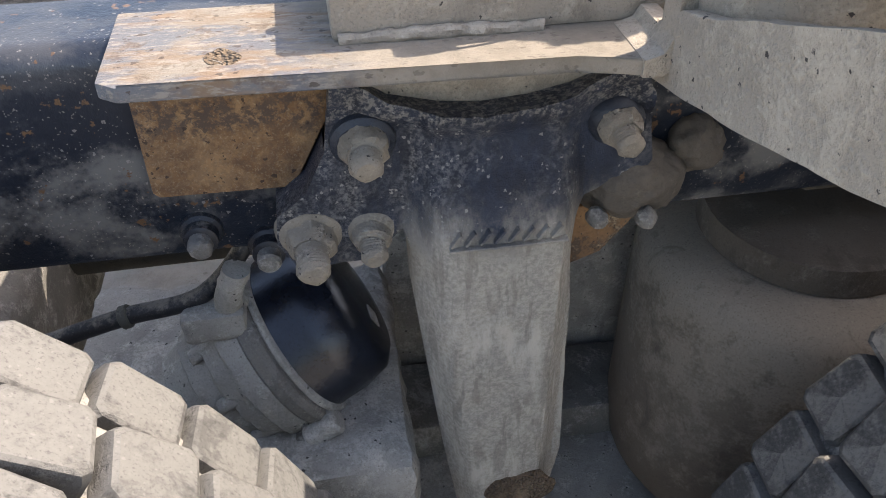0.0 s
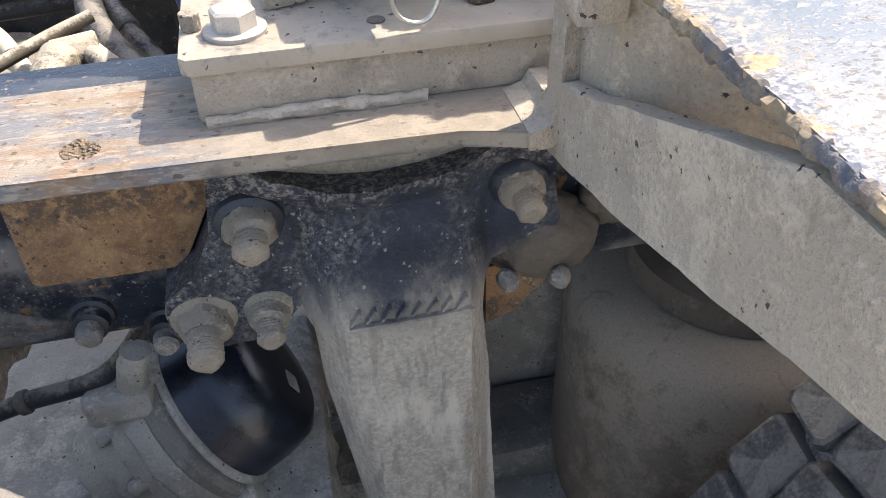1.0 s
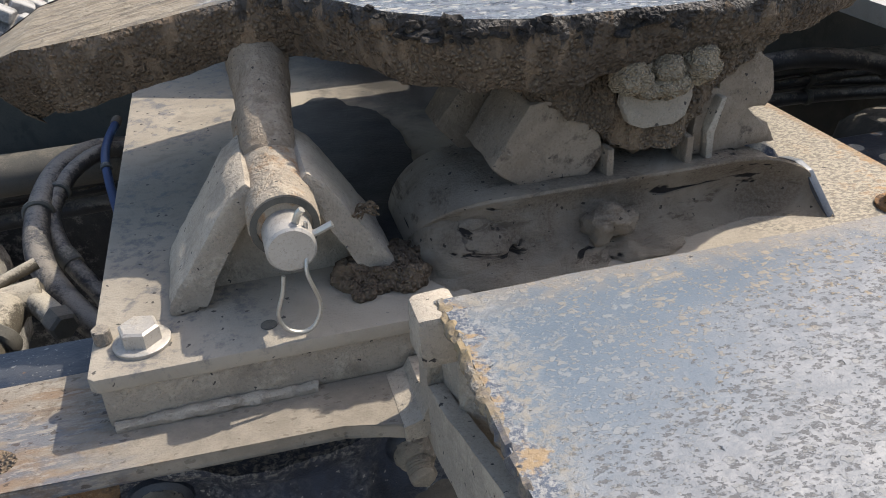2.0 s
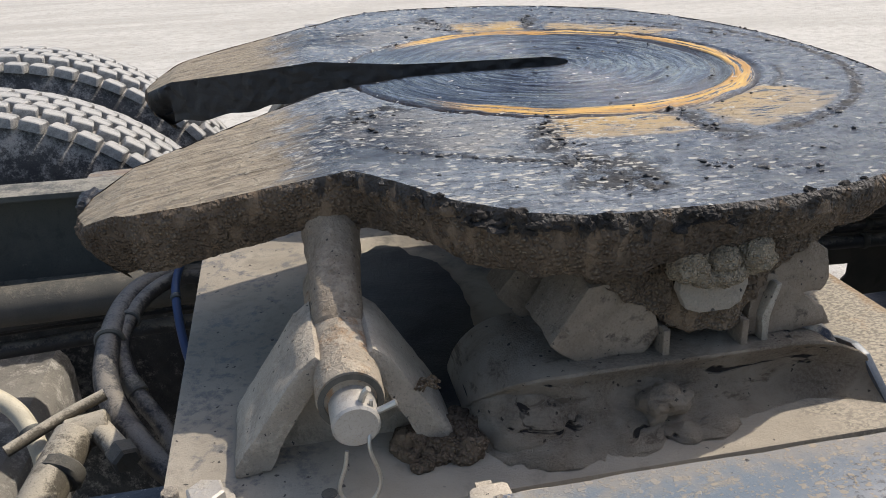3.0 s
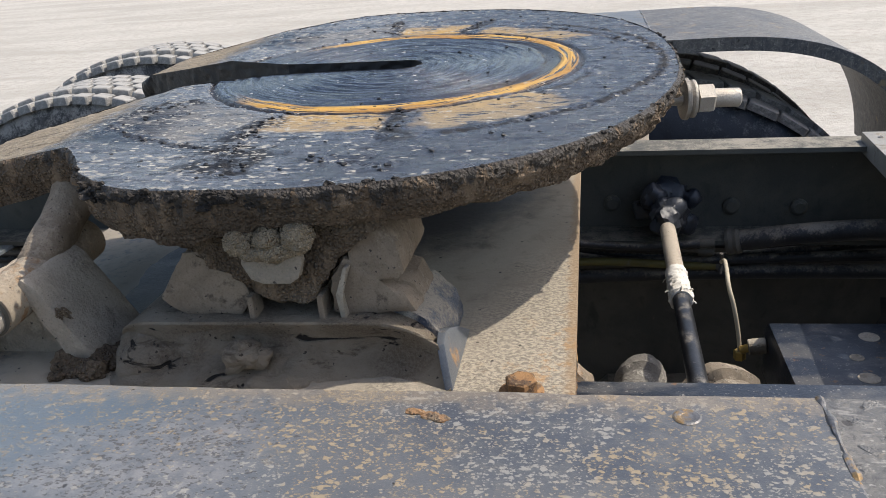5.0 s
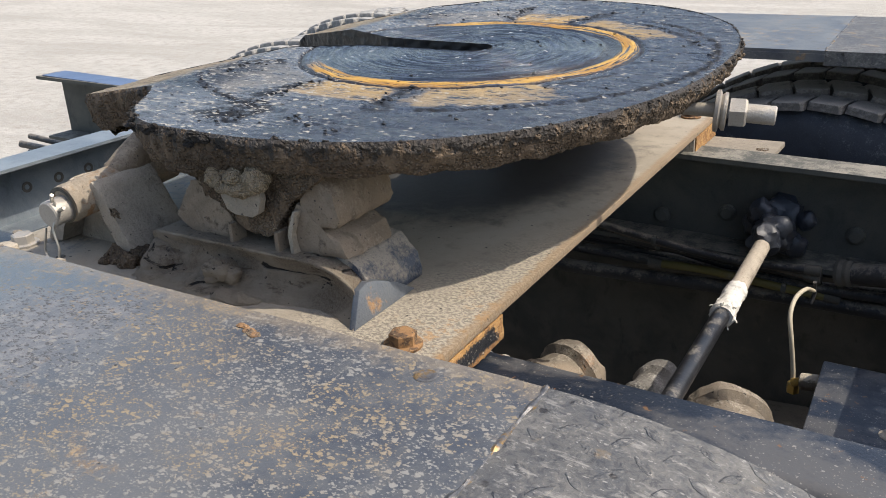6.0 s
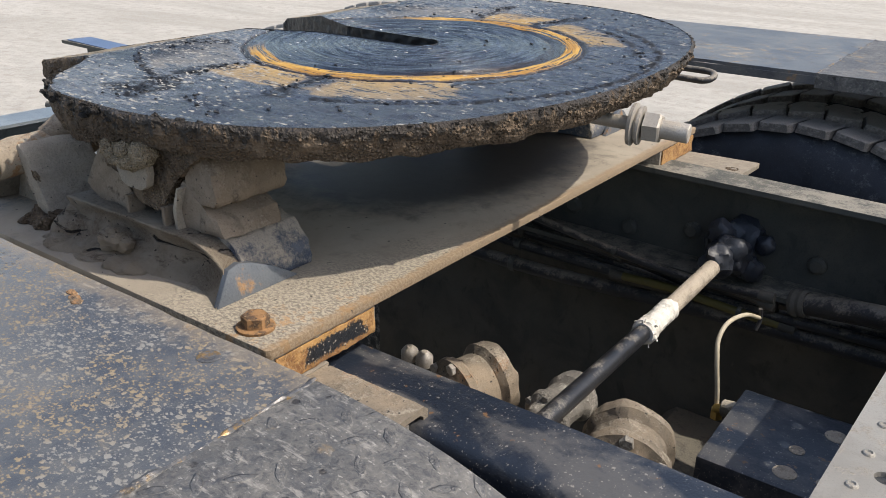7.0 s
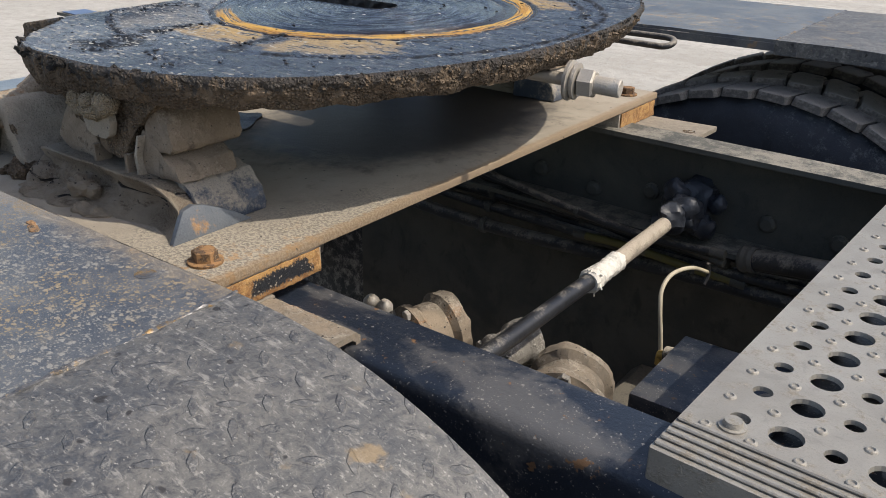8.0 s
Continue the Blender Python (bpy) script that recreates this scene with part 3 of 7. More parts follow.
def crusted_plate():
    """Mounting plate: steel under an even coat of tan dust, sparse black dots, fine worn speckle and rust at the near front corner."""
    m, nt, b = base_mat("crusted_plate", 0.88)
    v = coords(nt)
    sep = nt.nodes.new("ShaderNodeSeparateXYZ")
    nt.links.new(v, sep.inputs[0])
    broad = fuzz(nt, v, 7, 5, 0.62, 0.5)
    mid = fuzz(nt, v, 30, 6, 0.68, 0.3)
    small = fuzz(nt, v, 110, 5, 0.68)
    peb = fuzz(nt, coords(nt, (0.7, 1.0, 1.0)), 380, 4, 0.65, 0.4)
    grain = fuzz(nt, v, 620, 4, 0.75)
    col = blend(nt, step(nt, broad, 0.36, 0.62), (0.250, 0.216, 0.170), (0.330, 0.288, 0.228))
    col = blend(nt, step(nt, mid, 0.46, 0.32, 0.0, 0.55), col, (0.150, 0.130, 0.105))
    col = blend(nt, calc(nt, 'MULTIPLY', grain, 0.35), col, (0.37, 0.325, 0.258))
    # worn speckle at the near front corner
    place = calc(nt, 'SUBTRACT', sep.outputs[0], calc(nt, 'MULTIPLY', sep.outputs[1], 0.45))
    place = calc(nt, 'ADD', place, calc(nt, 'MULTIPLY', calc(nt, 'SUBTRACT', mid, 0.5), 0.22))
    front = step(nt, place, 0.27, 0.38)
    crust = blend(nt, step(nt, peb, 0.40, 0.60), (0.125, 0.112, 0.094), (0.36, 0.315, 0.240))
    col = blend(nt, calc(nt, 'MULTIPLY', front, 0.75), col, crust)
    rust = calc(nt, 'MULTIPLY', step(nt, place, 0.37, 0.45), step(nt, calc(nt, 'ADD', calc(nt, 'MULTIPLY', small, 0.6), calc(nt, 'MULTIPLY', mid, 0.4)), 0.51, 0.60))
    col = blend(nt, calc(nt, 'MULTIPLY', rust, 0.7), col, blend(nt, grain, (0.26, 0.13, 0.05), (0.42, 0.27, 0.13)))
    edge = step(nt, calc(nt, 'ADD', sep.outputs[0], calc(nt, 'MULTIPLY', calc(nt, 'SUBTRACT', small, 0.5), 0.02)), 0.247, 0.256)
    col = blend(nt, calc(nt, 'MULTIPLY', edge, 0.55), col, (0.23, 0.14, 0.065))
    # shade under the coupling, put into the colour as a dark ellipse
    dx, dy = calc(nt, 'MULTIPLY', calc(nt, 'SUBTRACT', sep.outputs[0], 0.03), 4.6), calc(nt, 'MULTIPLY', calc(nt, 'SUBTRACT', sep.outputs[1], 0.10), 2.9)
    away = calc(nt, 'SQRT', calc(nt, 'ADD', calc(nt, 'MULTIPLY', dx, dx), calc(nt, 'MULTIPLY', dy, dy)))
    under_shade = step(nt, calc(nt, 'ADD', away, calc(nt, 'MULTIPLY', calc(nt, 'SUBTRACT', mid, 0.5), 0.5)), 0.65, 1.0, 0.92, 0.0)
    col = blend(nt, under_shade, col, (0.020, 0.018, 0.016))
    aft = step(nt, sep.outputs[0], -0.20, -0.27)
    oily = calc(nt, 'MULTIPLY', aft, step(nt, calc(nt, 'ADD', calc(nt, 'MULTIPLY', mid, 0.55), calc(nt, 'MULTIPLY', small, 0.45)), 0.50, 0.62))
    col = blend(nt, calc(nt, 'MULTIPLY', oily, 0.75), col, (0.070, 0.072, 0.080))
    spots = specks(nt, v, 190, calc(nt, 'ADD', step(nt, mid, 0.40, 0.64, 0.01, 0.08), calc(nt, 'MULTIPLY', aft, 0.10)), 0.34, 1.0)
    col = blend(nt, calc(nt, 'MULTIPLY', spots, 0.85), col, (0.030, 0.027, 0.025))
    nt.links.new(col, b.inputs["Base Color"])
    nt.links.new(step(nt, calc(nt, 'MAXIMUM', oily, under_shade), 0, 1, 0.9, 0.5), b.inputs["Roughness"])
    h = calc(nt, 'ADD', calc(nt, 'MULTIPLY', peb, step(nt, front, 0, 1, 0.4, 0.9)), calc(nt, 'ADD', mid, calc(nt, 'MULTIPLY', grain, 0.4)))
    relief(nt, b, h, 0.0013, 0.9)
    return m


def dried_silt():
    """Tan silt dried on in level layers: sandy grain, damp brown patches, dark cracks along the layers."""
    m, nt, b = base_mat("dry_mud", 0.97)
    v = coords(nt)
    layer = coords(nt, (0.28, 0.28, 1.0))
    broad = fuzz(nt, v, 16, 5, 0.62, 0.5)
    mid = fuzz(nt, layer, 95, 6, 0.7, 0.5)
    sand = fuzz(nt, v, 420, 4, 0.8)
    grain = fuzz(nt, v, 900, 3, 0.8)
    col = blend(nt, step(nt, broad, 0.36, 0.62), (0.200, 0.158, 0.114), (0.400, 0.338, 0.260))
    col = blend(nt, step(nt, sand, 0.36, 0.66, 0.0, 0.6), col, (0.38, 0.32, 0.245))
    col = blend(nt, step(nt, mid, 0.46, 0.34, 0.0, 0.75), col, (0.120, 0.090, 0.064))
    crack = step(nt, fuzz(nt, layer, 52, 4, 0.6, 0.9), 0.375, 0.33)
    col = blend(nt, crack, col, (0.020, 0.016, 0.013))
    col = blend(nt, calc(nt, 'MULTIPLY', specks(nt, v, 250, step(nt, broad, 0.62, 0.40, 0.02, 0.14), 0.36, 1.2), 0.85), col, (0.035, 0.028, 0.022))
    nt.links.new(col, b.inputs["Base Color"])
    h = calc(nt, 'ADD', calc(nt, 'ADD', calc(nt, 'MULTIPLY', mid, 1.2), calc(nt, 'MULTIPLY', sand, 1.2)), calc(nt, 'SUBTRACT', calc(nt, 'MULTIPLY', grain, 0.5), calc(nt, 'MULTIPLY', crack, 1.2)))
    relief(nt, b, h, 0.0042, 1.0)
    return m


def flange_material():
    """Angle leg: rusty and chalky with blue paint left at its rear end, under an even coat of pale dust further on."""
    m, nt, b = base_mat("flange_paint", 0.88)
    v = coords(nt)
    sep = nt.nodes.new("ShaderNodeSeparateXYZ")
    nt.links.new(v, sep.inputs[0])
    long = fuzz(nt, coords(nt, (0.5, 1.2, 1.2)), 26, 6, 0.68, 0.6)
    mid = fuzz(nt, v, 60, 6, 0.7)
    streak = fuzz(nt, coords(nt, (0.35, 1.4, 1.4)), 210, 4, 0.7)
    grain = fuzz(nt, v, 560, 4, 0.75)
    old = blend(nt, step(nt, long, 0.38, 0.60), (0.185, 0.118, 0.072), (0.218, 0.189, 0.150))
    old = blend(nt, step(nt, fuzz(nt, coords(nt, (0.6, 1.6, 1.0)), 17, 5, 0.65, 0.4), 0.47, 0.58, 0.0, 0.8), old, (0.086, 0.106, 0.138))
    old = blend(nt, step(nt, streak, 0.50, 0.62, 0.0, 0.7), old, (0.294, 0.262, 0.214))
    old = blend(nt, step(nt, mid, 0.46, 0.34, 0.0, 0.7), old, (0.086, 0.054, 0.035))
    dust = blend(nt, step(nt, mid, 0.36, 0.64), (0.192, 0.165, 0.129), (0.253, 0.219, 0.174))
    place = calc(nt, 'ADD', sep.outputs[0], calc(nt, 'MULTIPLY', calc(nt, 'SUBTRACT', long, 0.5), 0.20))
    even = step(nt, place, -0.375, -0.315)
    col = blend(nt, even, old, dust)
    col = blend(nt, calc(nt, 'MULTIPLY', grain, 0.3), col, (0.269, 0.234, 0.186))
    dark = specks(nt, coords(nt, (0.6, 1, 1)), 240, step(nt, mid, 0.38, 0.62, 0.06, 0.45), 0.44, 1.3)
    col = blend(nt, calc(nt, 'MULTIPLY', dark, step(nt, even, 0, 1, 0.75, 0.4)), col, (0.054, 0.040, 0.031))
    nt.links.new(col, b.inputs["Base Color"])
    relief(nt, b, calc(nt, 'ADD', calc(nt, 'ADD', mid, calc(nt, 'MULTIPLY', streak, 0.5)), calc(nt, 'MULTIPLY', grain, 0.4)), 0.0016, 0.9)
    return m


def rust_leg_material():
    """Bare rusty plate: orange-brown with dense dark specks and a darker level band."""
    m, nt, b = base_mat("rust_leg", 0.92)
    v = coords(nt)
    sep = nt.nodes.new("ShaderNodeSeparateXYZ")
    nt.links.new(v, sep.inputs[0])
    mid = fuzz(nt, v, 45, 6, 0.7, 0.3)
    small = fuzz(nt, v, 170, 5, 0.72)
    grain = fuzz(nt, v, 560, 4, 0.75)
    col = blend(nt, step(nt, mid, 0.36, 0.64), (0.190, 0.102, 0.048), (0.34, 0.200, 0.095))
    col = blend(nt, step(nt, grain, 0.52, 0.68, 0.0, 0.6), col, (0.43, 0.315, 0.19))
    z = calc(nt, 'ADD', sep.outputs[2], calc(nt, 'MULTIPLY', calc(nt, 'SUBTRACT', mid, 0.5), 0.05))
    band = between(nt, z, 0.992, 1.014, 0.006)
    soot = calc(nt, 'MULTIPLY', step(nt, small, 0.40, 0.58), calc(nt, 'ADD', calc(nt, 'MULTIPLY', band, 0.6), 0.32))
    col = blend(nt, soot, col, (0.085, 0.062, 0.050))
    col = blend(nt, calc(nt, 'MULTIPLY', specks(nt, v, 230, step(nt, mid, 0.38, 0.62, 0.10, 0.40), 0.42, 1.2), 0.85), col, (0.055, 0.036, 0.026))
    nt.links.new(col, b.inputs["Base Color"])
    relief(nt, b, calc(nt, 'ADD', mid, calc(nt, 'ADD', small, calc(nt, 'MULTIPLY', grain, 0.5))), 0.0018, 0.9)
    return m


def rusted_face():
    """Orange rusted end face with a ragged speckled stripe of black paint left on it."""
    m, nt, b = base_mat("rusted_face", 0.9)
    v = coords(nt)
    sep = nt.nodes.new("ShaderNodeSeparateXYZ")
    nt.links.new(v, sep.inputs[0])
    mid = fuzz(nt, v, 60, 5, 0.7, 0.4)
    grain = fuzz(nt, v, 380, 4, 0.75)
    col = blend(nt, step(nt, mid, 0.36, 0.62), (0.22, 0.105, 0.040), (0.42, 0.235, 0.085))
    col = blend(nt, step(nt, grain, 0.54, 0.68, 0.0, 0.7), col, (0.48, 0.345, 0.190))
    col = blend(nt, step(nt, grain, 0.46, 0.34, 0.0, 0.7), col, (0.085, 0.048, 0.026))
    shake = calc(nt, 'MULTIPLY', calc(nt, 'SUBTRACT', mid, 0.5), 0.05)
    y = calc(nt, 'ADD', sep.outputs[1], shake)
    z = calc(nt, 'ADD', sep.outputs[2], calc(nt, 'ADD', calc(nt, 'MULTIPLY', shake, 0.35), calc(nt, 'MULTIPLY', calc(nt, 'SUBTRACT', grain, 0.5), 0.02)))
    left = calc(nt, 'MULTIPLY', between(nt, y, -0.432, -0.352, 0.003), between(nt, z, 1.069, 1.087, 0.0016))
    black = blend(nt, specks(nt, v, 330, 0.35, 0.42, 1.0), (0.010, 0.012, 0.016), (0.34, 0.30, 0.235))
    col = blend(nt, left, col, black)
    nt.links.new(col, b.inputs["Base Color"])
    nt.links.new(step(nt, left, 0, 1, 0.92, 0.45), b.inputs["Roughness"])
    relief(nt, b, calc(nt, 'ADD', mid, calc(nt, 'MULTIPLY', grain, 0.7)), 0.0022, 0.9)
    return m


def checker_material():
    """Tread plate worn almost smooth: lozenges of two directions in turn, rubbed pale along one side, under patchy dust."""
    m, nt, b = base_mat("checker_paint", 0.55)
    v = coords(nt)
    broad = fuzz(nt, v, 7, 5, 0.65, 0.5)
    mid = fuzz(nt, v, 28, 5, 0.65)
    fine = fuzz(nt, v, 300, 4, 0.7)
    mp = nt.nodes.new("ShaderNodeMapping")
    mp.inputs["Rotation"].default_value = (0, 0, radians(38))
    mp.inputs["Scale"].default_value = (1 / 0.021, 1 / 0.021, 1)
    nt.links.new(shaken(nt, v, 18, 0.006), mp.inputs[0])
    sep = nt.nodes.new("ShaderNodeSeparateXYZ")
    nt.links.new(mp.outputs[0], sep.inputs[0])
    cell = [calc(nt, 'FLOOR', sep.outputs[k]) for k in (0, 1)]
    loc = [calc(nt, 'SUBTRACT', calc(nt, 'SUBTRACT', sep.outputs[k], cell[k]), 0.5) for k in (0, 1)]
    odd = calc(nt, 'ABSOLUTE', calc(nt, 'MODULO', calc(nt, 'ADD', cell[0], cell[1]), 2.0))

    def lozenge(p, q):
        return calc(nt, 'ADD', calc(nt, 'MULTIPLY', calc(nt, 'ABSOLUTE', p), 1.0), calc(nt, 'MULTIPLY', calc(nt, 'MULTIPLY', q, q), 16.0))
    a, c = lozenge(loc[0], loc[1]), lozenge(loc[1], loc[0])
    d = calc(nt, 'ADD', calc(nt, 'MULTIPLY', a, calc(nt, 'SUBTRACT', 1.0, odd)), calc(nt, 'MULTIPLY', c, odd))
    d = calc(nt, 'ADD', d, calc(nt, 'MULTIPLY', calc(nt, 'SUBTRACT', fine, 0.5), 0.35))
    raised = step(nt, d, 0.30, 0.46, 1.0, 0.0)
    edge = between(nt, d, 0.36, 0.46, 0.04)
    col = blend(nt, step(nt, broad, 0.36, 0.62), (0.045, 0.050, 0.060), (0.098, 0.096, 0.092))
    dust = step(nt, calc(nt, 'ADD', calc(nt, 'MULTIPLY', mid, 0.6), calc(nt, 'MULTIPLY', fine, 0.4)), 0.44, 0.60)
    col = blend(nt, calc(nt, 'MULTIPLY', dust, 0.5), col, (0.17, 0.16, 0.145))
    scuff_a = fuzz(nt, coords(nt, (90, 60, 60)), 1.0, 4, 0.7)
    kept = step(nt, mid, 0.40, 0.56)
    col = blend(nt, calc(nt, 'MULTIPLY', raised, calc(nt, 'MULTIPLY', kept, 0.4)), col, (0.070, 0.073, 0.080))
    grit = fuzz(nt, v, 130, 6, 0.8, 0.6)
    col = blend(nt, step(nt, grit, 0.50, 0.38, 0.0, 0.7), col, (0.035, 0.037, 0.043))
    col = blend(nt, step(nt, grit, 0.54, 0.66, 0.0, 0.6), col, (0.25, 0.24, 0.22))
    col = blend(nt, calc(nt, 'MULTIPLY', edge, calc(nt, 'MULTIPLY', kept, step(nt, scuff_a, 0.45, 0.60, 0.0, 0.30))), col, (0.26, 0.25, 0.23))
    col = blend(nt, calc(nt, 'MULTIPLY', specks(nt, coords(nt, (0.5, 1, 1)), 560, calc(nt, 'MULTIPLY', mid, 0.35), 0.42, 1.3), 0.6), col, (0.33, 0.315, 0.29))
    scuff = fuzz(nt, coords(nt, (40, 130, 60)), 1.0, 5, 0.72)
    col = blend(nt, step(nt, scuff, 0.56, 0.68, 0.0, 0.6), col, (0.30, 0.285, 0.26))
    col = blend(nt, step(nt, scuff, 0.42, 0.32, 0.0, 0.7), col, (0.045, 0.048, 0.055))
    col = blend(nt, calc(nt, 'MULTIPLY', step(nt, fuzz(nt, v, 24, 4, 0.6), 0.62, 0.70), 0.7), col, (0.24, 0.17, 0.09))
    col = blend(nt, specks(nt, v, 90, 0.05, 0.35), col, (0.03, 0.028, 0.028))
    nt.links.new(col, b.inputs["Base Color"])
    nt.links.new(step(nt, fine, 0.3, 0.7, 0.42, 0.68), b.inputs["Roughness"])
    relief(nt, b, calc(nt, 'ADD', calc(nt, 'MULTIPLY', raised, calc(nt, 'MULTIPLY', kept, 0.8)), calc(nt, 'ADD', calc(nt, 'MULTIPLY', mid, 0.9), calc(nt, 'MULTIPLY', fine, 0.4))), 0.0016, 0.9)
    return m


def rail_material():
    """Blue-black frame paint with soft drifts of dust and dried splashes."""
    m, nt, b = base_mat("rail_paint", 0.4)
    v = coords(nt)
    drift = fuzz(nt, coords(nt, (1, 2.2, 2.2)), 6.5, 4, 0.5, 0.6)
    fine = fuzz(nt, v, 230, 4, 0.7)
    mid = fuzz(nt, v, 40, 5, 0.6)
    col = blend(nt, mid, (0.009, 0.013, 0.022), (0.020, 0.027, 0.040))
    d = calc(nt, 'ADD', calc(nt, 'MULTIPLY', drift, 0.68), calc(nt, 'ADD', calc(nt, 'MULTIPLY', mid, 0.20), calc(nt, 'MULTIPLY', fine, 0.12)))
    soft = step(nt, d, 0.47, 0.58, 0.0, 0.75)
    where = nt.nodes.new("ShaderNodeSeparateXYZ")
    nt.links.new(v, where.inputs[0])
    soft = calc(nt, 'MULTIPLY', soft, calc(nt, 'MULTIPLY', step(nt, where.outputs[0], -0.05, 0.25, 0.8, 0.35), calc(nt, 'MAXIMUM', step(nt, where.outputs[0], -0.25, -0.05), step(nt, where.outputs[2], 0.96, 1.03, 1.0, 0.25))))
    col = blend(nt, soft, col, (0.25, 0.235, 0.21))
    col = blend(nt, calc(nt, 'MULTIPLY', specks(nt, v, 260, calc(nt, 'ADD', calc(nt, 'MULTIPLY', soft, 0.5), 0.07), 0.36, 1.1), 0.6), col, (0.30, 0.28, 0.25))
    col = blend(nt, calc(nt, 'MULTIPLY', specks(nt, v, 520, calc(nt, 'ADD', calc(nt, 'MULTIPLY', step(nt, mid, 0.42, 0.62), 0.30), 0.05), 0.40, 1.2), 0.6), col, (0.26, 0.235, 0.20))
    col = blend(nt, step(nt, fuzz(nt, v, 60, 4, 0.6), 0.64, 0.68), col, (0.15, 0.085, 0.045))
    nt.links.new(col, b.inputs["Base Color"])
    nt.links.new(step(nt, soft, 0, 0.75, 0.32, 0.85), b.inputs["Roughness"])
    relief(nt, b, calc(nt, 'ADD', mid, fine), 0.0008, 0.6)
    return m


M["mud"] = mud_material("mud", (0.120, 0.084, 0.054), (0.220, 0.160, 0.106), (0.36, 0.28, 0.19), 300.0, 0.008)
M["rim_mud"] = mud_material("rim_mud", (0.115, 0.080, 0.052), (0.215, 0.156, 0.104), (0.38, 0.295, 0.20), 270.0, 0.010, True)
M["mud_dark"] = mud_material("mud_dark", (0.020, 0.017, 0.015), (0.045, 0.038, 0.032), (0.09, 0.075, 0.058), 330.0, 0.006)
M["dry_mud"] = dried_silt()
M["mud_pale"] = mud_material("mud_pale", (0.27, 0.205, 0.130), (0.40, 0.325, 0.225), (0.52, 0.44, 0.32), 480.0, 0.004)
M["crusted_plate"] = crusted_plate()
M["rusted_face"] = rusted_face()
M["flange_paint"] = flange_material()
M["rust_leg"] = rust_leg_material()
M["deck_paint"] = deck_material()
M["checker_paint"] = checker_material()
M["rail_paint"] = rail_material()
M["ground"] = ground_material()
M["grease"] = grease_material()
M["pad_dust"] = worn("pad_dust", (0.170, 0.128, 0.090), (0.255, 0.202, 0.148), (0.33, 0.268, 0.20), 0.5, (0.085, 0.062, 0.044), 0.60, 0.05, 0.92, pits=0.4, relief_m=0.004, size=1.5)
M["tongue"] = worn("tongue", (0.16, 0.135, 0.105), (0.26, 0.205, 0.145), (0.33, 0.29, 0.23), 0.48, (0.28, 0.15, 0.07), 0.60, 0.05, 0.85, pits=0.6, relief_m=0.003)
M["tube_rust"] = worn("tube_rust", (0.25, 0.195, 0.14), (0.34, 0.29, 0.225), (0.39, 0.33, 0.25), 0.5, (0.27, 0.15, 0.07), 0.55, 0.05, 0.85, pits=0.5, relief_m=0.004, size=1.3)
M["rod_paint"] = worn("rod_paint", (0.012, 0.013, 0.016), (0.03, 0.031, 0.034), (0.24, 0.22, 0.19), 0.20, (0.10, 0.07, 0.05), 0.72, 0.12, 0.4, gloss=0.32)
M["weld"] = worn("weld", (0.10, 0.10, 0.105), (0.20, 0.195, 0.19), (0.30, 0.27, 0.21), 0.34, (0.30, 0.19, 0.08), 0.56, 0.0, 0.36, metal=0.55, size=2.0, relief_m=0.002)
M["saddle_paint"] = worn("saddle_paint", (0.022, 0.036, 0.065), (0.06, 0.075, 0.10), (0.33, 0.29, 0.235), 0.62, (0.26, 0.15, 0.07), 0.66, 0.1, 0.5, gloss=0.35, relief_m=0.002)
M["end_sheet"] = worn("end_sheet", (0.075, 0.088, 0.108), (0.115, 0.125, 0.138), (0.26, 0.23, 0.19), 0.40, (0.30, 0.16, 0.06), 0.60, 0.0, 0.4, metal=0.15, gloss=0.38)
M["blue_hose"] = worn("blue_hose", (0.02, 0.045, 0.12), (0.03, 0.065, 0.16), (0.14, 0.16, 0.2), 0.25, (0.05, 0.05, 0.06), 0.8, 0.0, 0.45)
M["fitting"] = worn("fitting", (0.08, 0.068, 0.05), (0.15, 0.128, 0.092), (0.38, 0.335, 0.26), 0.40, (0.05, 0.04, 0.03), 0.6, 0.22, 0.75, relief_m=0.003)
M["far_deck"] = worn("far_deck", (0.060, 0.070, 0.088), (0.13, 0.132, 0.132), (0.30, 0.265, 0.215), 0.52, (0.25, 0.16, 0.09), 0.62, 0.0, 0.5, gloss=0.4, relief_m=0.0008)

M["blue_paint"] = worn("blue_paint", (0.075, 0.120, 0.22), (0.10, 0.15, 0.26), (0.30, 0.30, 0.32), 0.22, (0.16, 0.12, 0.1), 0.72, 0.0, 0.45, gloss=0.4)

# ---- mesh helpers ----


def part(name, bm, material, parent=None, label="", smooth=False):
    me = bpy.data.meshes.new(name)
    bmesh.ops.recalc_face_normals(bm, faces=bm.faces[:])
    bm.to_mesh(me)
    bm.free()
    me.materials.append(material)
    if smooth:
        me.shade_smooth()
        me.set_sharp_from_angle(angle=radians(38))
    ob = new(name, me)
    ob.parent = parent
    if label:
        ob["label"] = label
    return ob


def thing(name, label, category, group="", kind=""):
    return tagged(new(name), label, category, group, kind)


def box(x0, x1, y0, y1, z0, z1, bevel=0.0, seg=2, bm=None):
    bm = bm or bmesh.new()
    vs = bmesh.ops.create_cube(bm, size=1)["verts"]
    for v in vs:
        v.co = Vector((x0 + (v.co.x + 0.5) * (x1 - x0), y0 + (v.co.y + 0.5) * (y1 - y0), z0 + (v.co.z + 0.5) * (z1 - z0)))
    if bevel:
        es = {e for v in vs for e in v.link_edges}
        bmesh.ops.bevel(bm, geom=list(es), offset=bevel, segments=seg, profile=0.6, affect='EDGES')
    return bm


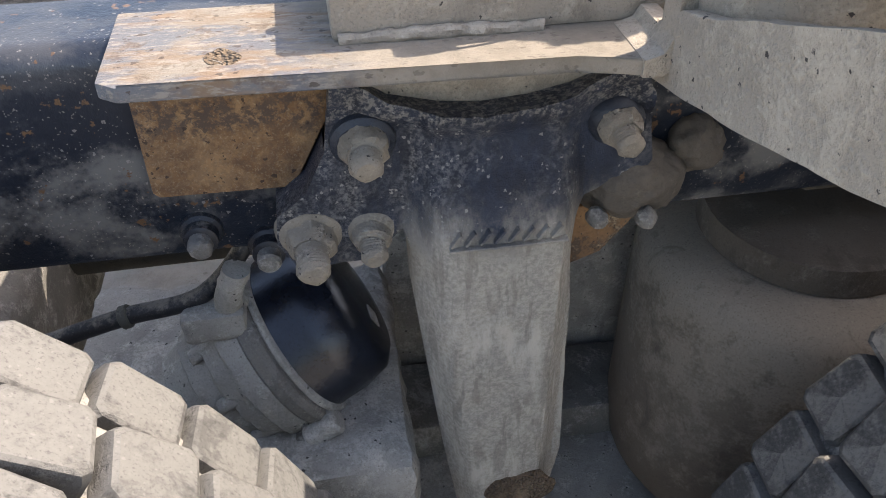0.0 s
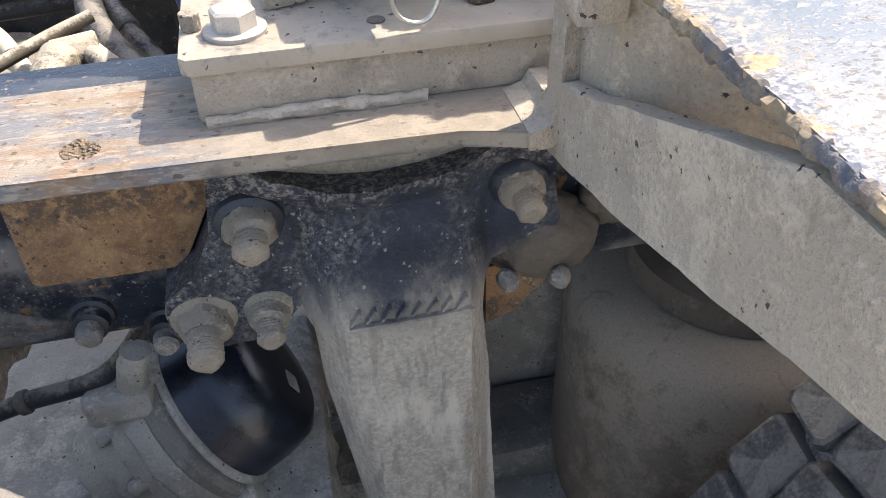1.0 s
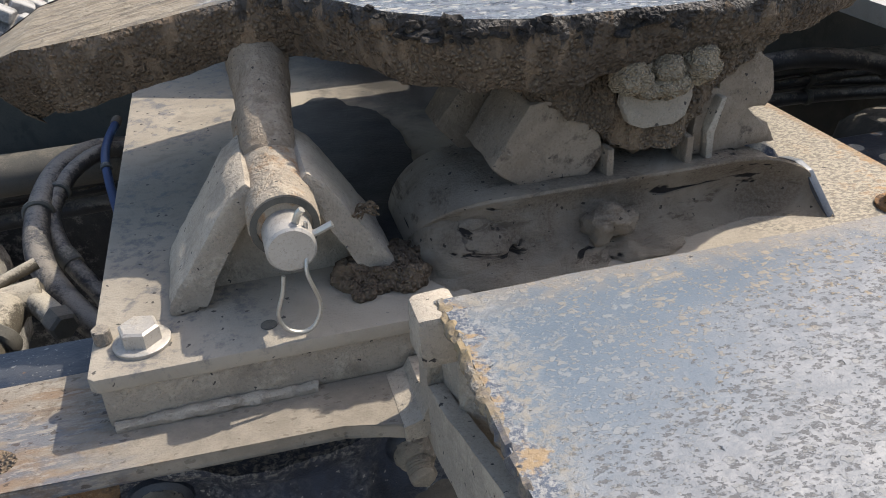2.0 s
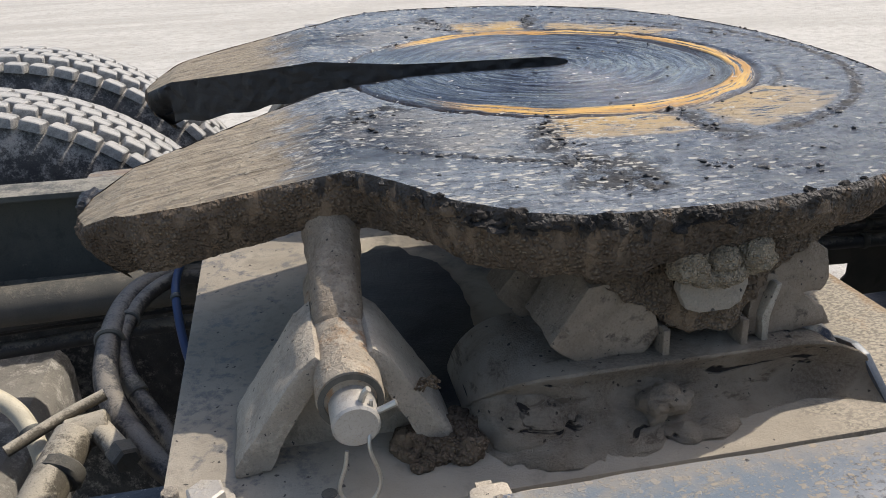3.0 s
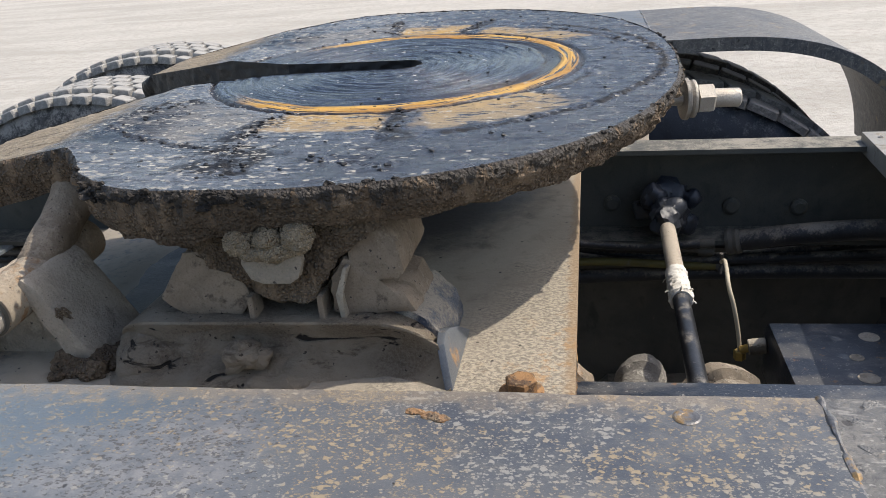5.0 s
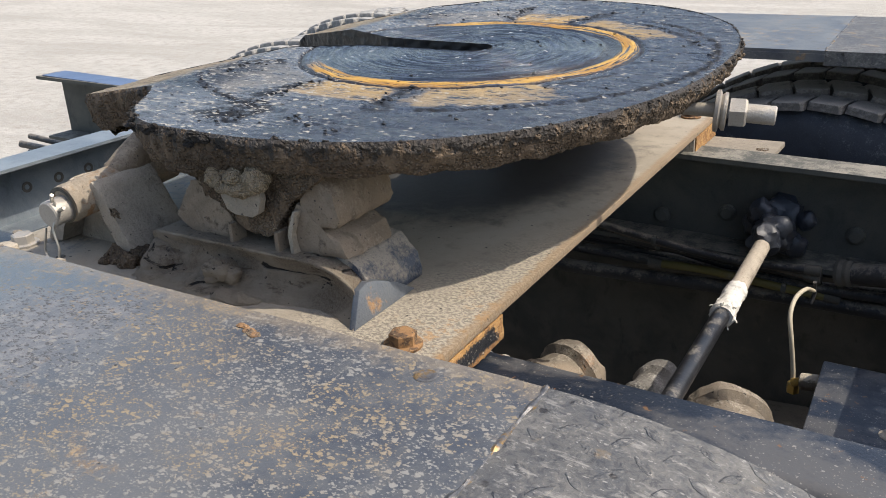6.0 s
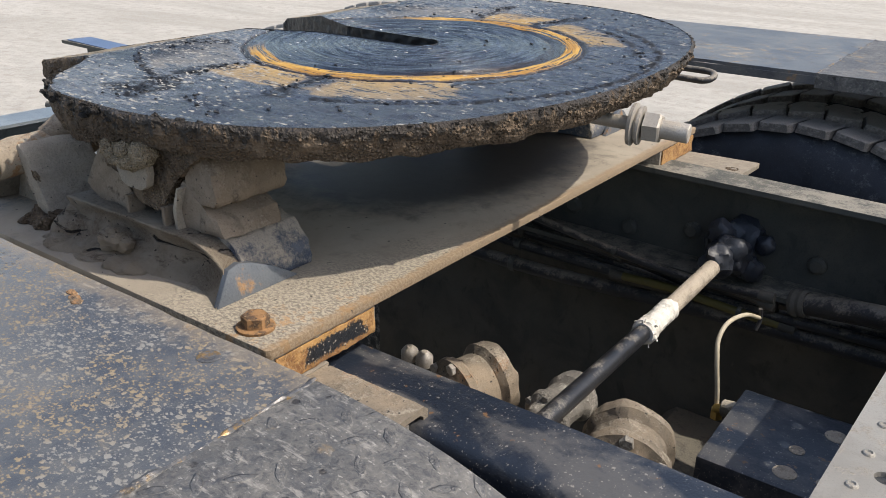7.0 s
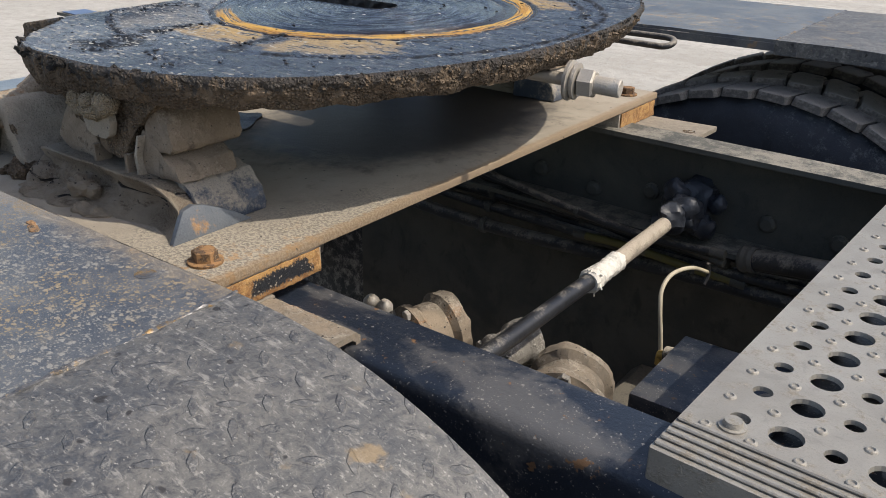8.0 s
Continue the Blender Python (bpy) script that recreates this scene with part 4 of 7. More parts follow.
def prism(points, axis, a, b, bevel=0.0, bm=None):
    """A plate: points in the plane across the axis, from a to b along it."""
    bm = bm or bmesh.new()

    def at(p, d):
        return {"x": (d, p[0], p[1]), "y": (p[0], d, p[1]), "z": (p[0], p[1], d)}[axis]
    lo = [bm.verts.new(at(p, a)) for p in points]
    hi = [bm.verts.new(at(p, b)) for p in points]
    n = len(points)
    fs = [bm.faces.new(lo), bm.faces.new(hi)]
    fs += [bm.faces.new((lo[i], lo[(i + 1) % n], hi[(i + 1) % n], hi[i])) for i in range(n)]
    if bevel:
        es = {e for f in fs for e in f.edges}
        bmesh.ops.bevel(bm, geom=list(es), offset=bevel, segments=2, profile=0.6, affect='EDGES')
    return bm


def ring_frame(d):
    d = Vector(d).normalized()
    u = d.orthogonal().normalized()
    return u, d.cross(u)


def lathe(p0, p1, profile, seg=24, bm=None, caps=True):
    """Turned shape: profile of (distance along the axis, radius)."""
    bm = bm or bmesh.new()
    p0, p1 = Vector(p0), Vector(p1)
    d = (p1 - p0).normalized()
    u, w = ring_frame(d)
    rings = []
    for s, r in profile:
        rings.append([bm.verts.new(p0 + d * s + (u * math.cos(2 * math.pi * k / seg) + w * math.sin(2 * math.pi * k / seg)) * r) for k in range(seg)])
    for a, b in zip(rings, rings[1:]):
        for k in range(seg):
            bm.faces.new((a[k], a[(k + 1) % seg], b[(k + 1) % seg], b[k]))
    if caps:
        bm.faces.new(rings[0])
        bm.faces.new(rings[-1])
    return bm


def rod(p0, p1, r, seg=20, edge=0.0, bm=None):
    length = (Vector(p1) - Vector(p0)).length
    e = edge or r * 0.12
    return lathe(p0, p1, [(0, r - e), (e, r), (length - e, r), (length, r - e)], seg, bm)


def tube(points, r, seg=10, sub=6, bm=None):
    """A round hose through the points, smoothed."""
    bm = bm or bmesh.new()
    P = [Vector(p) for p in points]
    Q = [P[0] * 2 - P[1]] + P + [P[-1] * 2 - P[-2]]
    line = []
    for i in range(1, len(Q) - 2):
        for k in range(sub):
            t = k / sub
            a, b, c, d = Q[i - 1], Q[i], Q[i + 1], Q[i + 2]
            line.append(0.5 * (2 * b + (c - a) * t + (2 * a - 5 * b + 4 * c - d) * t * t + (3 * b - a - 3 * c + d) * t ** 3))
    line.append(P[-1])
    u = ring_frame(line[1] - line[0])[0]
    rings = []
    for i, p in enumerate(line):
        d = (line[min(i + 1, len(line) - 1)] - line[max(i - 1, 0)]).normalized()
        u = (u - d * u.dot(d)).normalized()
        w = d.cross(u)
        rings.append([bm.verts.new(p + (u * math.cos(2 * math.pi * k / seg) + w * math.sin(2 * math.pi * k / seg)) * r) for k in range(seg)])
    for a, b in zip(rings, rings[1:]):
        for k in range(seg):
            bm.faces.new((a[k], a[(k + 1) % seg], b[(k + 1) % seg], b[k]))
    bm.faces.new(rings[0])
    bm.faces.new(rings[-1])
    return bm


def slice_up(bm, cell, axes="xyz"):
    """Cuts the mesh by planes so that it can be roughened."""
    for axis in axes:
        k = "xyz".index(axis)
        lo = min(v.co[k] for v in bm.verts)
        hi = max(v.co[k] for v in bm.verts)
        n = int((hi - lo) / cell)
        normal = [0, 0, 0]
        normal[k] = 1
        for i in range(1, n + 1):
            c = [0, 0, 0]
            c[k] = lo + (hi - lo) * i / (n + 1)
            bmesh.ops.bisect_plane(bm, geom=bm.verts[:] + bm.edges[:] + bm.faces[:], plane_co=c, plane_no=normal, dist=1e-6)
    return bm


def roughen(bm, amount, scale, seed=0.0, octaves=4):
    bmesh.ops.recalc_face_normals(bm, faces=bm.faces[:])
    bm.normal_update()
    move = [(v, v.normal * (amount * noise.fractal(v.co * scale + Vector((seed, seed, seed)), 0.7, 2.0, octaves))) for v in bm.verts]
    for v, d in move:
        v.co += d
    return bm


def lump(centre, size, amount, seed, sub=4, scale=60.0, bm=None):
    """An uneven clod."""
    own = bmesh.new()
    bmesh.ops.create_icosphere(own, subdivisions=sub, radius=1)
    for v in own.verts:
        n = v.co.normalized()
        p = Vector((n.x * size[0], n.y * size[1], n.z * size[2]))
        v.co = p + n * amount * noise.fractal((p + Vector(centre)) * scale + Vector((seed, 0, seed)), 0.7, 2.0, 4)
    bmesh.ops.translate(own, verts=own.verts[:], vec=centre)
    if bm is None:
        return own
    me = bpy.data.meshes.new("tmp")
    own.to_mesh(me)
    own.free()
    bm.from_mesh(me)
    bpy.data.meshes.remove(me)
    return bm


def hexagon(centre, axis, r, h, seg=6, chamfer=0.12):
    d = Vector(axis).normalized()
    c = Vector(centre)
    return lathe(c, c + d * h, [(0, r), (h * (1 - chamfer), r), (h, r * 0.86)], seg)


def bolt(parent, foot, axis, r, head, stud, material, washer=True, dusty=None):
    """Washer, six-sided nut and, where stud is given, the threaded end standing out of it."""
    d = Vector(axis).normalized()
    f = Vector(foot)
    top = f
    dusty = dusty or material
    if washer:
        part("washer", lathe(f, f + d, [(0, r * 1.35), (r * 0.2, r * 1.38), (r * 0.26, r * 1.3)], 24), dusty, parent, smooth=True)
        top = f + d * r * 0.26
    nut = part("nut", hexagon(top, d, r, head), material, parent)
    if stud:
        prof = []
        s = 0.0
        base = head * 0.8
        while s < stud:
            prof += [(base + s, r * 0.55), (base + s + 0.0012, r * 0.62)]
            s += 0.0024
        prof += [(base + s, r * 0.55), (base + s + 0.002, r * 0.45)]
        part("stud", lathe(top, top + d, prof, 16), dusty, nut, smooth=True)


# ---- ground ----
GROUND_Z = 0.09
bm = bmesh.new()
bmesh.ops.create_grid(bm, x_segments=60, y_segments=60, size=400)
for v in bm.verts:
    v.co.z = GROUND_Z
tagged(part("ground", bm, M["ground"]), "pale dusty concrete yard in full sun", "ground", kind="structure")

# ---- chassis ----
RAIL_TOP, RAIL_LOW, WEB = 1.05, 0.885, 0.425


def channel(side):
    """C section rail, flanges pointing inwards."""
    s = side
    fillet = [(s * (WEB - 0.016 + 0.016 * math.cos(radians(a))), RAIL_TOP - 0.016 + 0.016 * math.sin(radians(a))) for a in range(0, 91, 15)]
    prof = [(s * WEB, RAIL_LOW + 0.008)] + fillet + [
            (s * 0.345, RAIL_TOP), (s * 0.345, RAIL_TOP - 0.008), (s * (WEB - 0.010), RAIL_TOP - 0.008),
            (s * (WEB - 0.010), RAIL_LOW + 0.008), (s * 0.345, RAIL_LOW + 0.008), (s * 0.345, RAIL_LOW), (s * (WEB - 0.009), RAIL_LOW), (s * (WEB - 0.003), RAIL_LOW + 0.002)]
    bm = prism(prof, "x", -1.42, 2.6)
    if s > 0:
        for v in bm.verts:
            v.co.z += 0.042 if v.co.x < 0 else -0.016
    return bm


chassis = thing("truck_chassis", "blue-black painted ladder frame of a truck, dusty and splashed", "chassis")
part("frame_rail", channel(-1), M["rail_paint"], chassis, "rail with dusty blue-black paint", True)
bm = box(-1.40, -0.57, 0.350, 0.418, 1.0515, 1.0535, 0.0006)
for v in bm.verts:
    v.co.z += 0.042 * (0.3 - v.co.x) / 1.7 - 0.0004
part("painted_strip", bm, M["blue_paint"], chassis, "strip of bright blue paint along the top flange")
part("frame_rail", channel(1), M["rail_inside"], chassis, "rail with dull dusty dark paint", True)
cross = thing("crossmember", "grey galvanised cross channel with punched holes between the rails", "crossmember")
bm = prism([(-0.900, 0.920), (-0.900, 1.050), (-0.820, 1.050), (-0.820, 1.044), (-0.894, 1.044), (-0.894, 0.926), (-0.820, 0.926), (-0.820, 0.920)], "y", -0.33, 0.33)
part("channel", bm, M["galvanised"], cross)
for i in range(9):
    y = -0.28 + i * 0.07
    part("hole_rim", lathe((-0.8945, y, 0.985), (-0.892, y, 0.985), [(0, 0.011), (0.0015, 0.0105), (0.0016, 0.006), (0.0002, 0.005)], 16), M["inner_dark"], cross)
for i, (x, z) in enumerate(((0.20, 0.935), (0.31, 0.955), (0.51, 0.945), (0.09, 0.95), (0.62, 0.94))):
    part("rivet", lathe((x, 0.415, z), (x, 0.405, z), [(0, 0.015), (0.006, 0.014), (0.010, 0.009)], 16), M["rail_inside"], chassis, smooth=True)


def rail_bolt(x, z):
    f = Vector((x, -WEB, z))
    part("bolt_cup", lathe(f, f + Vector((0, -1, 0)), [(0, 0.0155), (0.004, 0.0150), (0.006, 0.0125), (0.014, 0.0120), (0.0155, 0.0095)], 24), M["black_cast"], chassis, "", True)
    part("stud", roughen(lathe(f + Vector((0, -0.012, 0)), f + Vector((0, -1, -0.06)), [(0, 0.0088), (0.004, 0.0084), (0.0055, 0.0088), (0.009, 0.0084), (0.011, 0.0086), (0.0135, 0.007), (0.0142, 0.004)], 20), 0.0009, 150), M["dusty_cast"], chassis, "stud end pale with dust", True)


rail_bolt(-0.442, 0.908)
rail_bolt(-0.397, 0.89)


def mounting_angle(side):
    s = side
    a = thing("mounting_angle", "rusty angle iron with flaking paint bolted along the frame rail", "angle iron", "mounting angles")
    back = -0.466 if s < 0 else -0.56
    top = prism([(back, s * 0.405), (back, s * 0.498), (back + 0.011, s * 0.506), (-0.205, s * 0.509), (-0.172, s * 0.523), (-0.160, s * 0.5245), (-0.158, s * 0.47), (0.262, s * 0.47) if s < 0 else (0.376, s * 0.506), (0.262 if s < 0 else 0.372, s * 0.405)], "z", 1.053, 1.063, 0.0025)
    part("top_leg", top, M["flange_paint"], a, "horizontal leg with flaked blue paint and rust", True)
    bm = prism([(-0.466, 1.053), (-0.466, 0.950), (-0.462, 0.946), (-0.376, 0.945), (-0.370, 0.948), (-0.340, 1.012), (-0.335, 0.992), (-0.14, 0.985), (-0.14, 1.053)], "y", s * 0.437, s * 0.427, 0.0015)
    # added tan strip, its pale colour makes up for bounced light in the gap
    strip = prism([(-0.334, 0.994), (-0.141, 0.987), (-0.141, 1.052), (-0.334, 1.052)], "y", s * 0.4552, s * 0.4372)
    part("bounce_strip", strip, M["dusty_steel"], a, "tan dusty strip on the vertical leg, paler in place of bounced light")
    part("side_leg", bm, M["rust_leg"], a, "bare rusty vertical leg, cut off at a slant", True)
    bm = prism([(0.20, 1.053), (0.20, 1.01), (0.372, 1.01), (0.372, 1.053)], "y", s * 0.437, s * 0.427, 0.0015)
    part("front_leg", bm, M["dusty_plate"], a, "", True)
    if s < 0:
        bm = prism([(-0.472, 1.016), (-0.472, 1.058), (-0.467, 1.063), (-0.410, 1.063), (-0.405, 1.058), (-0.405, 1.016), (-0.411, 1.016), (-0.411, 1.053), (-0.416, 1.057), (-0.461, 1.057), (-0.466, 1.053), (-0.466, 1.016)], "x", 0.2635, 0.374)
        slice_up(bm, 0.012, "xy")
        part("front_channel", roughen(bm, 0.0009, 80), M["tongue"], a, "dusty brown channel end, open at the front", True)
    for x, y in (((-0.400, 0.480), (0.30, 0.450)) if s < 0 else ((0.351, 0.44), (-0.40, 0.46))):
        bm = lathe((x, s * y, 1.0625), (x, s * y, 1.068), [(0, 0.0105), (0.001, 0.010), (0.0012, 0.0065), (0.0004, 0.0055)], 18)
        roughen(bm, 0.0014, 160, x)
        part("hole_rim", bm, M["mud"], a, "bolt hole clogged with dirt")
    return a


mounting_angle(-1)
mounting_angle(1)

# ---- fifth wheel mounting plate ----
SX0, SX1, SY0, SY1, SZ = -0.343, 0.260, -0.475, 0.512, 1.103
sub = thing("mounting_plate", "dusty steel plate on box beams carrying the coupling across the frame", "mounting plate")
bm = prism([(SX0, SY0 + 0.004), (SX0 + 0.004, SY0), (SX1 - 0.004, SY0), (SX1, SY0 + 0.004), (SX1, SY1 - 0.004), (SX1 - 0.004, SY1), (SX0 + 0.004, SY1), (SX0, SY1 - 0.004)], "z", SZ - 0.010, SZ, 0.0018)
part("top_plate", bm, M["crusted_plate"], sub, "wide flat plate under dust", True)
for s, ya, yb in ((-1, -0.470, -0.335), (1, 0.365, 0.507)):
    bm = box(SX0 + 0.004, SX1 - 0.003, ya, yb, 1.063, SZ - 0.010, 0.003)
    part("side_beam", bm, M["dusty_steel"], sub, "dusty box beam with chipped paint", True)
    bm = box(SX1 - 0.003, SX1 - 0.0005, ya + 0.004, yb - 0.004, 1.064, SZ - 0.012, 0.0008)
    slice_up(bm, 0.006, "yz")
    roughen(bm, 0.0012, 120, 2)
    part("end_face", bm, M["rusted_face"], sub, "orange rusted end face with a dark paint remnant", True)
for x, y, mt in ((-0.313, -0.446, "bare_steel"), (0.220, -0.452, "orange_rust"), (0.2259, 0.456, "orange_rust"), (-0.3165, 0.456, "bare_steel")):
    bolt(sub, (x, y, SZ), (0, 0, 1), 0.0125, 0.0105, 0, M[mt], True)
part("locating_pin", rod((-0.336, -0.437, SZ), (-0.336, -0.437, SZ + 0.010), 0.0055, 16), M["dusty_plate"], sub)
part("drain_hole", lathe((-0.238, -0.452, SZ), (-0.238, -0.452, SZ + 0.0012), [(0, 0.0052), (0.0008, 0.005), (0.001, 0.003)], 14), M["inner_dark"], sub)
# weld bead and dust ridge along the foot of the near beam
bm = tube([(-0.335, -0.472, 1.064), (-0.29, -0.4725, 1.066), (-0.25, -0.472, 1.065), (-0.215, -0.472, 1.064)], 0.0042, 10, 20)
part("weld_bead", roughen(bm, 0.0014, 90, 3), M["dusty_steel"], sub, smooth=True)

# ---- fender over the front drive wheel, near and far ----


def fender(side, y0, y1, z, start, reach, drop, power):
    """Flat top panel and a front panel that curves down, with a rolled lip along the inner edge."""
    s = side
    f = thing("fender", "blue-grey steel wheel fender with chipped paint and rust spots", "fender", "fenders")
    x0, weld = -0.155, 0.400
    flat = prism([(x0, s * y0), (weld, s * y0), (weld, s * y1), (x0 - 0.012, s * y1)], "z", z - 0.006, z)
    slice_up(flat, 0.02, "xy")
    for v in flat.verts:
        if v.co.x < x0 + 0.004:
            v.co.x += 0.003 * noise.noise(v.co * 60)
        v.co.y += 0.0015 * noise.noise(v.co * 40) if abs(v.co.y) < y0 + 0.002 else 0
        v.co.z += 0.0012 * noise.noise(v.co * 7)
    part("top_panel", flat, M["deck_paint"] if s < 0 else M["far_deck"], f, "flat panel with worn blue-grey paint")
    curve = [(weld, z)]
    n = 30
    for i in range(n + 1):
        u = math.sin(math.pi / 2 * i / n) * 0.995
        curve.append((start + reach * u, z - drop * (1 - (1 - u ** power) ** (1 / power))))

    def strip(name, cuts, label=""):
        bm = bmesh.new()
        rows = []
        for k, (x, zz) in enumerate(curve):
            xa, za = curve[max(k - 1, 0)]
            xb, zb = curve[min(k + 1, len(curve) - 1)]
            t = Vector((xb - xa, zb - za)).normalized()
            rows.append([bm.verts.new((x + t.y * d, s * y, zz - t.x * d)) for y, d in cuts])
        for a, b in zip(rows, rows[1:]):
            for k in range(4):
                bm.faces.new((a[k], a[(k + 1) % 4], b[(k + 1) % 4], b[k]))
        bm.faces.new(rows[0])
        bm.faces.new(rows[-1])
        part(name, bm, M["checker_paint"], f, label, True)

    strip("curved_panel", ((y0, 0.0), (y1, 0.0), (y1, 0.006), (y0, 0.006)), "curved front panel of worn checker plate")
    strip("curved_lip", ((y0, 0.006), (y0 + 0.004, 0.006), (y0 + 0.004, 0.026), (y0, 0.026)))
    part("inner_lip", box(x0 + 0.01, weld, s * y0 - 0.002, s * y0 + 0.002, z - 0.020, z - 0.006), M["far_deck"], f)
    pts = [(weld + 0.0007 * math.sin(i * 2.1), s * (y0 + (y1 - y0) * i / 30), z - 0.0012 + 0.0008 * math.sin(i * 1.3)) for i in range(31)]
    part("weld_bead", roughen(tube(pts, 0.0024, 8, 8), 0.0016, 90, 4, 4), M["weld"], f, "lumpy weld seam", True)
    return f


near_fender = fender(-1, 0.560, 1.25, 1.171, 0.400, 0.42, 0.42, 2.15)
fender(1, 0.680, 1.20, 1.190, 0.490, 0.45, 0.42, 2.7)
# ragged cut along the rear edge of the near fender
pts = [(-0.155 - 0.012 * i / 40, -0.56 - 0.69 * i / 40, 1.168) for i in range(41)]
part("cut_edge", roughen(tube(pts, 0.0034, 10, 9), 0.0022, 170, 7, 5), M["edge_rust"], near_fender, "ragged cut edge with flaking paint and rust", True)
bm = box(-0.170, -0.147, -0.574, -0.548, 1.140, 1.170, 0.004)
part("corner_block", roughen(bm, 0.002, 60), M["dusty_steel"], near_fender, "pale welded corner block", True)
# bracket that carries the fender
bm = prism([(-0.503, 1.040), (-0.550, 1.051), (-0.600, 1.063), (-0.650, 1.077), (-0.700, 1.091), (-0.780, 1.116), (-0.920, 1.160),
            (-0.716, 1.160), (-0.690, 1.150), (-0.654, 1.137), (-0.618, 1.123), (-0.600, 1.117), (-0.570, 1.104), (-0.527, 1.092), (-0.500, 1.075), (-0.498, 1.046)], "x", -0.157, -0.147, 0.002)
part("bracket", roughen(slice_up(bm, 0.02, "yz"), 0.0012, 30), M["dusty_steel"], near_fender, "dusty flat bracket under the panel", True)
bm = prism([(-0.150, -0.562), (-0.143, -0.572), (-0.130, -0.592), (-0.110, -0.606), (-0.085, -0.614), (-0.055, -0.616), (-0.050, -0.562)], "z", 1.088, 1.1645, 0.004)
part("fender_arm", roughen(slice_up(bm, 0.008), 0.0018, 45), M["dusty_steel"], near_fender, "rounded arm of folded plate caked with tan dust", True)
lip = [(-0.172, 1.053), (-0.160, 1.0535), (-0.151, 1.059), (-0.147, 1.070), (-0.146, 1.138), (-0.156, 1.138), (-0.157, 1.076), (-0.161, 1.067), (-0.172, 1.0635)]
part("channel_lip", roughen(slice_up(prism(lip, "y", -0.525, -0.506), 0.01, "xz"), 0.0008, 60), M["dusty_steel"], near_fender, "bent channel end with a rounded corner", True)
bm = prism([(-0.148, -0.5245), (-0.144, -0.568), (-0.120, -0.575), (-0.110, -0.5245)], "z", 1.066, 1.142, 0.002)
part("arm_root", roughen(slice_up(bm, 0.008), 0.0012, 50), M["dusty_steel"], near_fender, "folded root of the arm, tan with dust", True)
low = [(-0.172, 1.053), (-0.160, 1.0535), (-0.151, 1.059), (-0.147, 1.074), (-0.157, 1.074), (-0.161, 1.067), (-0.172, 1.0635)]
part("channel_end", prism(low, "y", -0.5055, -0.473), M["dusty_steel"], near_fender, "low upturned end of the channel", True)
# rust flakes and a patch lying loose on the panel
bm = bmesh.new()
for i in range(3):
    lump((0.170 + 0.008 * i, -0.584 - 0.003 * i, 1.1715), (0.006, 0.0035, 0.0012), 0.002, i, 3, 130, bm)
part("rust_flake", bm, M["rust_plate"], near_fender, "lifting flake of rust")
part("worn_spot", lathe((0.325, -0.582, 1.1711), (0.325, -0.582, 1.173), [(0, 0.0080), (0.0005, 0.0068), (0.0004, 0.0045), (0.0001, 0.0035)], 20), M["weld"], near_fender, "pale worn rivet spot")

# ---- fifth wheel ----


def plate_z(x, y):
    z = 1.281 + 0.031 * y - 0.010 * x
    if x < -0.200:
        z -= 0.19 * (-0.200 - x) + 0.3 * max(0.0, -0.37 - x)
    return z


def half_outline():
    """From the front point round one side to the throat."""
    pts = []
    for i in range(41):
        a = (math.pi / 2) * i / 40
        c, s = math.cos(a), math.sin(a)
        pts.append((0.012 + 0.358 * c ** (2 / 2.25), 0.444 * s ** (2 / 2.25)))
    pts += [(-0.06, 0.443), (-0.10, 0.429), (-0.14, 0.396), (-0.17, 0.352), (-0.195, 0.322), (-0.25, 0.312), (-0.31, 0.305), (-0.36, 0.29), (-0.396, 0.262), (-0.408, 0.225), (-0.402, 0.188),
            (-0.36, 0.160), (-0.29, 0.118), (-0.22, 0.082), (-0.15, 0.050), (-0.105, 0.030), (-0.05, 0.025), (0.0, 0.0245), (0.045, 0.0235)]
    for i in range(1, 7):
        a = math.pi / 2 * i / 6
        pts.append((0.050 + 0.0245 * math.sin(a), 0.0245 * math.cos(a)))
    return pts


def dense(pts, gap):
    out = []
    for a, b in zip(pts, pts[1:] + pts[:1]):
        n = max(1, int(math.dist(a, b) / gap))
        out += [(a[0] + (b[0] - a[0]) * k / n, a[1] + (b[1] - a[1]) * k / n) for k in range(n)]
    return out


half = half_outline()
outline = half[:-1] + [(half[-1][0], 0.0)] + [(x, -y) for x, y in reversed(half[:-1])][:-1]
wheel = thing("fifth_wheel", "greasy black fifth wheel coupling with mud-caked rim on a truck frame", "fifth wheel")


def skirt_depth(x, y):
    side = min(1.0, max(0.0, (abs(y) - 0.30) / 0.1))
    d = 0.031 + 0.003 * side
    if x < -0.2:
        d = 0.040 + 0.07 * min(0.13, -0.2 - x)
    elif x < 0.03:
        d += 0.013 * side * min(1.0, (0.03 - x) / 0.06) + 0.018 * max(0.0, -0.12 - x) / 0.08 * (1 - side)
    return d


GROOVES = ((0.215, -109, 0.30, -105, 0.005, 1.0), (0.30, -105, 0.385, -98, 0.010, 1.3), (0.205, -77, 0.315, -82, 0.0045, 0.9), (0.23, -144, 0.315, -134, 0.009, 0.9), (0.326, -136, 0.330, -98, 0.004, 0.8),
           (0.297, -72, 0.297, 62, 0.0065, 1.3), (0.278, 15, 0.272, 60, 0.004, 0.8), (0.23, 103, 0.35, 102, 0.008, 1.2), (0.22, 77, 0.33, 77, 0.006, 1.0), (0.345, -90, 0.37, -78, 0.007, 1.2))


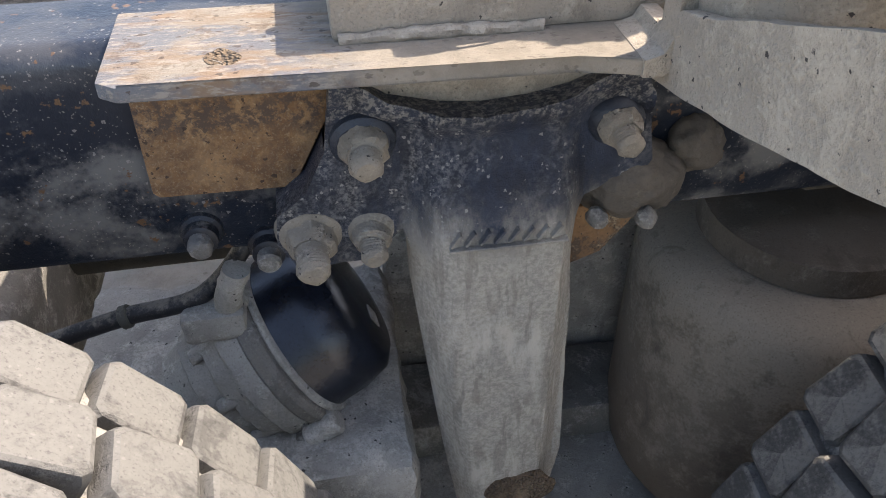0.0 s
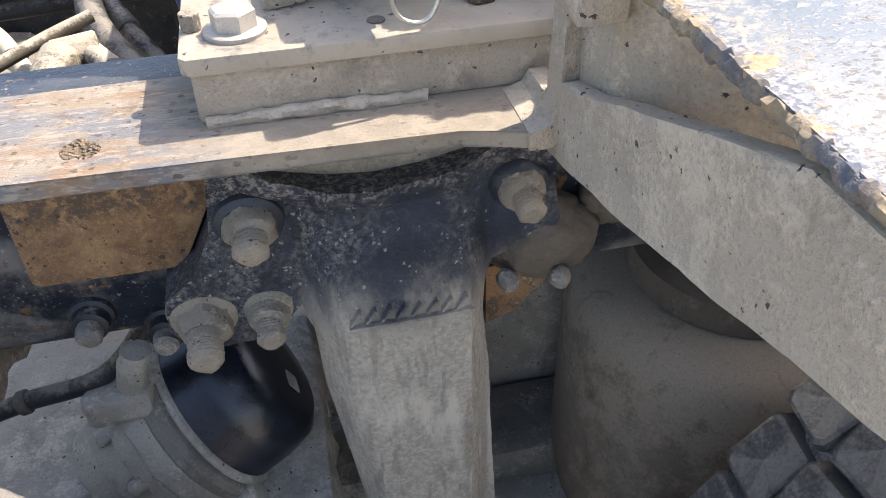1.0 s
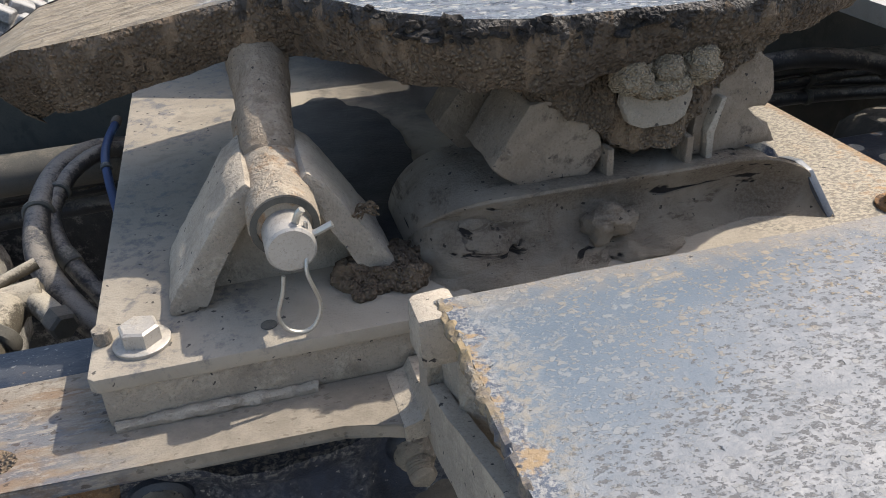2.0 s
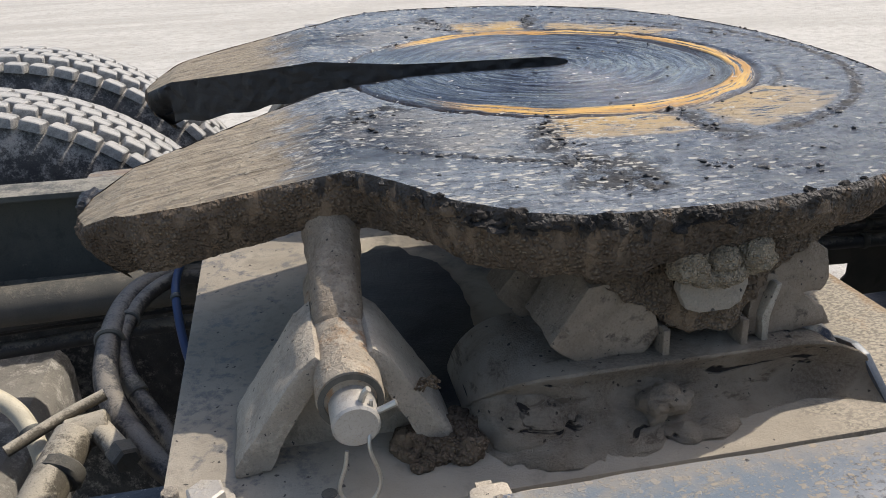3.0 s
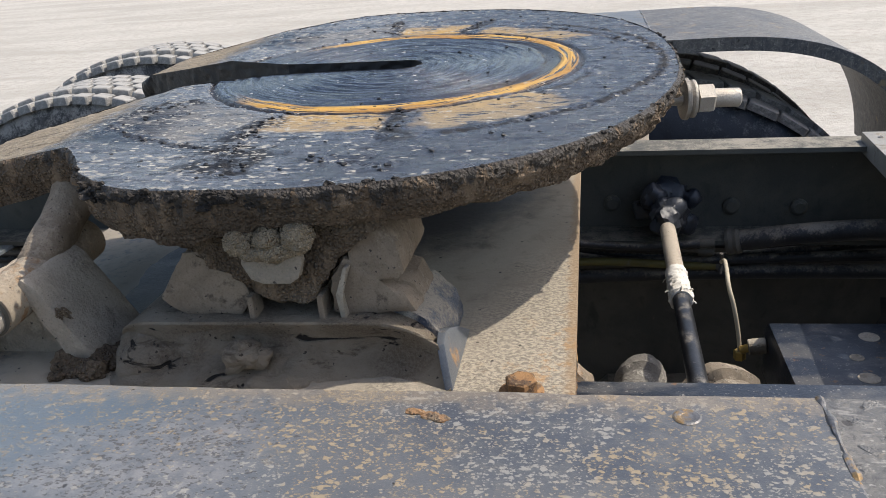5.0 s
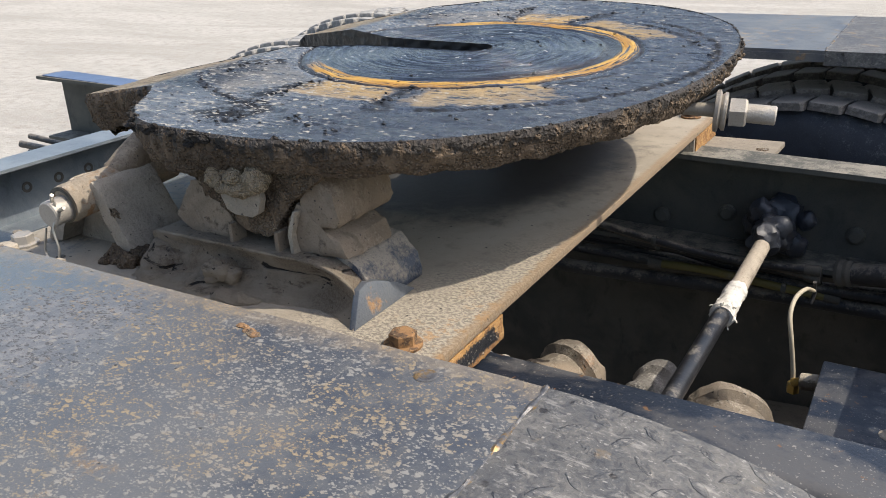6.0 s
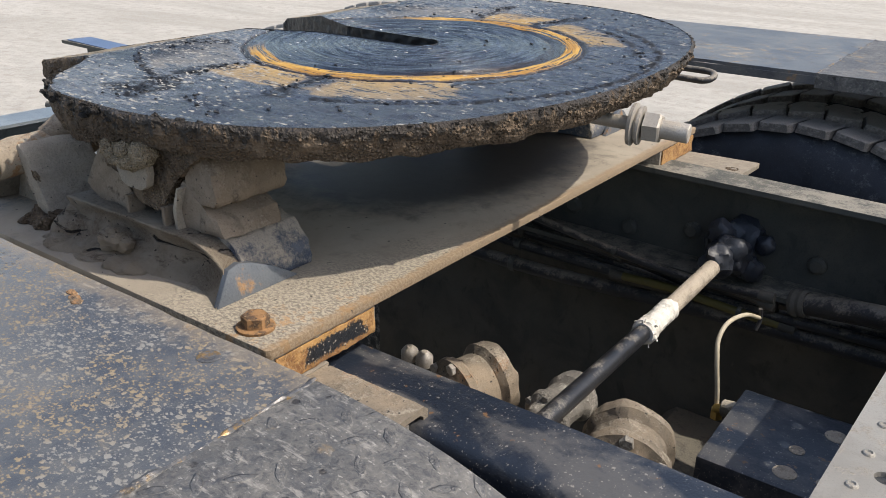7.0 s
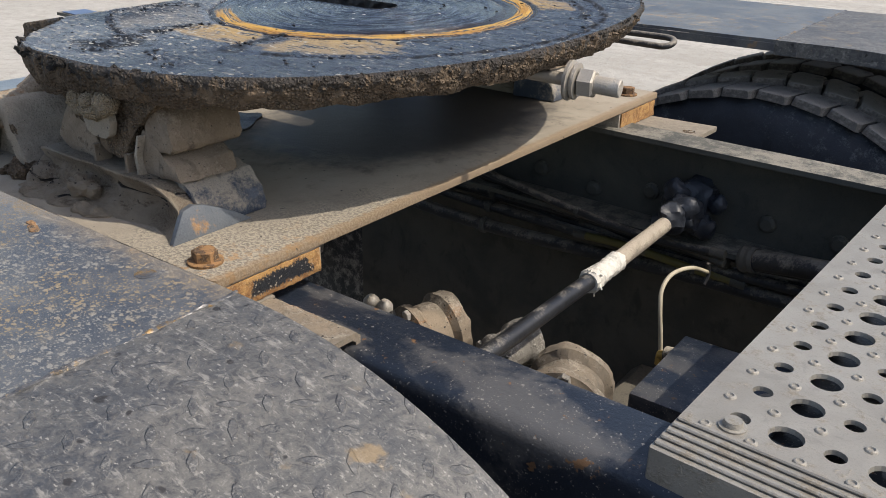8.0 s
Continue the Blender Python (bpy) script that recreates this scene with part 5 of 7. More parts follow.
def crust_at(r, a):
    """How strongly the crusted grooves mark the face at this radius and angle."""
    best = 0.0
    for r0, a0, r1, a1, w, k in GROOVES:
        along = r * radians(a1 - a0), r1 - r0
        px, py = r * radians(a - a0), r - r0
        size = along[0] ** 2 + along[1] ** 2
        f = min(1.0, max(0.0, (px * along[0] + py * along[1]) / size))
        d = math.hypot(px - along[0] * f, py - along[1] * f)
        if d < 2.5 * w:
            best = max(best, k * math.exp(-(d / w) ** 2))
    return best


bm = bmesh.new()
bm.faces.new([bm.verts.new((x, y, 0)) for x, y in outline])
slice_up(bm, 0.0075, "xy")
bmesh.ops.subdivide_edges(bm, edges=bm.edges[:], cuts=2, use_grid_fill=True)
for v in bm.verts:
    x, y = v.co.x, v.co.y
    r = math.hypot(x - RING_X, y - RING_Y) / RING_SCALE
    a = math.atan2(y - RING_Y, x - RING_X)
    rw = r + 0.004 * noise.noise(Vector((x * 9, y * 9, 1)))
    inner = 1 / (1 + math.exp((r - 0.195) / 0.006))
    swirl = 0.0016 * noise.noise(Vector((rw * 150, a * 1.6, 0))) + 0.0008 * noise.noise(Vector((rw * 290, a * 2.6, 5)))
    drag = 0.0010 * noise.noise(Vector((x * 16, y * 150, 2))) + 0.0005 * noise.noise(Vector((x * 50, y * 300, 8)))
    z = swirl * inner + drag * (1 - inner) + 0.0010 * (1 - 0.75 * inner) * noise.fractal(Vector((x * 45, y * 45, 3)), 0.8, 2.0, 3)
    z -= 0.0035 * math.exp(-((r - 0.210) / 0.003) ** 2) + 0.004 * math.exp(-((r - 0.176) / 0.006) ** 2) * max(0.0, math.cos(a)) ** 0.5
    c = crust_at(r, math.degrees(a) + 4 * noise.noise(Vector((x * 30, y * 30, 7))))
    z += c * (0.0022 * noise.fractal(Vector((x * 110, y * 110, 4)), 0.8, 2.0, 2) - 0.0004)
    calm = min(1.0, max(0.0, (abs(y) - 0.028) / 0.02)) if -0.13 < x < 0.07 else 1.0
    v.co.z = plate_z(x, y) + z * calm
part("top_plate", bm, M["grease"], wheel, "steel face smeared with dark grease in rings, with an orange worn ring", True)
ring = dense(outline, 0.0035)
n = len(ring)
LEVELS = 14
bm = bmesh.new()
grid = []
for i, (x, y) in enumerate(ring):
    x0, y0 = ring[i - 1]
    x1, y1 = ring[(i + 1) % n]
    t = Vector((x1 - x0, y1 - y0, 0)).normalized()
    out = Vector((t.y, -t.x, 0))
    col = []
    for k in range(LEVELS + 1):
        f = k / LEVELS
        z = plate_z(x, y) + 0.0008 - skirt_depth(x, y) * f
        p = Vector((x, y, z))
        throat = abs(y) < 0.17 and x < 0.085
        amp = 0.002 if throat else 0.0032
        bulge = amp * noise.fractal(p * 75 + Vector((4, 2, 9)), 0.55, 2.0, 5) + (0.0 if throat else 0.002 * noise.noise(p * 14))
        bulge += 0.004 * min(1.0, f / 0.2) ** 0.5 - 0.014 * f * f - (0.018 * f * f if x < -0.36 else 0.0) if not throat else 0
        col.append(bm.verts.new(p + out * bulge * (0.25 if k == 0 else 1) + Vector((0, 0, -0.004 * f * noise.noise(p * 30)))))
    grid.append(col)
throat_bm = bmesh.new()
for i in range(n):
    j = (i + 1) % n
    inside = abs(ring[i][1]) < 0.19 and ring[i][0] < 0.085
    for k in range(LEVELS):
        quad = (grid[i][k], grid[j][k], grid[j][k + 1], grid[i][k + 1])
        if inside:
            throat_bm.faces.new([throat_bm.verts.new(q.co) for q in quad])
        else:
            bm.faces.new(quad)
bmesh.ops.remove_doubles(throat_bm, verts=throat_bm.verts[:], dist=1e-6)
part("rim", bm, M["rim_mud"], wheel, "rim caked in brown greasy mud", True)
part("throat_wall", throat_bm, M["black_grease"], wheel, "throat walls black with grease", True)
bm = bmesh.new()
bm.faces.new([bm.verts.new((x * 0.955, y * 0.955, 0)) for x, y in outline])
slice_up(bm, 0.05, "xy")
for v in bm.verts:
    v.co.z = plate_z(v.co.x, v.co.y) - skirt_depth(v.co.x, v.co.y) + 0.013
part("underside", bm, M["black_grease"], wheel, "underside black with grease")
# crumbs of grease on the face
random.seed(21)


def face_point(r, a):
    r *= RING_SCALE
    x, y = RING_X + r * math.cos(radians(a)), RING_Y + r * math.sin(radians(a))
    return Vector((x, y, plate_z(x, y) + 0.0005))


def on_face(p):
    return abs((p.x - 0.012) / 0.338) ** 2.25 + abs(p.y / 0.420) ** 2.25 < 1.0


bm = bmesh.new()
for r0, a0, r1, a1, w, k in GROOVES:
    for i in range(14):
        f = random.random()
        p = face_point(r0 + (r1 - r0) * f, a0 + (a1 - a0) * f) + Vector((random.gauss(0, w), random.gauss(0, w), 0))
        d = random.uniform(0.0007, 0.0021)
        if on_face(p):
            lump(p, (d * 1.6, d, d * 0.6), d * 0.7, random.random() * 50, 2, 330, bm)
for i in range(90):
    p = face_point(0.39 * math.sqrt(random.random()), random.uniform(-135, 135))
    d = random.uniform(0.0006, 0.0019)
    if on_face(p) and (p.x > -0.2 and abs(p.y) > 0.03 or p.x > 0.085):
        lump(p, (d * 1.5, d, d * 0.6), d * 0.7, i, 2, 330, bm)
tagged(part("grease_crumb", bm, M["black_grease"], wheel, "scattered crumbs of black crusted grease", True), kind="stuff")
# clods along the rim edge
random.seed(5)
bm = bmesh.new()
for i in range(0, n, 2):
    x, y = ring[i]
    if (abs(y) < 0.17 and x < 0.085) or x < -0.2:
        continue
    size = random.uniform(0.0012, 0.0050)
    lump((x + random.uniform(-0.006, 0.001), y * 0.99, plate_z(x, y) - random.uniform(0.006, 0.014)), (size * 1.5, size, size * 0.6), size * 0.8, i, 2, 120, bm)
tagged(part("mud_crust", bm, M["mud"], wheel, "crumbly crust of dry dirt along the edge", True), kind="stuff")
bm = bmesh.new()
for i in list(range(n)) * 2:
    x, y = ring[i]
    near = abs(y) > 0.25 and x < 0.12
    if (abs(y) < 0.17 and x < 0.085) or x < -0.16 or random.random() < (0.25 if near else 0.6):
        continue
    hang = y < -0.28 and -0.14 < x < 0.03
    size = random.uniform(0.0012, 0.0048 if hang else 0.0038 if near else 0.0026) * (0.6 + 0.8 * abs(noise.noise(Vector((x * 30, y * 30, 2)))))
    lump((x * 1.001 + random.uniform(-0.003, 0.003), y * (1.006 if hang else 0.999) + random.uniform(-0.003, 0.003), plate_z(x, y) - random.uniform(-0.0005, 0.013 if hang else 0.007)), (size * 1.6, size * 1.1, size * 0.75), size * 0.9, i, 2, 240, bm)
tagged(part("grease_crust", bm, M["mud_dark"], wheel, "black crust of grease squeezed over the edge", True), kind="stuff")


def pivot_bracket(s):
    """Mud-coated side ear of the top plate with its pin and keeper, on rubber pads and a cast pedestal."""
    cx = 0.029
    ear = prism([(cx - 0.105, 1.226), (cx - 0.078, 1.205), (cx - 0.040, 1.186), (cx - 0.026, 1.168), (cx, 1.162), (cx + 0.026, 1.168), (cx + 0.040, 1.188), (cx + 0.075, 1.222), (cx + 0.105, 1.242), (cx + 0.09, 1.256), (cx - 0.09, 1.256)], "y", s * 0.417, s * 0.32)
    slice_up(ear, 0.008)
    part("side_ear", roughen(ear, 0.007, 55, 3), M["mud"], wheel, "side ear thick with brown mud", True)
    bm = bmesh.new()
    for x, z, rx, rz in ((-0.023, 1.2225, 0.0145, 0.0120), (0.000, 1.2255, 0.0120, 0.0100), (0.024, 1.2255, 0.0140, 0.0130), (-0.002, 1.214, 0.023, 0.0085)):
        lump((cx + 0.001 + x, s * 0.432, z), (rx, 0.013, rz), 0.0028, x * 100, 4, 120, bm)
    part("keeper_bolts", bm, M["mud_pale"], wheel, "bolt heads lumpy with dried mud", True)
    k = [(-0.024, 1.212), (-0.026, 1.196), (-0.020, 1.183), (-0.010, 1.179), (0.012, 1.179), (0.020, 1.184), (0.024, 1.197), (0.022, 1.212), (0.013, 1.212), (0.010, 1.200), (0.0, 1.196), (-0.010, 1.200), (-0.013, 1.212)]
    part("keeper_plate", prism([(cx + x, z + 0.006) for x, z in k], "y", s * 0.430, s * 0.421, 0.0012), M["dusty_steel"], wheel, "pale U-shaped keeper plate", True)


part("grease_clot", lump((-0.405, -0.172, 1.222), (0.014, 0.022, 0.010), 0.006, 5, 4, 60), M["black_grease"], wheel, "clot of black grease hanging from the ramp tip", True)
pivot_bracket(-1)
pivot_bracket(1)

pedestals = []
for s in (-1, 1):
    p = thing("pedestal", "dusty cast pedestal with rubber pads under the coupling, filled with dirt", "pedestal", "pedestals")
    bm = bmesh.new()
    rows = []
    NU, NV = 74, 22
    for i in range(NU + 1):
        x = -0.136 + 0.290 * i / NU
        end = math.sqrt(max(0.0, 1 - (max(0.0, -0.085 - x) / 0.052) ** 2))
        flare = max(0.0, (x - 0.105) / 0.049) ** 1.6
        bank = 1 - max(0.0, min(1.0, (x + 0.03) / 0.14)) ** 0.8
        row = []
        for j in range(NV + 1):
            v = j / NV
            top = 0.049 * end * math.sqrt(max(0.0, 1 - (max(0.0, x - 0.095) / 0.075) ** 2))
            wall = 0.430 - 0.016 * math.sin(math.pi * min(1.0, v * 1.05)) * (1 - 0.6 * flare)
            y = wall + 0.034 * bank * (1 - v) ** 1.3 + 0.022 * flare * (1 - v)
            y -= 0.05 * (1 - end)
            q = Vector((x + 0.012 * flare * (1 - v), s * y, 1.1025 + top * v))
            lumps = 0.007 * noise.fractal(q * 30, 0.8, 2.0, 4) + 0.003 * noise.fractal(q * 95, 0.8, 2.0, 3)
            q += Vector((0, s, 0.5)) * lumps * (1 - 0.9 * min(1.0, flare * 2)) * (0.15 + 0.85 * bank) * (1 - v ** 6)
            row.append(bm.verts.new(q))
        fall = math.sqrt(max(0.0, 1 - (max(0.0, x - 0.095) / 0.060) ** 2))
        row.append(bm.verts.new((x, s * (0.415 - 0.04 * (1 - end)), 1.1025 + 0.048 * end * fall)))
        row.append(bm.verts.new((x, s * 0.33, 1.1025 + 0.048 * end * fall)))
        row.append(bm.verts.new((x, s * 0.33, 1.1025)))
        rows.append(row)
    for a, b in zip(rows, rows[1:]):
        for j in range(len(a) - 1):
            bm.faces.new((a[j], b[j], b[j + 1], a[j + 1]))
    bm.faces.new(rows[0])
    bm.faces.new(rows[-1])
    part("base", bm, M["dry_mud"], p, "hollow-fronted base banked up with dry mud", True)
    for prof, ya, yb in (([(-0.080, 1.166), (-0.062, 1.150), (-0.012, 1.150), (0.000, 1.164), (-0.006, 1.184), (-0.030, 1.208), (-0.054, 1.206)], 0.414, 0.352),
                         ([(-0.098, 1.170), (-0.080, 1.150), (-0.036, 1.150), (-0.030, 1.170), (-0.050, 1.210), (-0.068, 1.208)], 0.338, 0.300),
                         ([(0.084, 1.184), (0.096, 1.178), (0.124, 1.178), (0.130, 1.188), (0.124, 1.212), (0.110, 1.226), (0.092, 1.226), (0.083, 1.210)], 0.412, 0.318)):
        bm = prism(prof, "y", s * ya, s * yb, 0.0022 if prof[0][0] < 0 else 0.006)
        slice_up(bm, 0.008)
        part("rubber_pad", roughen(bm, 0.0016, 55, ya), M["pad_dust"], p, "rounded rubber block grey with dust", True)
    bm = prism([(0.066, 1.150), (0.068, 1.182), (0.080, 1.200), (0.092, 1.195), (0.104, 1.176), (0.128, 1.168), (0.138, 1.150)], "y", s * 0.412, s * 0.335, 0.005)
    part("pad_seat", roughen(slice_up(bm, 0.008), 0.0022, 60), M["pad_dust"], p, "curved cast seat under the block", True)
    bm = prism([(0.075, 1.150), (0.073, 1.170), (0.082, 1.194), (0.086, 1.194), (0.078, 1.170), (0.080, 1.150)], "y", s * 0.420, s * 0.410, 0.001)
    part("side_sheet", bm, M["dusty_steel"], p, "thin curved side sheet", True)
    if s < 0:
        part("dirt_bank", lump((-0.098, -0.402, 1.110), (0.034, 0.048, 0.030), 0.005, 4, 5, 30), M["dry_mud"], p, "rounded bank of dried dirt", True)
        part("dirt_clod", lump((-0.004, -0.434, 1.121), (0.017, 0.013, 0.014), 0.007, 8, 4, 60), M["dry_mud"], p, "clod of dirt", True)
        part("dirt_clod", lump((0.02, -0.446, 1.104), (0.030, 0.012, 0.006), 0.005, 3, 4, 60), M["dry_mud"], p, "clod of dirt", True)
    for x in (0.001, 0.060):
        part("rib", box(x - 0.0025, x + 0.0025, s * 0.412 - 0.010, s * 0.412 + 0.010, 1.146, 1.170, 0.001), M["pad_dust"], p)
    bm = prism([(s * 0.450, 1.103), (s * 0.428, 1.132), (s * 0.415, 1.135), (s * 0.400, 1.131), (s * 0.378, 1.122), (s * 0.348, 1.103)], "x", 0.150, 0.1565, 0.001)
    for v in bm.verts:
        v.co.x += 0.28 * (1.141 - v.co.z)
    part("end_plate", bm, M["end_sheet"], p, "bent end sheet of bare blue-grey steel", True)
    arc = [(0.108 + 0.050 * math.cos(radians(w)), 1.1035 + 0.050 * math.sin(radians(w))) for w in range(0, 131, 10)]
    bm = prism(arc + [(0.075, 1.1035)], "y", s * 0.404, s * 0.318, 0.003)
    slice_up(bm, 0.008, "xy")
    part("arch", roughen(bm, 0.0018, 55), M["saddle_paint"], p, "rounded arch with dark blue paint under dust", True)
    pedestals.append(p)

# lock housing and ribs below the face, black with grease
bm = box(-0.10, 0.12, 0.045, 0.16, 1.180, 1.226, 0.02, 3)
part("lock_housing", roughen(slice_up(bm, 0.025), 0.006, 30), M["black_grease"], wheel, "lock housing black with grease", True)
# adjuster pull bolt at the front of the plate
pull_rod = part("pull_rod", rod((0.31, -0.054, 1.236), (0.384, -0.047, 1.234), 0.0075, 16), M["bare_steel"], wheel, "bare steel rod", True)
part("cup_washer", lathe((0.374, -0.048, 1.234), (0.397, -0.044, 1.233), [(0, 0.012), (0.001, 0.0225), (0.005, 0.0235), (0.007, 0.018), (0.010, 0.021), (0.013, 0.021), (0.014, 0.012)], 28), M["bare_steel"], pull_rod, "", True)
part("pull_nut", hexagon((0.390, -0.045, 1.233), (0.98, 0.17, -0.02), 0.017, 0.018), M["bare_steel"], pull_rod)
part("threaded_end", rod((0.402, -0.043, 1.233), (0.437, -0.037, 1.231), 0.0105, 18), M["bare_steel"], pull_rod, "", True)
# release handle, a bent bar on the far side
bm = tube([(0.12, 0.462, 1.195), (0.24, 0.476, 1.190), (0.270, 0.481, 1.189), (0.281, 0.495, 1.193), (0.272, 0.512, 1.198), (0.235, 0.516, 1.199), (0.10, 0.510, 1.200)], 0.0055, 10, 8)
part("release_handle", bm, M["hose"], wheel, "black bent bar handle", True)

# ---- stop bracket with pin at the rear ----


def stop_bracket(s):
    t = thing("stop_bracket", "dusty welded tube bracket with a clevis pin and hairpin", "bracket", "stop brackets")
    t.location = (0.013, -s * 0.005, 0.0)
    part("tube", lathe((-0.232, s * 0.452, 1.166), (-0.232, s * 0.30, 1.176), [(0, 0.0165), (0.001, 0.0205), (0.003, 0.0215), (0.15, 0.0215), (0.152, 0.019)], 28), M["tube_rust"], t, "thick tube, rust-tinged at its end", True)
    bm = lathe((-0.232, s * 0.4535, 1.166), (-0.232, s * 0.44, 1.167), [(0, 0.0205), (0.0, 0.0165), (0.008, 0.0160)], 28, caps=False)
    part("bore", bm, M["inner_dark"], t)
    pin = part("pin", rod((-0.231, s * 0.474, 1.161), (-0.232, s * 0.42, 1.165), 0.0148, 24, 0.0015), M["bare_steel"], t, "pale steel clevis pin", True)
    for x0, x1 in ((-0.252, -0.303), (-0.212, -0.168)):
        d = 1 if x1 > x0 else -1
        bm = prism([(x0 - d * 0.010, 1.176), (x0 - d * 0.002, 1.188), (x0 + d * 0.010, 1.178), (x1 + d * 0.006, 1.112), (x1 + d * 0.008, SZ), (x1 - d * 0.012, SZ), (x1 - d * 0.012, 1.108)], "y", s * 0.428, s * 0.345, 0.004)
        part("leg", roughen(slice_up(bm, 0.010), 0.0014, 60), M["dusty_steel"], t, "sloping leg plate", True)
    bm = prism([(-0.25, 1.18), (-0.214, 1.18), (-0.178, SZ), (-0.288, SZ)], "y", s * 0.40, s * 0.392)
    part("web", bm, M["dusty_steel"], t)
    if s < 0:
        z = 1.147
        hair = [(-0.221, s * 0.470, 1.176), (-0.222, s * 0.470, 1.160), (-0.2245, s * 0.4755, 1.146), (-0.2195, s * 0.477, 1.125), (-0.224, s * 0.478, 1.112), (-0.232, s * 0.478, 1.108), (-0.241, s * 0.478, 1.112), (-0.2445, s * 0.477, 1.122), (-0.240, s * 0.476, 1.136), (-0.238, s * 0.4745, 1.146)]
        part("hairpin", tube(hair, 0.0013, 8, 6), M["wire_steel"], pin, "bright spring wire hairpin", True)
        part("split_pin", tube([(-0.240, s * 0.466, 1.167), (-0.221, s * 0.468, 1.166), (-0.206, s * 0.47, 1.172)], 0.0022, 8, 5), M["wire_steel"], pin, "", True)
        part("split_pin", tube([(-0.228, s * 0.467, 1.170), (-0.225, s * 0.469, 1.180), (-0.222, s * 0.47, 1.184)], 0.0022, 8, 5), M["wire_steel"], pin, "", True)
        bm = bmesh.new()
        for i in range(9):
            a = i * 0.9
            tube([(-0.186 + 0.003 * math.sin(a), -0.428, 1.158 - 0.001 * i), (-0.180 + 0.004 * math.cos(a), -0.431, 1.160 + 0.003 * math.sin(a * 2)), (-0.174 + 0.002 * math.cos(a * 1.7), -0.429, 1.154 + 0.003 * math.cos(a))], 0.0007, 5, 4, bm)
        part("rag_threads", bm, M["mud"], t, "frayed threads caught on the leg")
    return t


stop_bracket(-1)
stop_bracket(1)
for s_y in (-1, 1):
    bm = lathe((-0.219, s_y * 0.375, 1.176), (-0.214, s_y * 0.285, 1.232), [(0, 0.016), (0.004, 0.0185), (0.060, 0.019), (0.085, 0.022), (0.105, 0.025)], 26)
    part("stop_lug", roughen(slice_up(bm, 0.012), 0.0015, 60), M["pad_dust"], wheel, "round cast neck under the ramp", True)

# thin black greasy sheet standing in for the shade under the coupling
dark_mark = thing("shade_patch", "black greasy patch standing in for the shade on the mounting plate under the coupling", "grease", kind="stuff")
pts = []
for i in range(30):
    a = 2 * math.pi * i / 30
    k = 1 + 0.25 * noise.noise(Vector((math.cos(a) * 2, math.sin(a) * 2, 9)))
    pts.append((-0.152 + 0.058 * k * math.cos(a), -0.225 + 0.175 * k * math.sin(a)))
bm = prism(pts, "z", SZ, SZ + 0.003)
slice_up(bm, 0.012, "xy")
part("shade_sheet", roughen(bm, 0.002, 60, 5), M["black_grease"], dark_mark, smooth=True)
# dirt heaps on the plate
dirt = thing("dirt_heap", "clods of dark dried mud on the mounting plate", "dirt", kind="stuff")
bm = bmesh.new()
random.seed(11)
for i in range(34):
    x = random.gauss(-0.152, 0.020)
    y = random.gauss(-0.422, 0.014)
    r = random.uniform(0.004, 0.013)
    lump((x, y, SZ + r * 0.35), (r * 1.2, r, r * 0.7), r * 0.6, i, 3, 90, bm)
part("clods", bm, M["mud"], dirt, smooth=True)

# ---- suspension hanger on the near rail ----


def caked_bolt(parent, foot, axis, r, length, seed):
    """A nut and stud end rounded off by caked dust."""
    f, d = Vector(foot), Vector(axis).normalized()
    bm = lathe(f, f + d, [(0, r * 1.35), (0.003, r * 1.28), (0.005, r * 1.10), (0.013, r * 1.06), (0.017, r * 0.98), (0.0195, r * 0.80)], 26, caps=True)
    nut = part("nut", roughen(slice_up(bm, 0.006, "z"), 0.0024, 130, seed, 3), M["stud_dust"], parent, "nut thickly caked with pale dust", True)
    prof, t = [], 0.017
    while t < length - 0.003:
        prof += [(t, r * 0.66), (t + 0.0011, r * 0.72)]
        t += 0.0022
    prof += [(t, r * 0.68), (length, r * 0.60), (length + 0.0015, r * 0.45)]
    part("stud", roughen(lathe(f, f + d, prof, 20), 0.0010, 150, seed + 3, 3), M["stud_dust"], nut, "stud end worn pale", True)


hanger = thing("suspension_hanger", "black cast suspension hanger with big dusty bolts on the rail", "hanger")
hanger.location, hanger.scale = (0.0268, 0, 0), (1.08, 1, 1)
shape = [(-0.343, 1.032), (-0.333, 1.036), (-0.31, 1.020), (-0.28, 1.012), (-0.254, 1.0095), (-0.225, 1.012), (-0.200, 1.018), (-0.172, 1.030), (-0.160, 1.030), (-0.150, 1.012),
         (-0.145, 0.975), (-0.143, 0.958), (-0.150, 0.948), (-0.172, 0.943), (-0.186, 0.935), (-0.192, 0.920), (-0.194, 0.90), (-0.187, 0.832), (-0.184, 0.74), (-0.180, 0.66), (-0.19, 0.56), (-0.262, 0.56),
         (-0.280, 0.69), (-0.298, 0.853), (-0.300, 0.905), (-0.305, 0.922), (-0.312, 0.914), (-0.325, 0.898), (-0.372, 0.896), (-0.384, 0.918), (-0.382, 0.940), (-0.362, 0.958), (-0.349, 0.985)]


def soft_step(v, lo, hi):
    f = min(1.0, max(0.0, (v - lo) / (hi - lo)))
    return f * f * (3 - 2 * f)


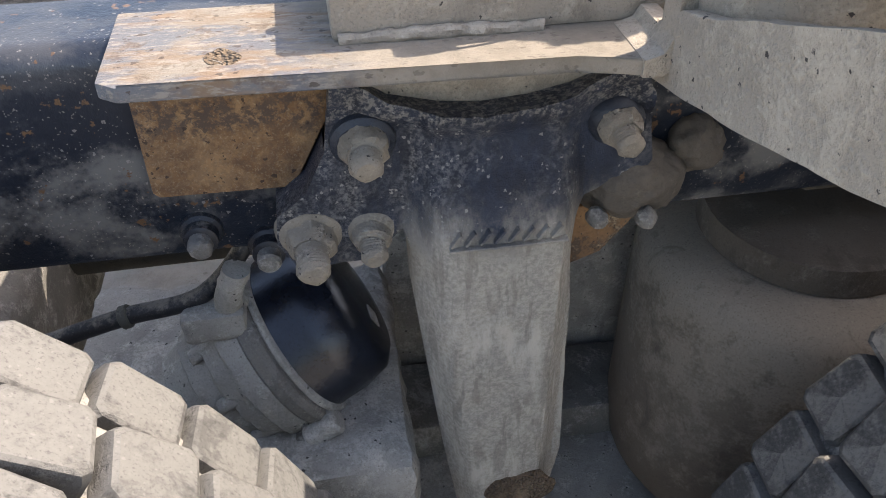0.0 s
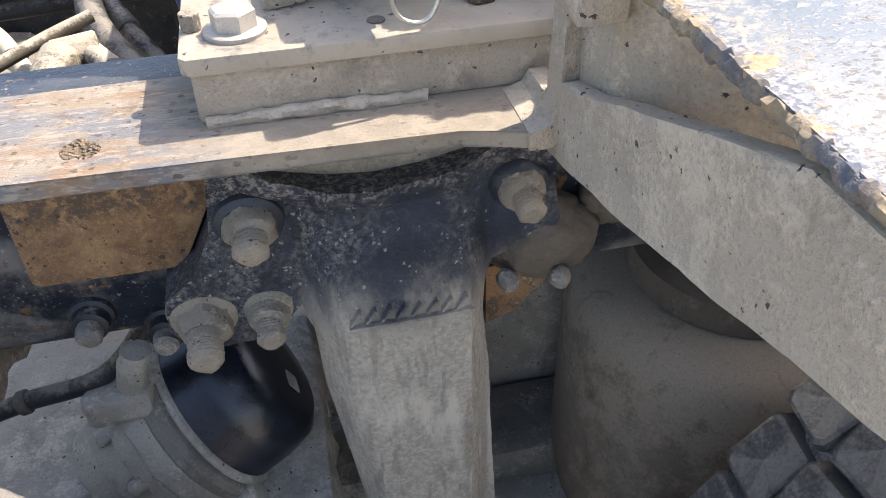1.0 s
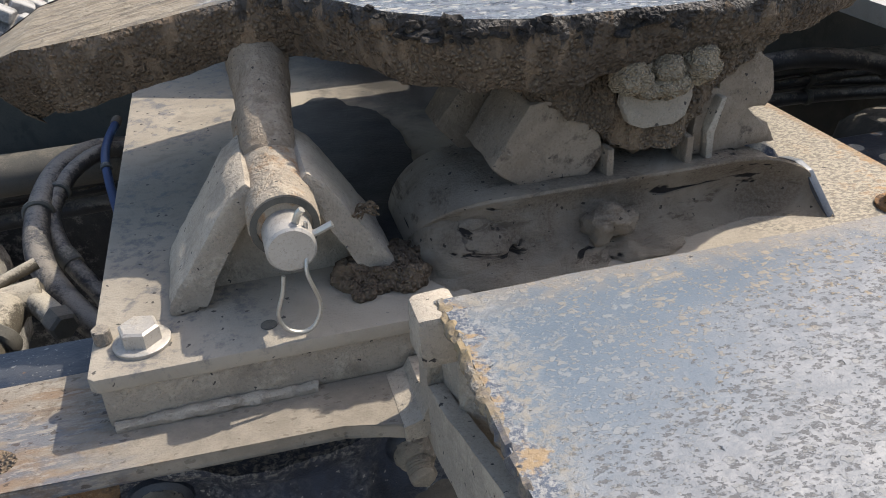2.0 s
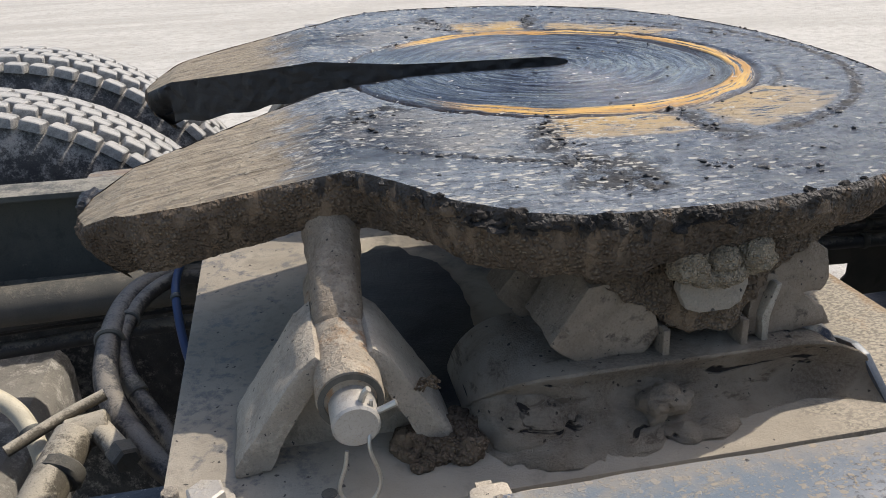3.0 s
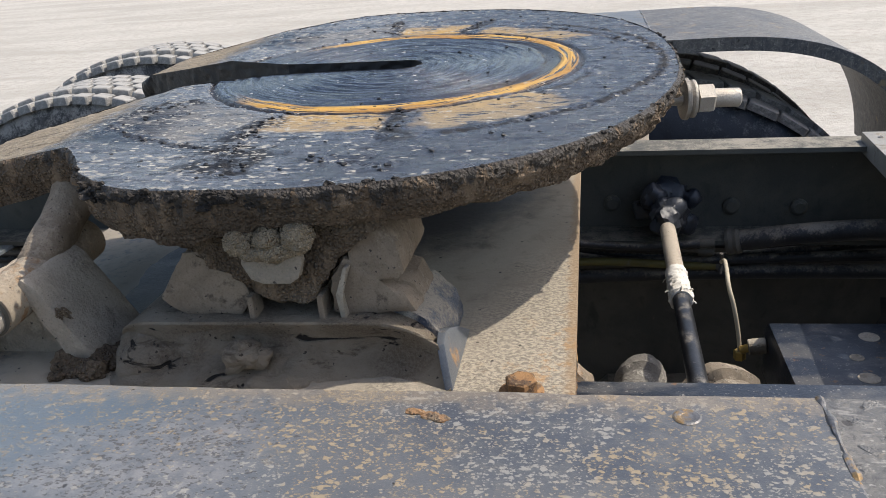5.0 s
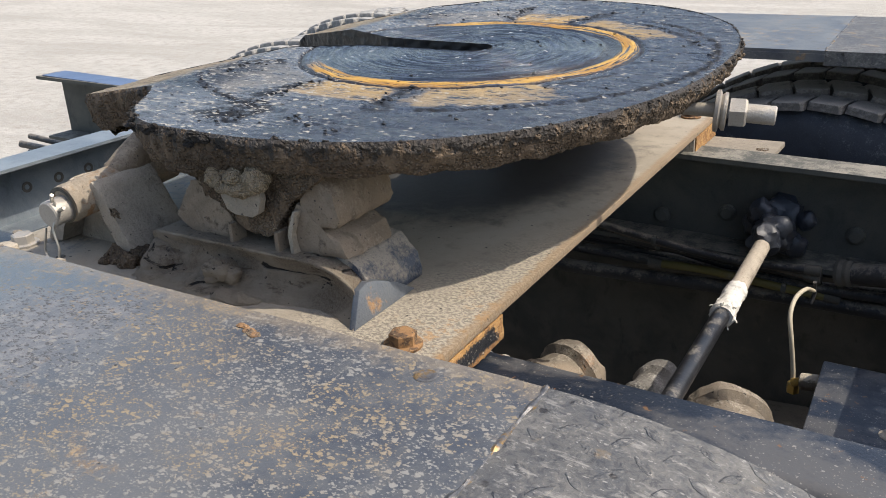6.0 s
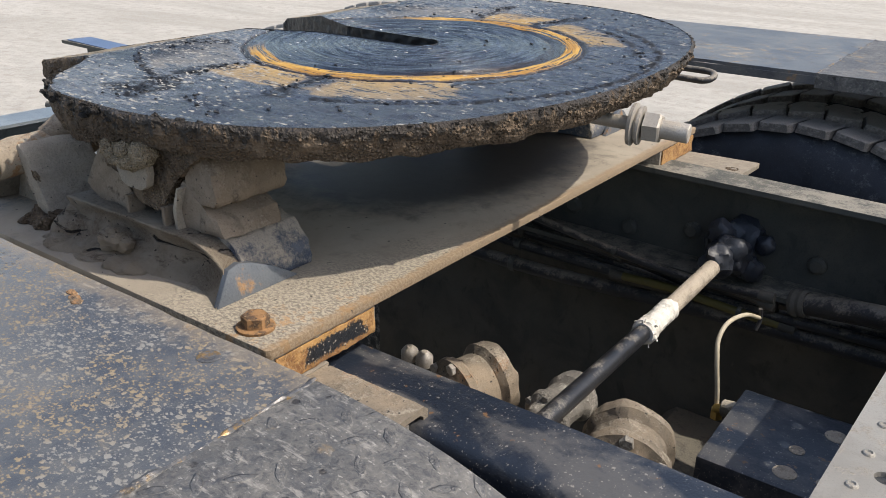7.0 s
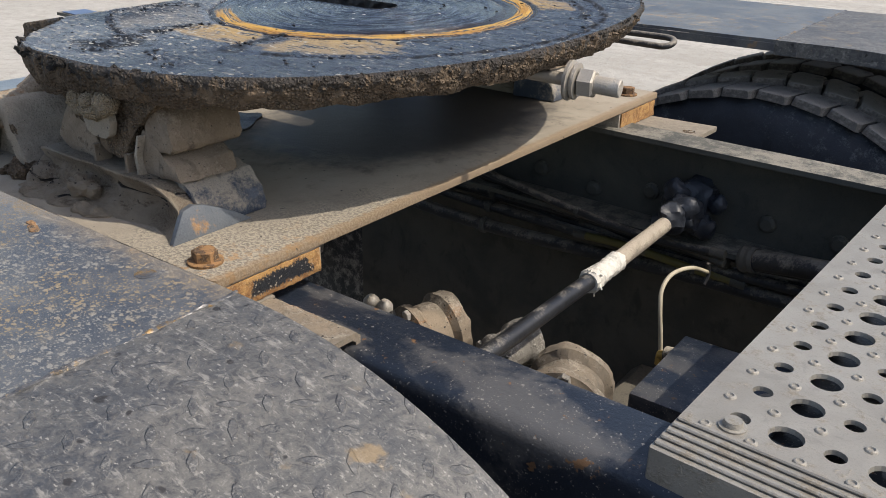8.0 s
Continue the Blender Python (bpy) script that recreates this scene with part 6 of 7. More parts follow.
bm = bmesh.new()
bm.faces.new([bm.verts.new((x, 0, z)) for x, z in dense(shape, 0.006)])
slice_up(bm, 0.0065, "xz")
for v in bm.verts:
    x, z = v.co.x, v.co.z
    left = -0.300 + 0.12 * max(0.0, 0.85 - z)
    swell = soft_step(x, left - 0.006, left + 0.022) * soft_step(-x, 0.186, 0.210)
    lip = min(math.hypot(x - p, z - q) for p, q in shape[:10] + [(-0.295, 1.016), (-0.267, 1.0107), (-0.24, 1.0107), (-0.212, 1.015), (-0.186, 1.024)])
    deep = 0.032 * swell * (1 - 0.75 * soft_step(z, 0.93, 0.995)) + 0.003 * (1 - soft_step(lip, 0.004, 0.014)) - 0.004 * soft_step(z, 0.955, 0.98) * (1 - soft_step(lip, 0.010, 0.022) * 0) * soft_step(lip, 0.012, 0.02)
    deep += 0.0016 * noise.fractal(Vector((x * 40, z * 40, 3)), 0.8, 2.0, 4) + 0.0010 * noise.noise(Vector((x * 160, z * 60, 1)))
    v.co.y = -0.466 - deep
rim_edges = [e for e in bm.edges if e.is_boundary]
back = bmesh.ops.extrude_edge_only(bm, edges=rim_edges)["geom"]
for v in [g for g in back if isinstance(g, bmesh.types.BMVert)]:
    v.co.y = -0.456 if v.co.z > 0.985 else -0.428
casting_bm = bm


def hanger_mat():
    """Black paint above, thick grey dust coat below, with a ragged border."""
    m, nt, b = base_mat("hanger_column", 0.8)
    v = coords(nt)
    sep = nt.nodes.new("ShaderNodeSeparateXYZ")
    nt.links.new(v, sep.inputs[0])
    broad = fuzz(nt, coords(nt, (1, 1, 0.3)), 38, 6, 0.7)
    fine = fuzz(nt, v, 300, 5, 0.75)
    z = calc(nt, 'ADD', sep.outputs[2], calc(nt, 'MULTIPLY', calc(nt, 'SUBTRACT', broad, 0.5), 0.10))
    z = calc(nt, 'ADD', z, calc(nt, 'MULTIPLY', calc(nt, 'SUBTRACT', fine, 0.5), 0.05))
    z = calc(nt, 'ADD', z, step(nt, sep.outputs[0], -0.325, -0.295, 0.055, 0.0))
    coat = step(nt, z, 0.905, 0.955, 1.0, 0.0)
    black = blend(nt, step(nt, broad, 0.35, 0.7), (0.005, 0.008, 0.017), (0.018, 0.028, 0.052))
    haze = step(nt, fuzz(nt, coords(nt, (1, 1, 0.5)), 16, 5, 0.65, 0.6), 0.44, 0.68)
    smear = calc(nt, 'MULTIPLY', step(nt, fine, 0.40, 0.64), calc(nt, 'ADD', calc(nt, 'MULTIPLY', haze, 0.8), 0.02))
    black = blend(nt, smear, black, (0.25, 0.245, 0.235))
    dots = specks(nt, v, 330, calc(nt, 'ADD', calc(nt, 'MULTIPLY', haze, 0.5), 0.03), 0.42, 1.2)
    black = blend(nt, calc(nt, 'MULTIPLY', dots, 0.75), black, (0.30, 0.285, 0.255))
    top = step(nt, calc(nt, 'ADD', sep.outputs[2], calc(nt, 'MULTIPLY', calc(nt, 'SUBTRACT', fine, 0.5), 0.03)), 1.004, 1.012)
    black = blend(nt, calc(nt, 'MULTIPLY', top, step(nt, fine, 0.46, 0.60, 0.0, 0.45)), black, (0.32, 0.295, 0.25))
    grey = blend(nt, step(nt, fine, 0.34, 0.66), (0.27, 0.25, 0.215), (0.43, 0.40, 0.345))
    grey = blend(nt, step(nt, fuzz(nt, coords(nt, (1, 1, 0.16)), 95, 4, 0.6, 0.6), 0.47, 0.38, 0.0, 0.45), grey, (0.17, 0.155, 0.13))
    grey = blend(nt, step(nt, broad, 0.5, 0.68), grey, (0.50, 0.47, 0.405))
    nt.links.new(blend(nt, coat, black, grey), b.inputs["Base Color"])
    nt.links.new(step(nt, coat, 0, 1, 0.45, 0.95), b.inputs["Roughness"])
    relief(nt, b, calc(nt, 'ADD', calc(nt, 'MULTIPLY', broad, 1.2), fine), 0.0022, 0.8)
    return m


M["hanger_column"] = hanger_mat()
part("casting", casting_bm, M["hanger_column"], hanger, "flange and column, black paint above and a thick coat of dust below", True)
part("raised_mark", box(-0.280, -0.205, -0.5025, -0.485, 0.9235, 0.9255, 0.0008), M["hanger_column"], hanger, "raised casting mark")
for i in range(8):
    x = -0.276 + 0.009 * i
    own = box(-0.0008, 0.0008, -0.5020, -0.485, -0.0055, 0.0055)
    bmesh.ops.transform(own, matrix=pose(x, 0, 0.9325, 0, 32, 0), verts=own.verts[:])
    part("raised_stroke", own, M["hanger_column"], hanger)
M["stud_dust"] = worn("stud_dust", (0.27, 0.232, 0.180), (0.20, 0.172, 0.135), (0.42, 0.372, 0.30), 0.5, (0.045, 0.038, 0.032), 0.60, 0.0, 0.92, pits=0.9, relief_m=0.005, size=1.5)
for x, z, r in ((-0.326, 0.9885, 0.0150), (-0.3626, 0.918, 0.0160), (-0.325, 0.918, 0.0125), (-0.170, 0.9865, 0.0135)):
    part("boss", lathe((x, -0.455, z + 0.004), (x, -0.475, z + 0.002), [(0, r * 1.45), (0.010, r * 1.3), (0.013, r * 1.05)], 22), M["black_cast"] if x > -0.2 or z > 0.95 else M["stud_dust"], hanger, smooth=True)
    caked_bolt(hanger, (x, -0.460, z + 0.004), (0, -0.97, -0.10), r * 0.92, 0.042 if z < 0.95 and x < -0.35 else 0.034, x)
part("hollow", lump((-0.222, -0.497, 0.645), (0.030, 0.004, 0.026), 0.003, 3, 3), M["mud"], hanger, "hollow packed with brown mud", True)

bump_block = thing("shock_mount", "brown dusty cast shock mount with two bolts beside the hanger", "mount")
bump_block.location = (0.014, 0, 0)
bm = lump((-0.150, -0.437, 0.930), (0.041, 0.037, 0.030), 0.008, 8, 5, 26)
part("block", bm, M["brown_dust"], bump_block, smooth=True)
for x, z in ((-0.177, 0.915), (-0.140, 0.911)):
    part("bolt_end", lump((x, -0.468, z), (0.008, 0.011, 0.0075), 0.002, x * 90, 3, 90), M["dusty_cast"], bump_block, "rounded bolt end pale with dust", True)
part("ear", lump((-0.095, -0.43, 0.945), (0.022, 0.02, 0.022), 0.004, 2), M["brown_dust"], bump_block, smooth=True)
part("foot_plate", prism([(-0.185, 0.905), (-0.125, 0.905), (-0.16, 0.86), (-0.185, 0.85)], "y", -0.44, -0.43), M["rust_plate"], bump_block)

# ---- air spring ----
spring = thing("air_spring", "round black rubber air spring grey with dust under the frame", "air spring")
spring.location = (0.012, 0.0, -0.045)
c = Vector((0.070, -0.372, 0))
prof = [(0.0, 0.10), (0.01, 0.12), (0.03, 0.135), (0.05, 0.147), (0.10, 0.153), (0.20, 0.153), (0.285, 0.152), (0.308, 0.149), (0.321, 0.142), (0.329, 0.128), (0.333, 0.100)]
part("bellows", lathe((c.x, c.y, 0.515), (c.x, c.y, 0.8), prof, 64), M["bag_rubber"], spring, "bulging rubber bellows", True)
part("seam", lathe((c.x, c.y, 0.782), (c.x, c.y, 0.794), [(0, 0.1480), (0.0012, 0.1512), (0.0026, 0.1460)], 64), M["bag_rubber"], spring, "moulded seam line", True)
part("top_cap", lathe((c.x, c.y, 0.846), (c.x, c.y, 0.884), [(0, 0.094), (0.004, 0.100), (0.03, 0.098), (0.036, 0.05)], 48), M["brown_dust"], spring, "dusty steel cap", True)
# plate added to keep the sun off the cap and bellows
part("shade_plate", box(c.x - 0.04, c.x + 0.22, -0.405, -0.22, 0.915, 0.925, 0.003), M["brown_dust"], spring, "dusty plate added over the cap to shade it", True)
part("piston", lathe((c.x, c.y, 0.40), (c.x, c.y, 0.53), [(0, 0.12), (0.04, 0.125), (0.10, 0.135), (0.125, 0.138)], 48), M["rubber"], spring, "", True)

# ---- brake chamber ----
M["chamber_dust"] = worn("chamber_dust", (0.28, 0.265, 0.235), (0.38, 0.36, 0.32), (0.54, 0.51, 0.45), 0.62, (0.10, 0.08, 0.06), 0.68, 0.0, 0.9, relief_m=0.003, pits=0.3)
chamber = thing("brake_chamber", "glossy black brake chamber on a dusty cast bracket", "brake chamber")
a = Vector((-0.4475, -0.381, 0.717))
b = a + Vector((0.874, 0.0998, 0.475)) * 0.2
part("can", lathe(a, b, [(0.055, 0.076), (0.062, 0.077), (0.07, 0.0735), (0.095, 0.0725), (0.118, 0.067), (0.128, 0.055), (0.132, 0.030), (0.133, 0.008)], 40), M["black_gloss"], chamber, "glossy black can", True)
part("clamp_ring", lathe(a, b, [(0.044, 0.075), (0.046, 0.082), (0.055, 0.084), (0.061, 0.081), (0.063, 0.075)], 40), M["dusty_cast"], chamber, "", True)
housing = lathe(a, b, [(-0.055, 0.030), (-0.045, 0.046), (-0.020, 0.053), (-0.016, 0.062), (0.004, 0.064), (0.008, 0.071), (0.022, 0.074), (0.026, 0.079), (0.044, 0.080), (0.046, 0.074)], 40)
part("housing", roughen(slice_up(housing, 0.012), 0.0022, 60), M["chamber_dust"], chamber, "dusty cast housing", True)
axis = (b - a).normalized()
side = axis.cross(Vector((0, 0, 1))).normalized()
rise = side.cross(axis).normalized()
for k in range(7):
    w = radians(-60 + 42 * k)
    out = side * math.cos(w) + rise * math.sin(w)
    p = a + axis * 0.012 + out * 0.066
    part("housing_rib", roughen(rod(p - axis * 0.016, p + axis * 0.016, 0.0065, 12), 0.0012, 90, k), M["chamber_dust"], chamber, "", True)
for k, w in enumerate((-28, 78, 170)):
    out = side * math.cos(radians(w)) + rise * math.sin(radians(w))
    p = a + axis * 0.050 + out * 0.086
    part("clamp_lug", roughen(slice_up(lathe(p - axis * 0.016, p + axis * 0.016, [(0, 0.010), (0.003, 0.013), (0.029, 0.013), (0.032, 0.010)], 14), 0.008), 0.0014, 80, k), M["chamber_dust"], chamber, "", True)
    part("clamp_bolt", hexagon(p - axis * 0.016, -axis, 0.0075, 0.008), M["dusty_cast"], chamber)
pale = lathe(a, b, [(0.0625, 0.0775), (0.064, 0.0790), (0.067, 0.0785), (0.069, 0.0755)], 44)
part("dust_ring", roughen(pale, 0.0006, 120), M["chamber_dust"], chamber, "pale line of dust round the can", True)
tip = a + axis * 0.1325
lab = box(-0.009, 0.009, -0.007, 0.007, 0, 0.0012, 0.0003)
bmesh.ops.transform(lab, matrix=Matrix.Translation(tip + (side * 0.02 - rise * 0.012)) @ axis.to_track_quat('Z', 'Y').to_matrix().to_4x4(), verts=lab.verts[:])
part("label_plate", lab, M["dusty_cast"], chamber, "small pale worn label")
part("breather", roughen(tube([(-0.44, -0.40, 0.800), (-0.435, -0.415, 0.835), (-0.425, -0.42, 0.865)], 0.011, 12), 0.002, 60), M["chamber_dust"], chamber, "", True)
part("bracket_arm", roughen(slice_up(box(-0.475, -0.425, -0.425, -0.40, 0.795, 0.822, 0.006), 0.012), 0.003, 50), M["chamber_dust"], chamber, "", True)

# ---- axle, beams and driveline below ----
axle = thing("drive_axle", "dusty cast drive axle housing below the frame", "axle")
bm = box(-0.92, -0.68, -0.62, 0.62, 0.47, 0.71, 0.05, 3)
part("housing", roughen(slice_up(bm, 0.06), 0.01, 12), M["dusty_cast"], axle, smooth=True)
part("spring_seat", roughen(slice_up(box(-0.60, -0.30, -0.50, -0.22, 0.62, 0.70, 0.02), 0.04), 0.008, 20), M["chamber_dust"], axle, "", True)
axle2 = thing("drive_axle", "dusty cast drive axle housing below the frame", "axle")
bm = box(0.28, 0.52, -0.62, 0.62, 0.40, 0.56, 0.05, 3)
# darker than the other axle, so the shade is in its colour
part("housing", roughen(slice_up(bm, 0.06), 0.01, 12), M["inner_dark"], axle2, smooth=True)
beam = thing("trailing_beam", "dusty steel suspension beam running along under the rail", "beam")
bm = box(-0.75, 0.55, -0.34, -0.24, 0.44, 0.55, 0.012)
part("beam", roughen(slice_up(bm, 0.04), 0.004, 20), M["dusty_cast"], beam, "", True)
bm = box(-0.42, -0.02, -0.52, -0.22, 0.40, 0.50, 0.02)
part("seat", roughen(slice_up(bm, 0.04), 0.006, 20), M["chamber_dust"], beam, "", True)
# added backdrop that closes the view and blocks light from the far side
wallb = thing("backing_plate", "tall dusty plate added as a backdrop between rail and beam", "gusset")
part("plate", roughen(slice_up(box(-0.30, 0.30, -0.235, -0.215, 0.45, 0.885, 0.006), 0.05), 0.003, 20), M["chamber_dust"], wallb, "", True)
# shaft and gearbox added as dark filling that hides the sunlit ground
prop = thing("propeller_shaft", "dark propeller shaft added between the rails to hide the sunlit ground", "shaft")
part("shaft", rod((-0.70, 0, 0.62), (2.4, 0, 0.66), 0.06, 24), M["inner_dark"], prop, "", True)
belly = thing("gearbox", "dark gearbox added low between the frame rails to hide the sunlit ground", "gearbox")
part("case", roughen(slice_up(box(0.75, 2.2, -0.26, 0.26, 0.35, 0.86, 0.06, 3), 0.08), 0.012, 9), M["inner_dark"], belly, "", True)
guard = thing("splash_guard", "black rubber splash guard hung inside the far wheels", "splash guard")
slot = [(0.902, 0.22), (0.894, 0.625), (0.880, 0.655), (0.866, 0.668), (0.868, 0.690), (0.878, 0.700), (0.879, 0.726), (0.797, 0.729), (0.802, 0.690), (0.794, 0.672), (0.804, 0.640), (0.806, 0.22)]
part("sheet", prism([(-0.45, 0.22), (-0.45, 0.90), (1.6, 0.90), (1.6, 0.22)] + slot, "y", 0.50, 0.506), M["inner_dark"], guard, "sheet with a ragged slot that lets daylight in")
for x in (-0.3, 0.1, 0.62, 1.1):
    part("hanger_strap", box(x, x + 0.035, 0.488, 0.4995, 0.80, 0.895, 0.002), M["rail_inside"], guard, "dark steel strap")
    part("strap_bolt", hexagon((x + 0.017, 0.488, 0.86), (0, -1, 0), 0.009, 0.007), M["rail_inside"], guard)
tank = thing("air_tank", "dark dusty air tank beside the far rail", "tank")
part("shell", lathe((1.32, 0.62, 0.66), (2.2, 0.62, 0.66), [(0, 0.05), (0.02, 0.12), (0.05, 0.15), (0.8, 0.15), (0.85, 0.12), (0.87, 0.05)], 32), M["inner_dark"], tank, "", True)

# pale castings seen past the near rail
caster = thing("brake_gear", "pale dusty brake castings and bolts low between the rails", "brake gear")
for i, (p, d, r) in enumerate((((0.200, -0.150, 0.862), (0.35, 1, 0.10), 0.050), ((0.325, -0.125, 0.866), (0.1, 1, 0.05), 0.032), ((0.450, -0.150, 0.850), (-0.30, 1, 0.05), 0.055))):
    p, d = Vector(p), Vector(d).normalized()
    prof = [(0, r * 0.35), (0.006, r * 0.62), (0.020, r * 0.72), (0.026, r * 0.98), (0.036, r * 1.0), (0.040, r * 0.86), (0.070, r * 0.84), (0.078, r * 1.02), (0.095, r * 1.0), (0.100, r * 0.7)]
    bm = lathe(p, p + d, prof, 36)
    part("casting", roughen(slice_up(bm, 0.012), 0.0035, 30, i + 2), M["tongue"] if i != 1 else M["dusty_cast"], caster, "dusty ribbed casting", True)
    u, w = ring_frame(d)
    for k in range(6):
        q = p + d * 0.026 + (u * math.cos(k * 1.047 + 0.3) + w * math.sin(k * 1.047 + 0.3)) * r * 0.86
        part("flange_bolt", hexagon(q, -d, r * 0.16, r * 0.16), M["bare_steel"] if i == 0 else M["dusty_cast"], caster)
for x in (0.115, 0.14):
    part("bolt_head", lathe((x, -0.10, 0.875), (x + 0.004, -0.105, 0.90), [(0, 0.012), (0.012, 0.012), (0.018, 0.008), (0.022, 0.004)], 14), M["bare_steel"], caster, "", True)

# ---- cross rod with its wrap ----
crossrod = thing("cross_rod", "black rod wrapped with white tape, running across between the rails", "rod")
part("bar", rod((0.384, -0.33, 0.947), (0.389, 0.05, 0.950), 0.0112, 22), M["rod_paint"], crossrod, "scuffed black painted bar", True)
bm = lathe((0.389, 0.030, 0.9487), (0.390, 0.118, 0.951), [(0, 0.0145), (0.004, 0.0165), (0.02, 0.0148), (0.05, 0.0142), (0.084, 0.0145), (0.088, 0.013)], 26)
part("tape_wrap", roughen(slice_up(bm, 0.003, "y"), 0.0024, 210, 2, 5), M["white_wrap"], crossrod, "frayed white tape", True)
random.seed(8)
for i in range(9):
    y = random.uniform(0.03, 0.06) if i < 6 else random.uniform(0.09, 0.118)
    w = random.uniform(0, 6.28)
    p = Vector((0.3892 + 0.0148 * math.cos(w), y, 0.9495 + 0.0148 * math.sin(w)))
    o = Vector((math.cos(w), random.uniform(-0.9, 0.4), math.sin(w))).normalized()
    part("tape_fray", tube([p - o * 0.003, p + o * 0.003, p + o * 0.006 + Vector((0, 0, -0.002))], random.uniform(0.0006, 0.0013), 6, 4), M["white_wrap"], crossrod, "", True)
part("sleeve", rod((0.390, 0.11, 0.951), (0.392, 0.275, 0.957), 0.0122, 22), M["dusty_steel"], crossrod, "pale dusty sleeve", True)
bm = bmesh.new()
for i, (p, r) in enumerate((((0.392, 0.295, 0.96), 0.024), ((0.40, 0.33, 0.965), 0.030), ((0.375, 0.35, 0.985), 0.022), ((0.425, 0.35, 0.94), 0.022), ((0.36, 0.375, 0.955), 0.018), ((0.44, 0.37, 0.975), 0.016), ((0.40, 0.385, 0.965), 0.035))):
    lump(p, (r, r * 0.8, r), r * 0.35, i, 3, 40, bm)
part("end_joint", bm, M["black_cast"], crossrod, "dark greasy joint at the rail", True)

# ---- small pipe, fitting and perforated box ----
pipe = thing("brake_pipe", "thin beige pipe with a brass fitting bent over between the rails", "pipe")
part("pipe", tube([(0.479, 0.096, 0.835), (0.475, 0.096, 0.868), (0.468, 0.099, 0.906), (0.462, 0.112, 0.931), (0.463, 0.143, 0.943), (0.469, 0.20, 0.933), (0.474, 0.262, 0.905)], 0.0031, 10, 8), M["beige_hose"], pipe, "", True)
part("fitting", hexagon((0.479, 0.098, 0.824), (0, 0, 1), 0.0085, 0.014), M["brass"], pipe, "brass fitting")
part("clip", tube([(0.474, 0.26, 0.92), (0.475, 0.265, 0.90), (0.472, 0.26, 0.885)], 0.003, 8), M["hose"], pipe, "", True)
pbox = thing("step_box", "dark blue steel box bracket with round holes between the rails", "bracket")
bm = prism([(-0.090, 0.80), (-0.090, 0.888), (0.085, 0.888), (0.105, 0.868), (0.105, 0.80)], "x", 0.512, 1.05, 0.004)
part("body", bm, M["rail_paint"], pbox, "", True)
for i, (x, y) in enumerate(((0.60, -0.06), (0.64, -0.055), (0.60, -0.01), (0.65, 0.0), (0.69, -0.05), (0.70, 0.01), (0.75, -0.04), (0.76, 0.02), (0.81, -0.03), (0.63, 0.045), (0.72, 0.055))):
    r = 0.009 + 0.004 * (i % 3 == 0)
    part("hole", lathe((x, y, 0.8882), (x, y, 0.8894), [(0, r), (0.0006, r * 0.96)], 18), M["dusty_steel"], pbox, "round hole plugged with pale dust")
valve = thing("drain_valve", "small dusty steel valve beside the perforated box", "valve")
part("body", rod((0.488, 0.088, 0.848), (0.512, 0.086, 0.852), 0.0115, 20), M["fitting"], valve, "", True)
part("nipple", rod((0.478, 0.09, 0.842), (0.490, 0.088, 0.848), 0.006, 14), M["brass"], valve, "", True)

# ---- hoses along the far rail and at the rear ----


def hose_run(h, pts, r, material):
    """A hose with a ribbed sleeve at each end and a clip on the way."""
    part("hose", tube(pts, r, 14, 8), material, h, "", True)
    for p, q in ((pts[0], pts[1]), (pts[-1], pts[-2])):
        p, q = Vector(p), Vector(q)
        d = (q - p).normalized()
        part("end_sleeve", lathe(p - d * 0.004, p + d, [(0, r * 1.25), (0.006, r * 1.35), (0.012, r * 1.2), (0.018, r * 1.3), (0.024, r * 1.15)], 16), M["inner_dark"], h, "dark crimped sleeve", True)
    k = len(pts) // 2
    p, d = Vector(pts[k]), (Vector(pts[k + 1]) - Vector(pts[k - 1])).normalized() if k + 1 < len(pts) else Vector((1, 0, 0))
    part("clip", rod(p - d * 0.004, p + d * 0.004, r * 1.3, 16), M["rail_inside"], h, "dark strap clip", True)



random.seed(3)
for i in range(6):
    z0 = 0.835 + 0.013 * i
    y0 = 0.368 + 0.014 * (i % 3)
    pts = [(-1.6 + 0.4 * k, y0 + random.uniform(-0.012, 0.012), z0 - 0.02 * (k > 6) + random.uniform(-0.014, 0.014)) for k in range(11)]
    h = thing("air_hose", "black dusty air hose strapped along the rail", "hose", "hoses along the rail")
    part("hose", tube(pts, 0.0085 if i else 0.013, 10, 8), M["hose"], h, "", True)
    for k in (2, 4, 6):
        c = Vector(pts[k])
        part("clip", rod(c - Vector((0.006, 0, 0)), c + Vector((0.006, 0, 0)), 0.0115 if i else 0.016, 14), M["rail_inside"], h, "dark strap clip", True)
h = thing("air_hose", "yellow dusty hose strapped among the black ones", "hose", "hoses along the rail")
hose_run(h, [(0.20, 0.362, 0.862), (0.30, 0.355, 0.868), (0.42, 0.360, 0.858), (0.5, 0.372, 0.85)], 0.007, M["yellow_hose"])
random.seed(17)
for i in range(5):
    h = thing("air_hose", "thin brown-dusty hose drooping under the far rail", "hose", "hoses along the rail")
    lift = 0.008 * i
    pts = [(-0.05 + 0.13 * k, 0.385 - 0.012 * i + random.uniform(-0.008, 0.008), 0.925 + lift - 0.030 * k + 0.004 * k * k + random.uniform(-0.006, 0.006)) for k in range(5)]
    hose_run(h, pts, 0.0055 + 0.0012 * (i % 3), M["brown_dust"] if i % 2 else M["hose"])
h = thing("air_hose", "thick black hose sagging in a long arc", "hose")
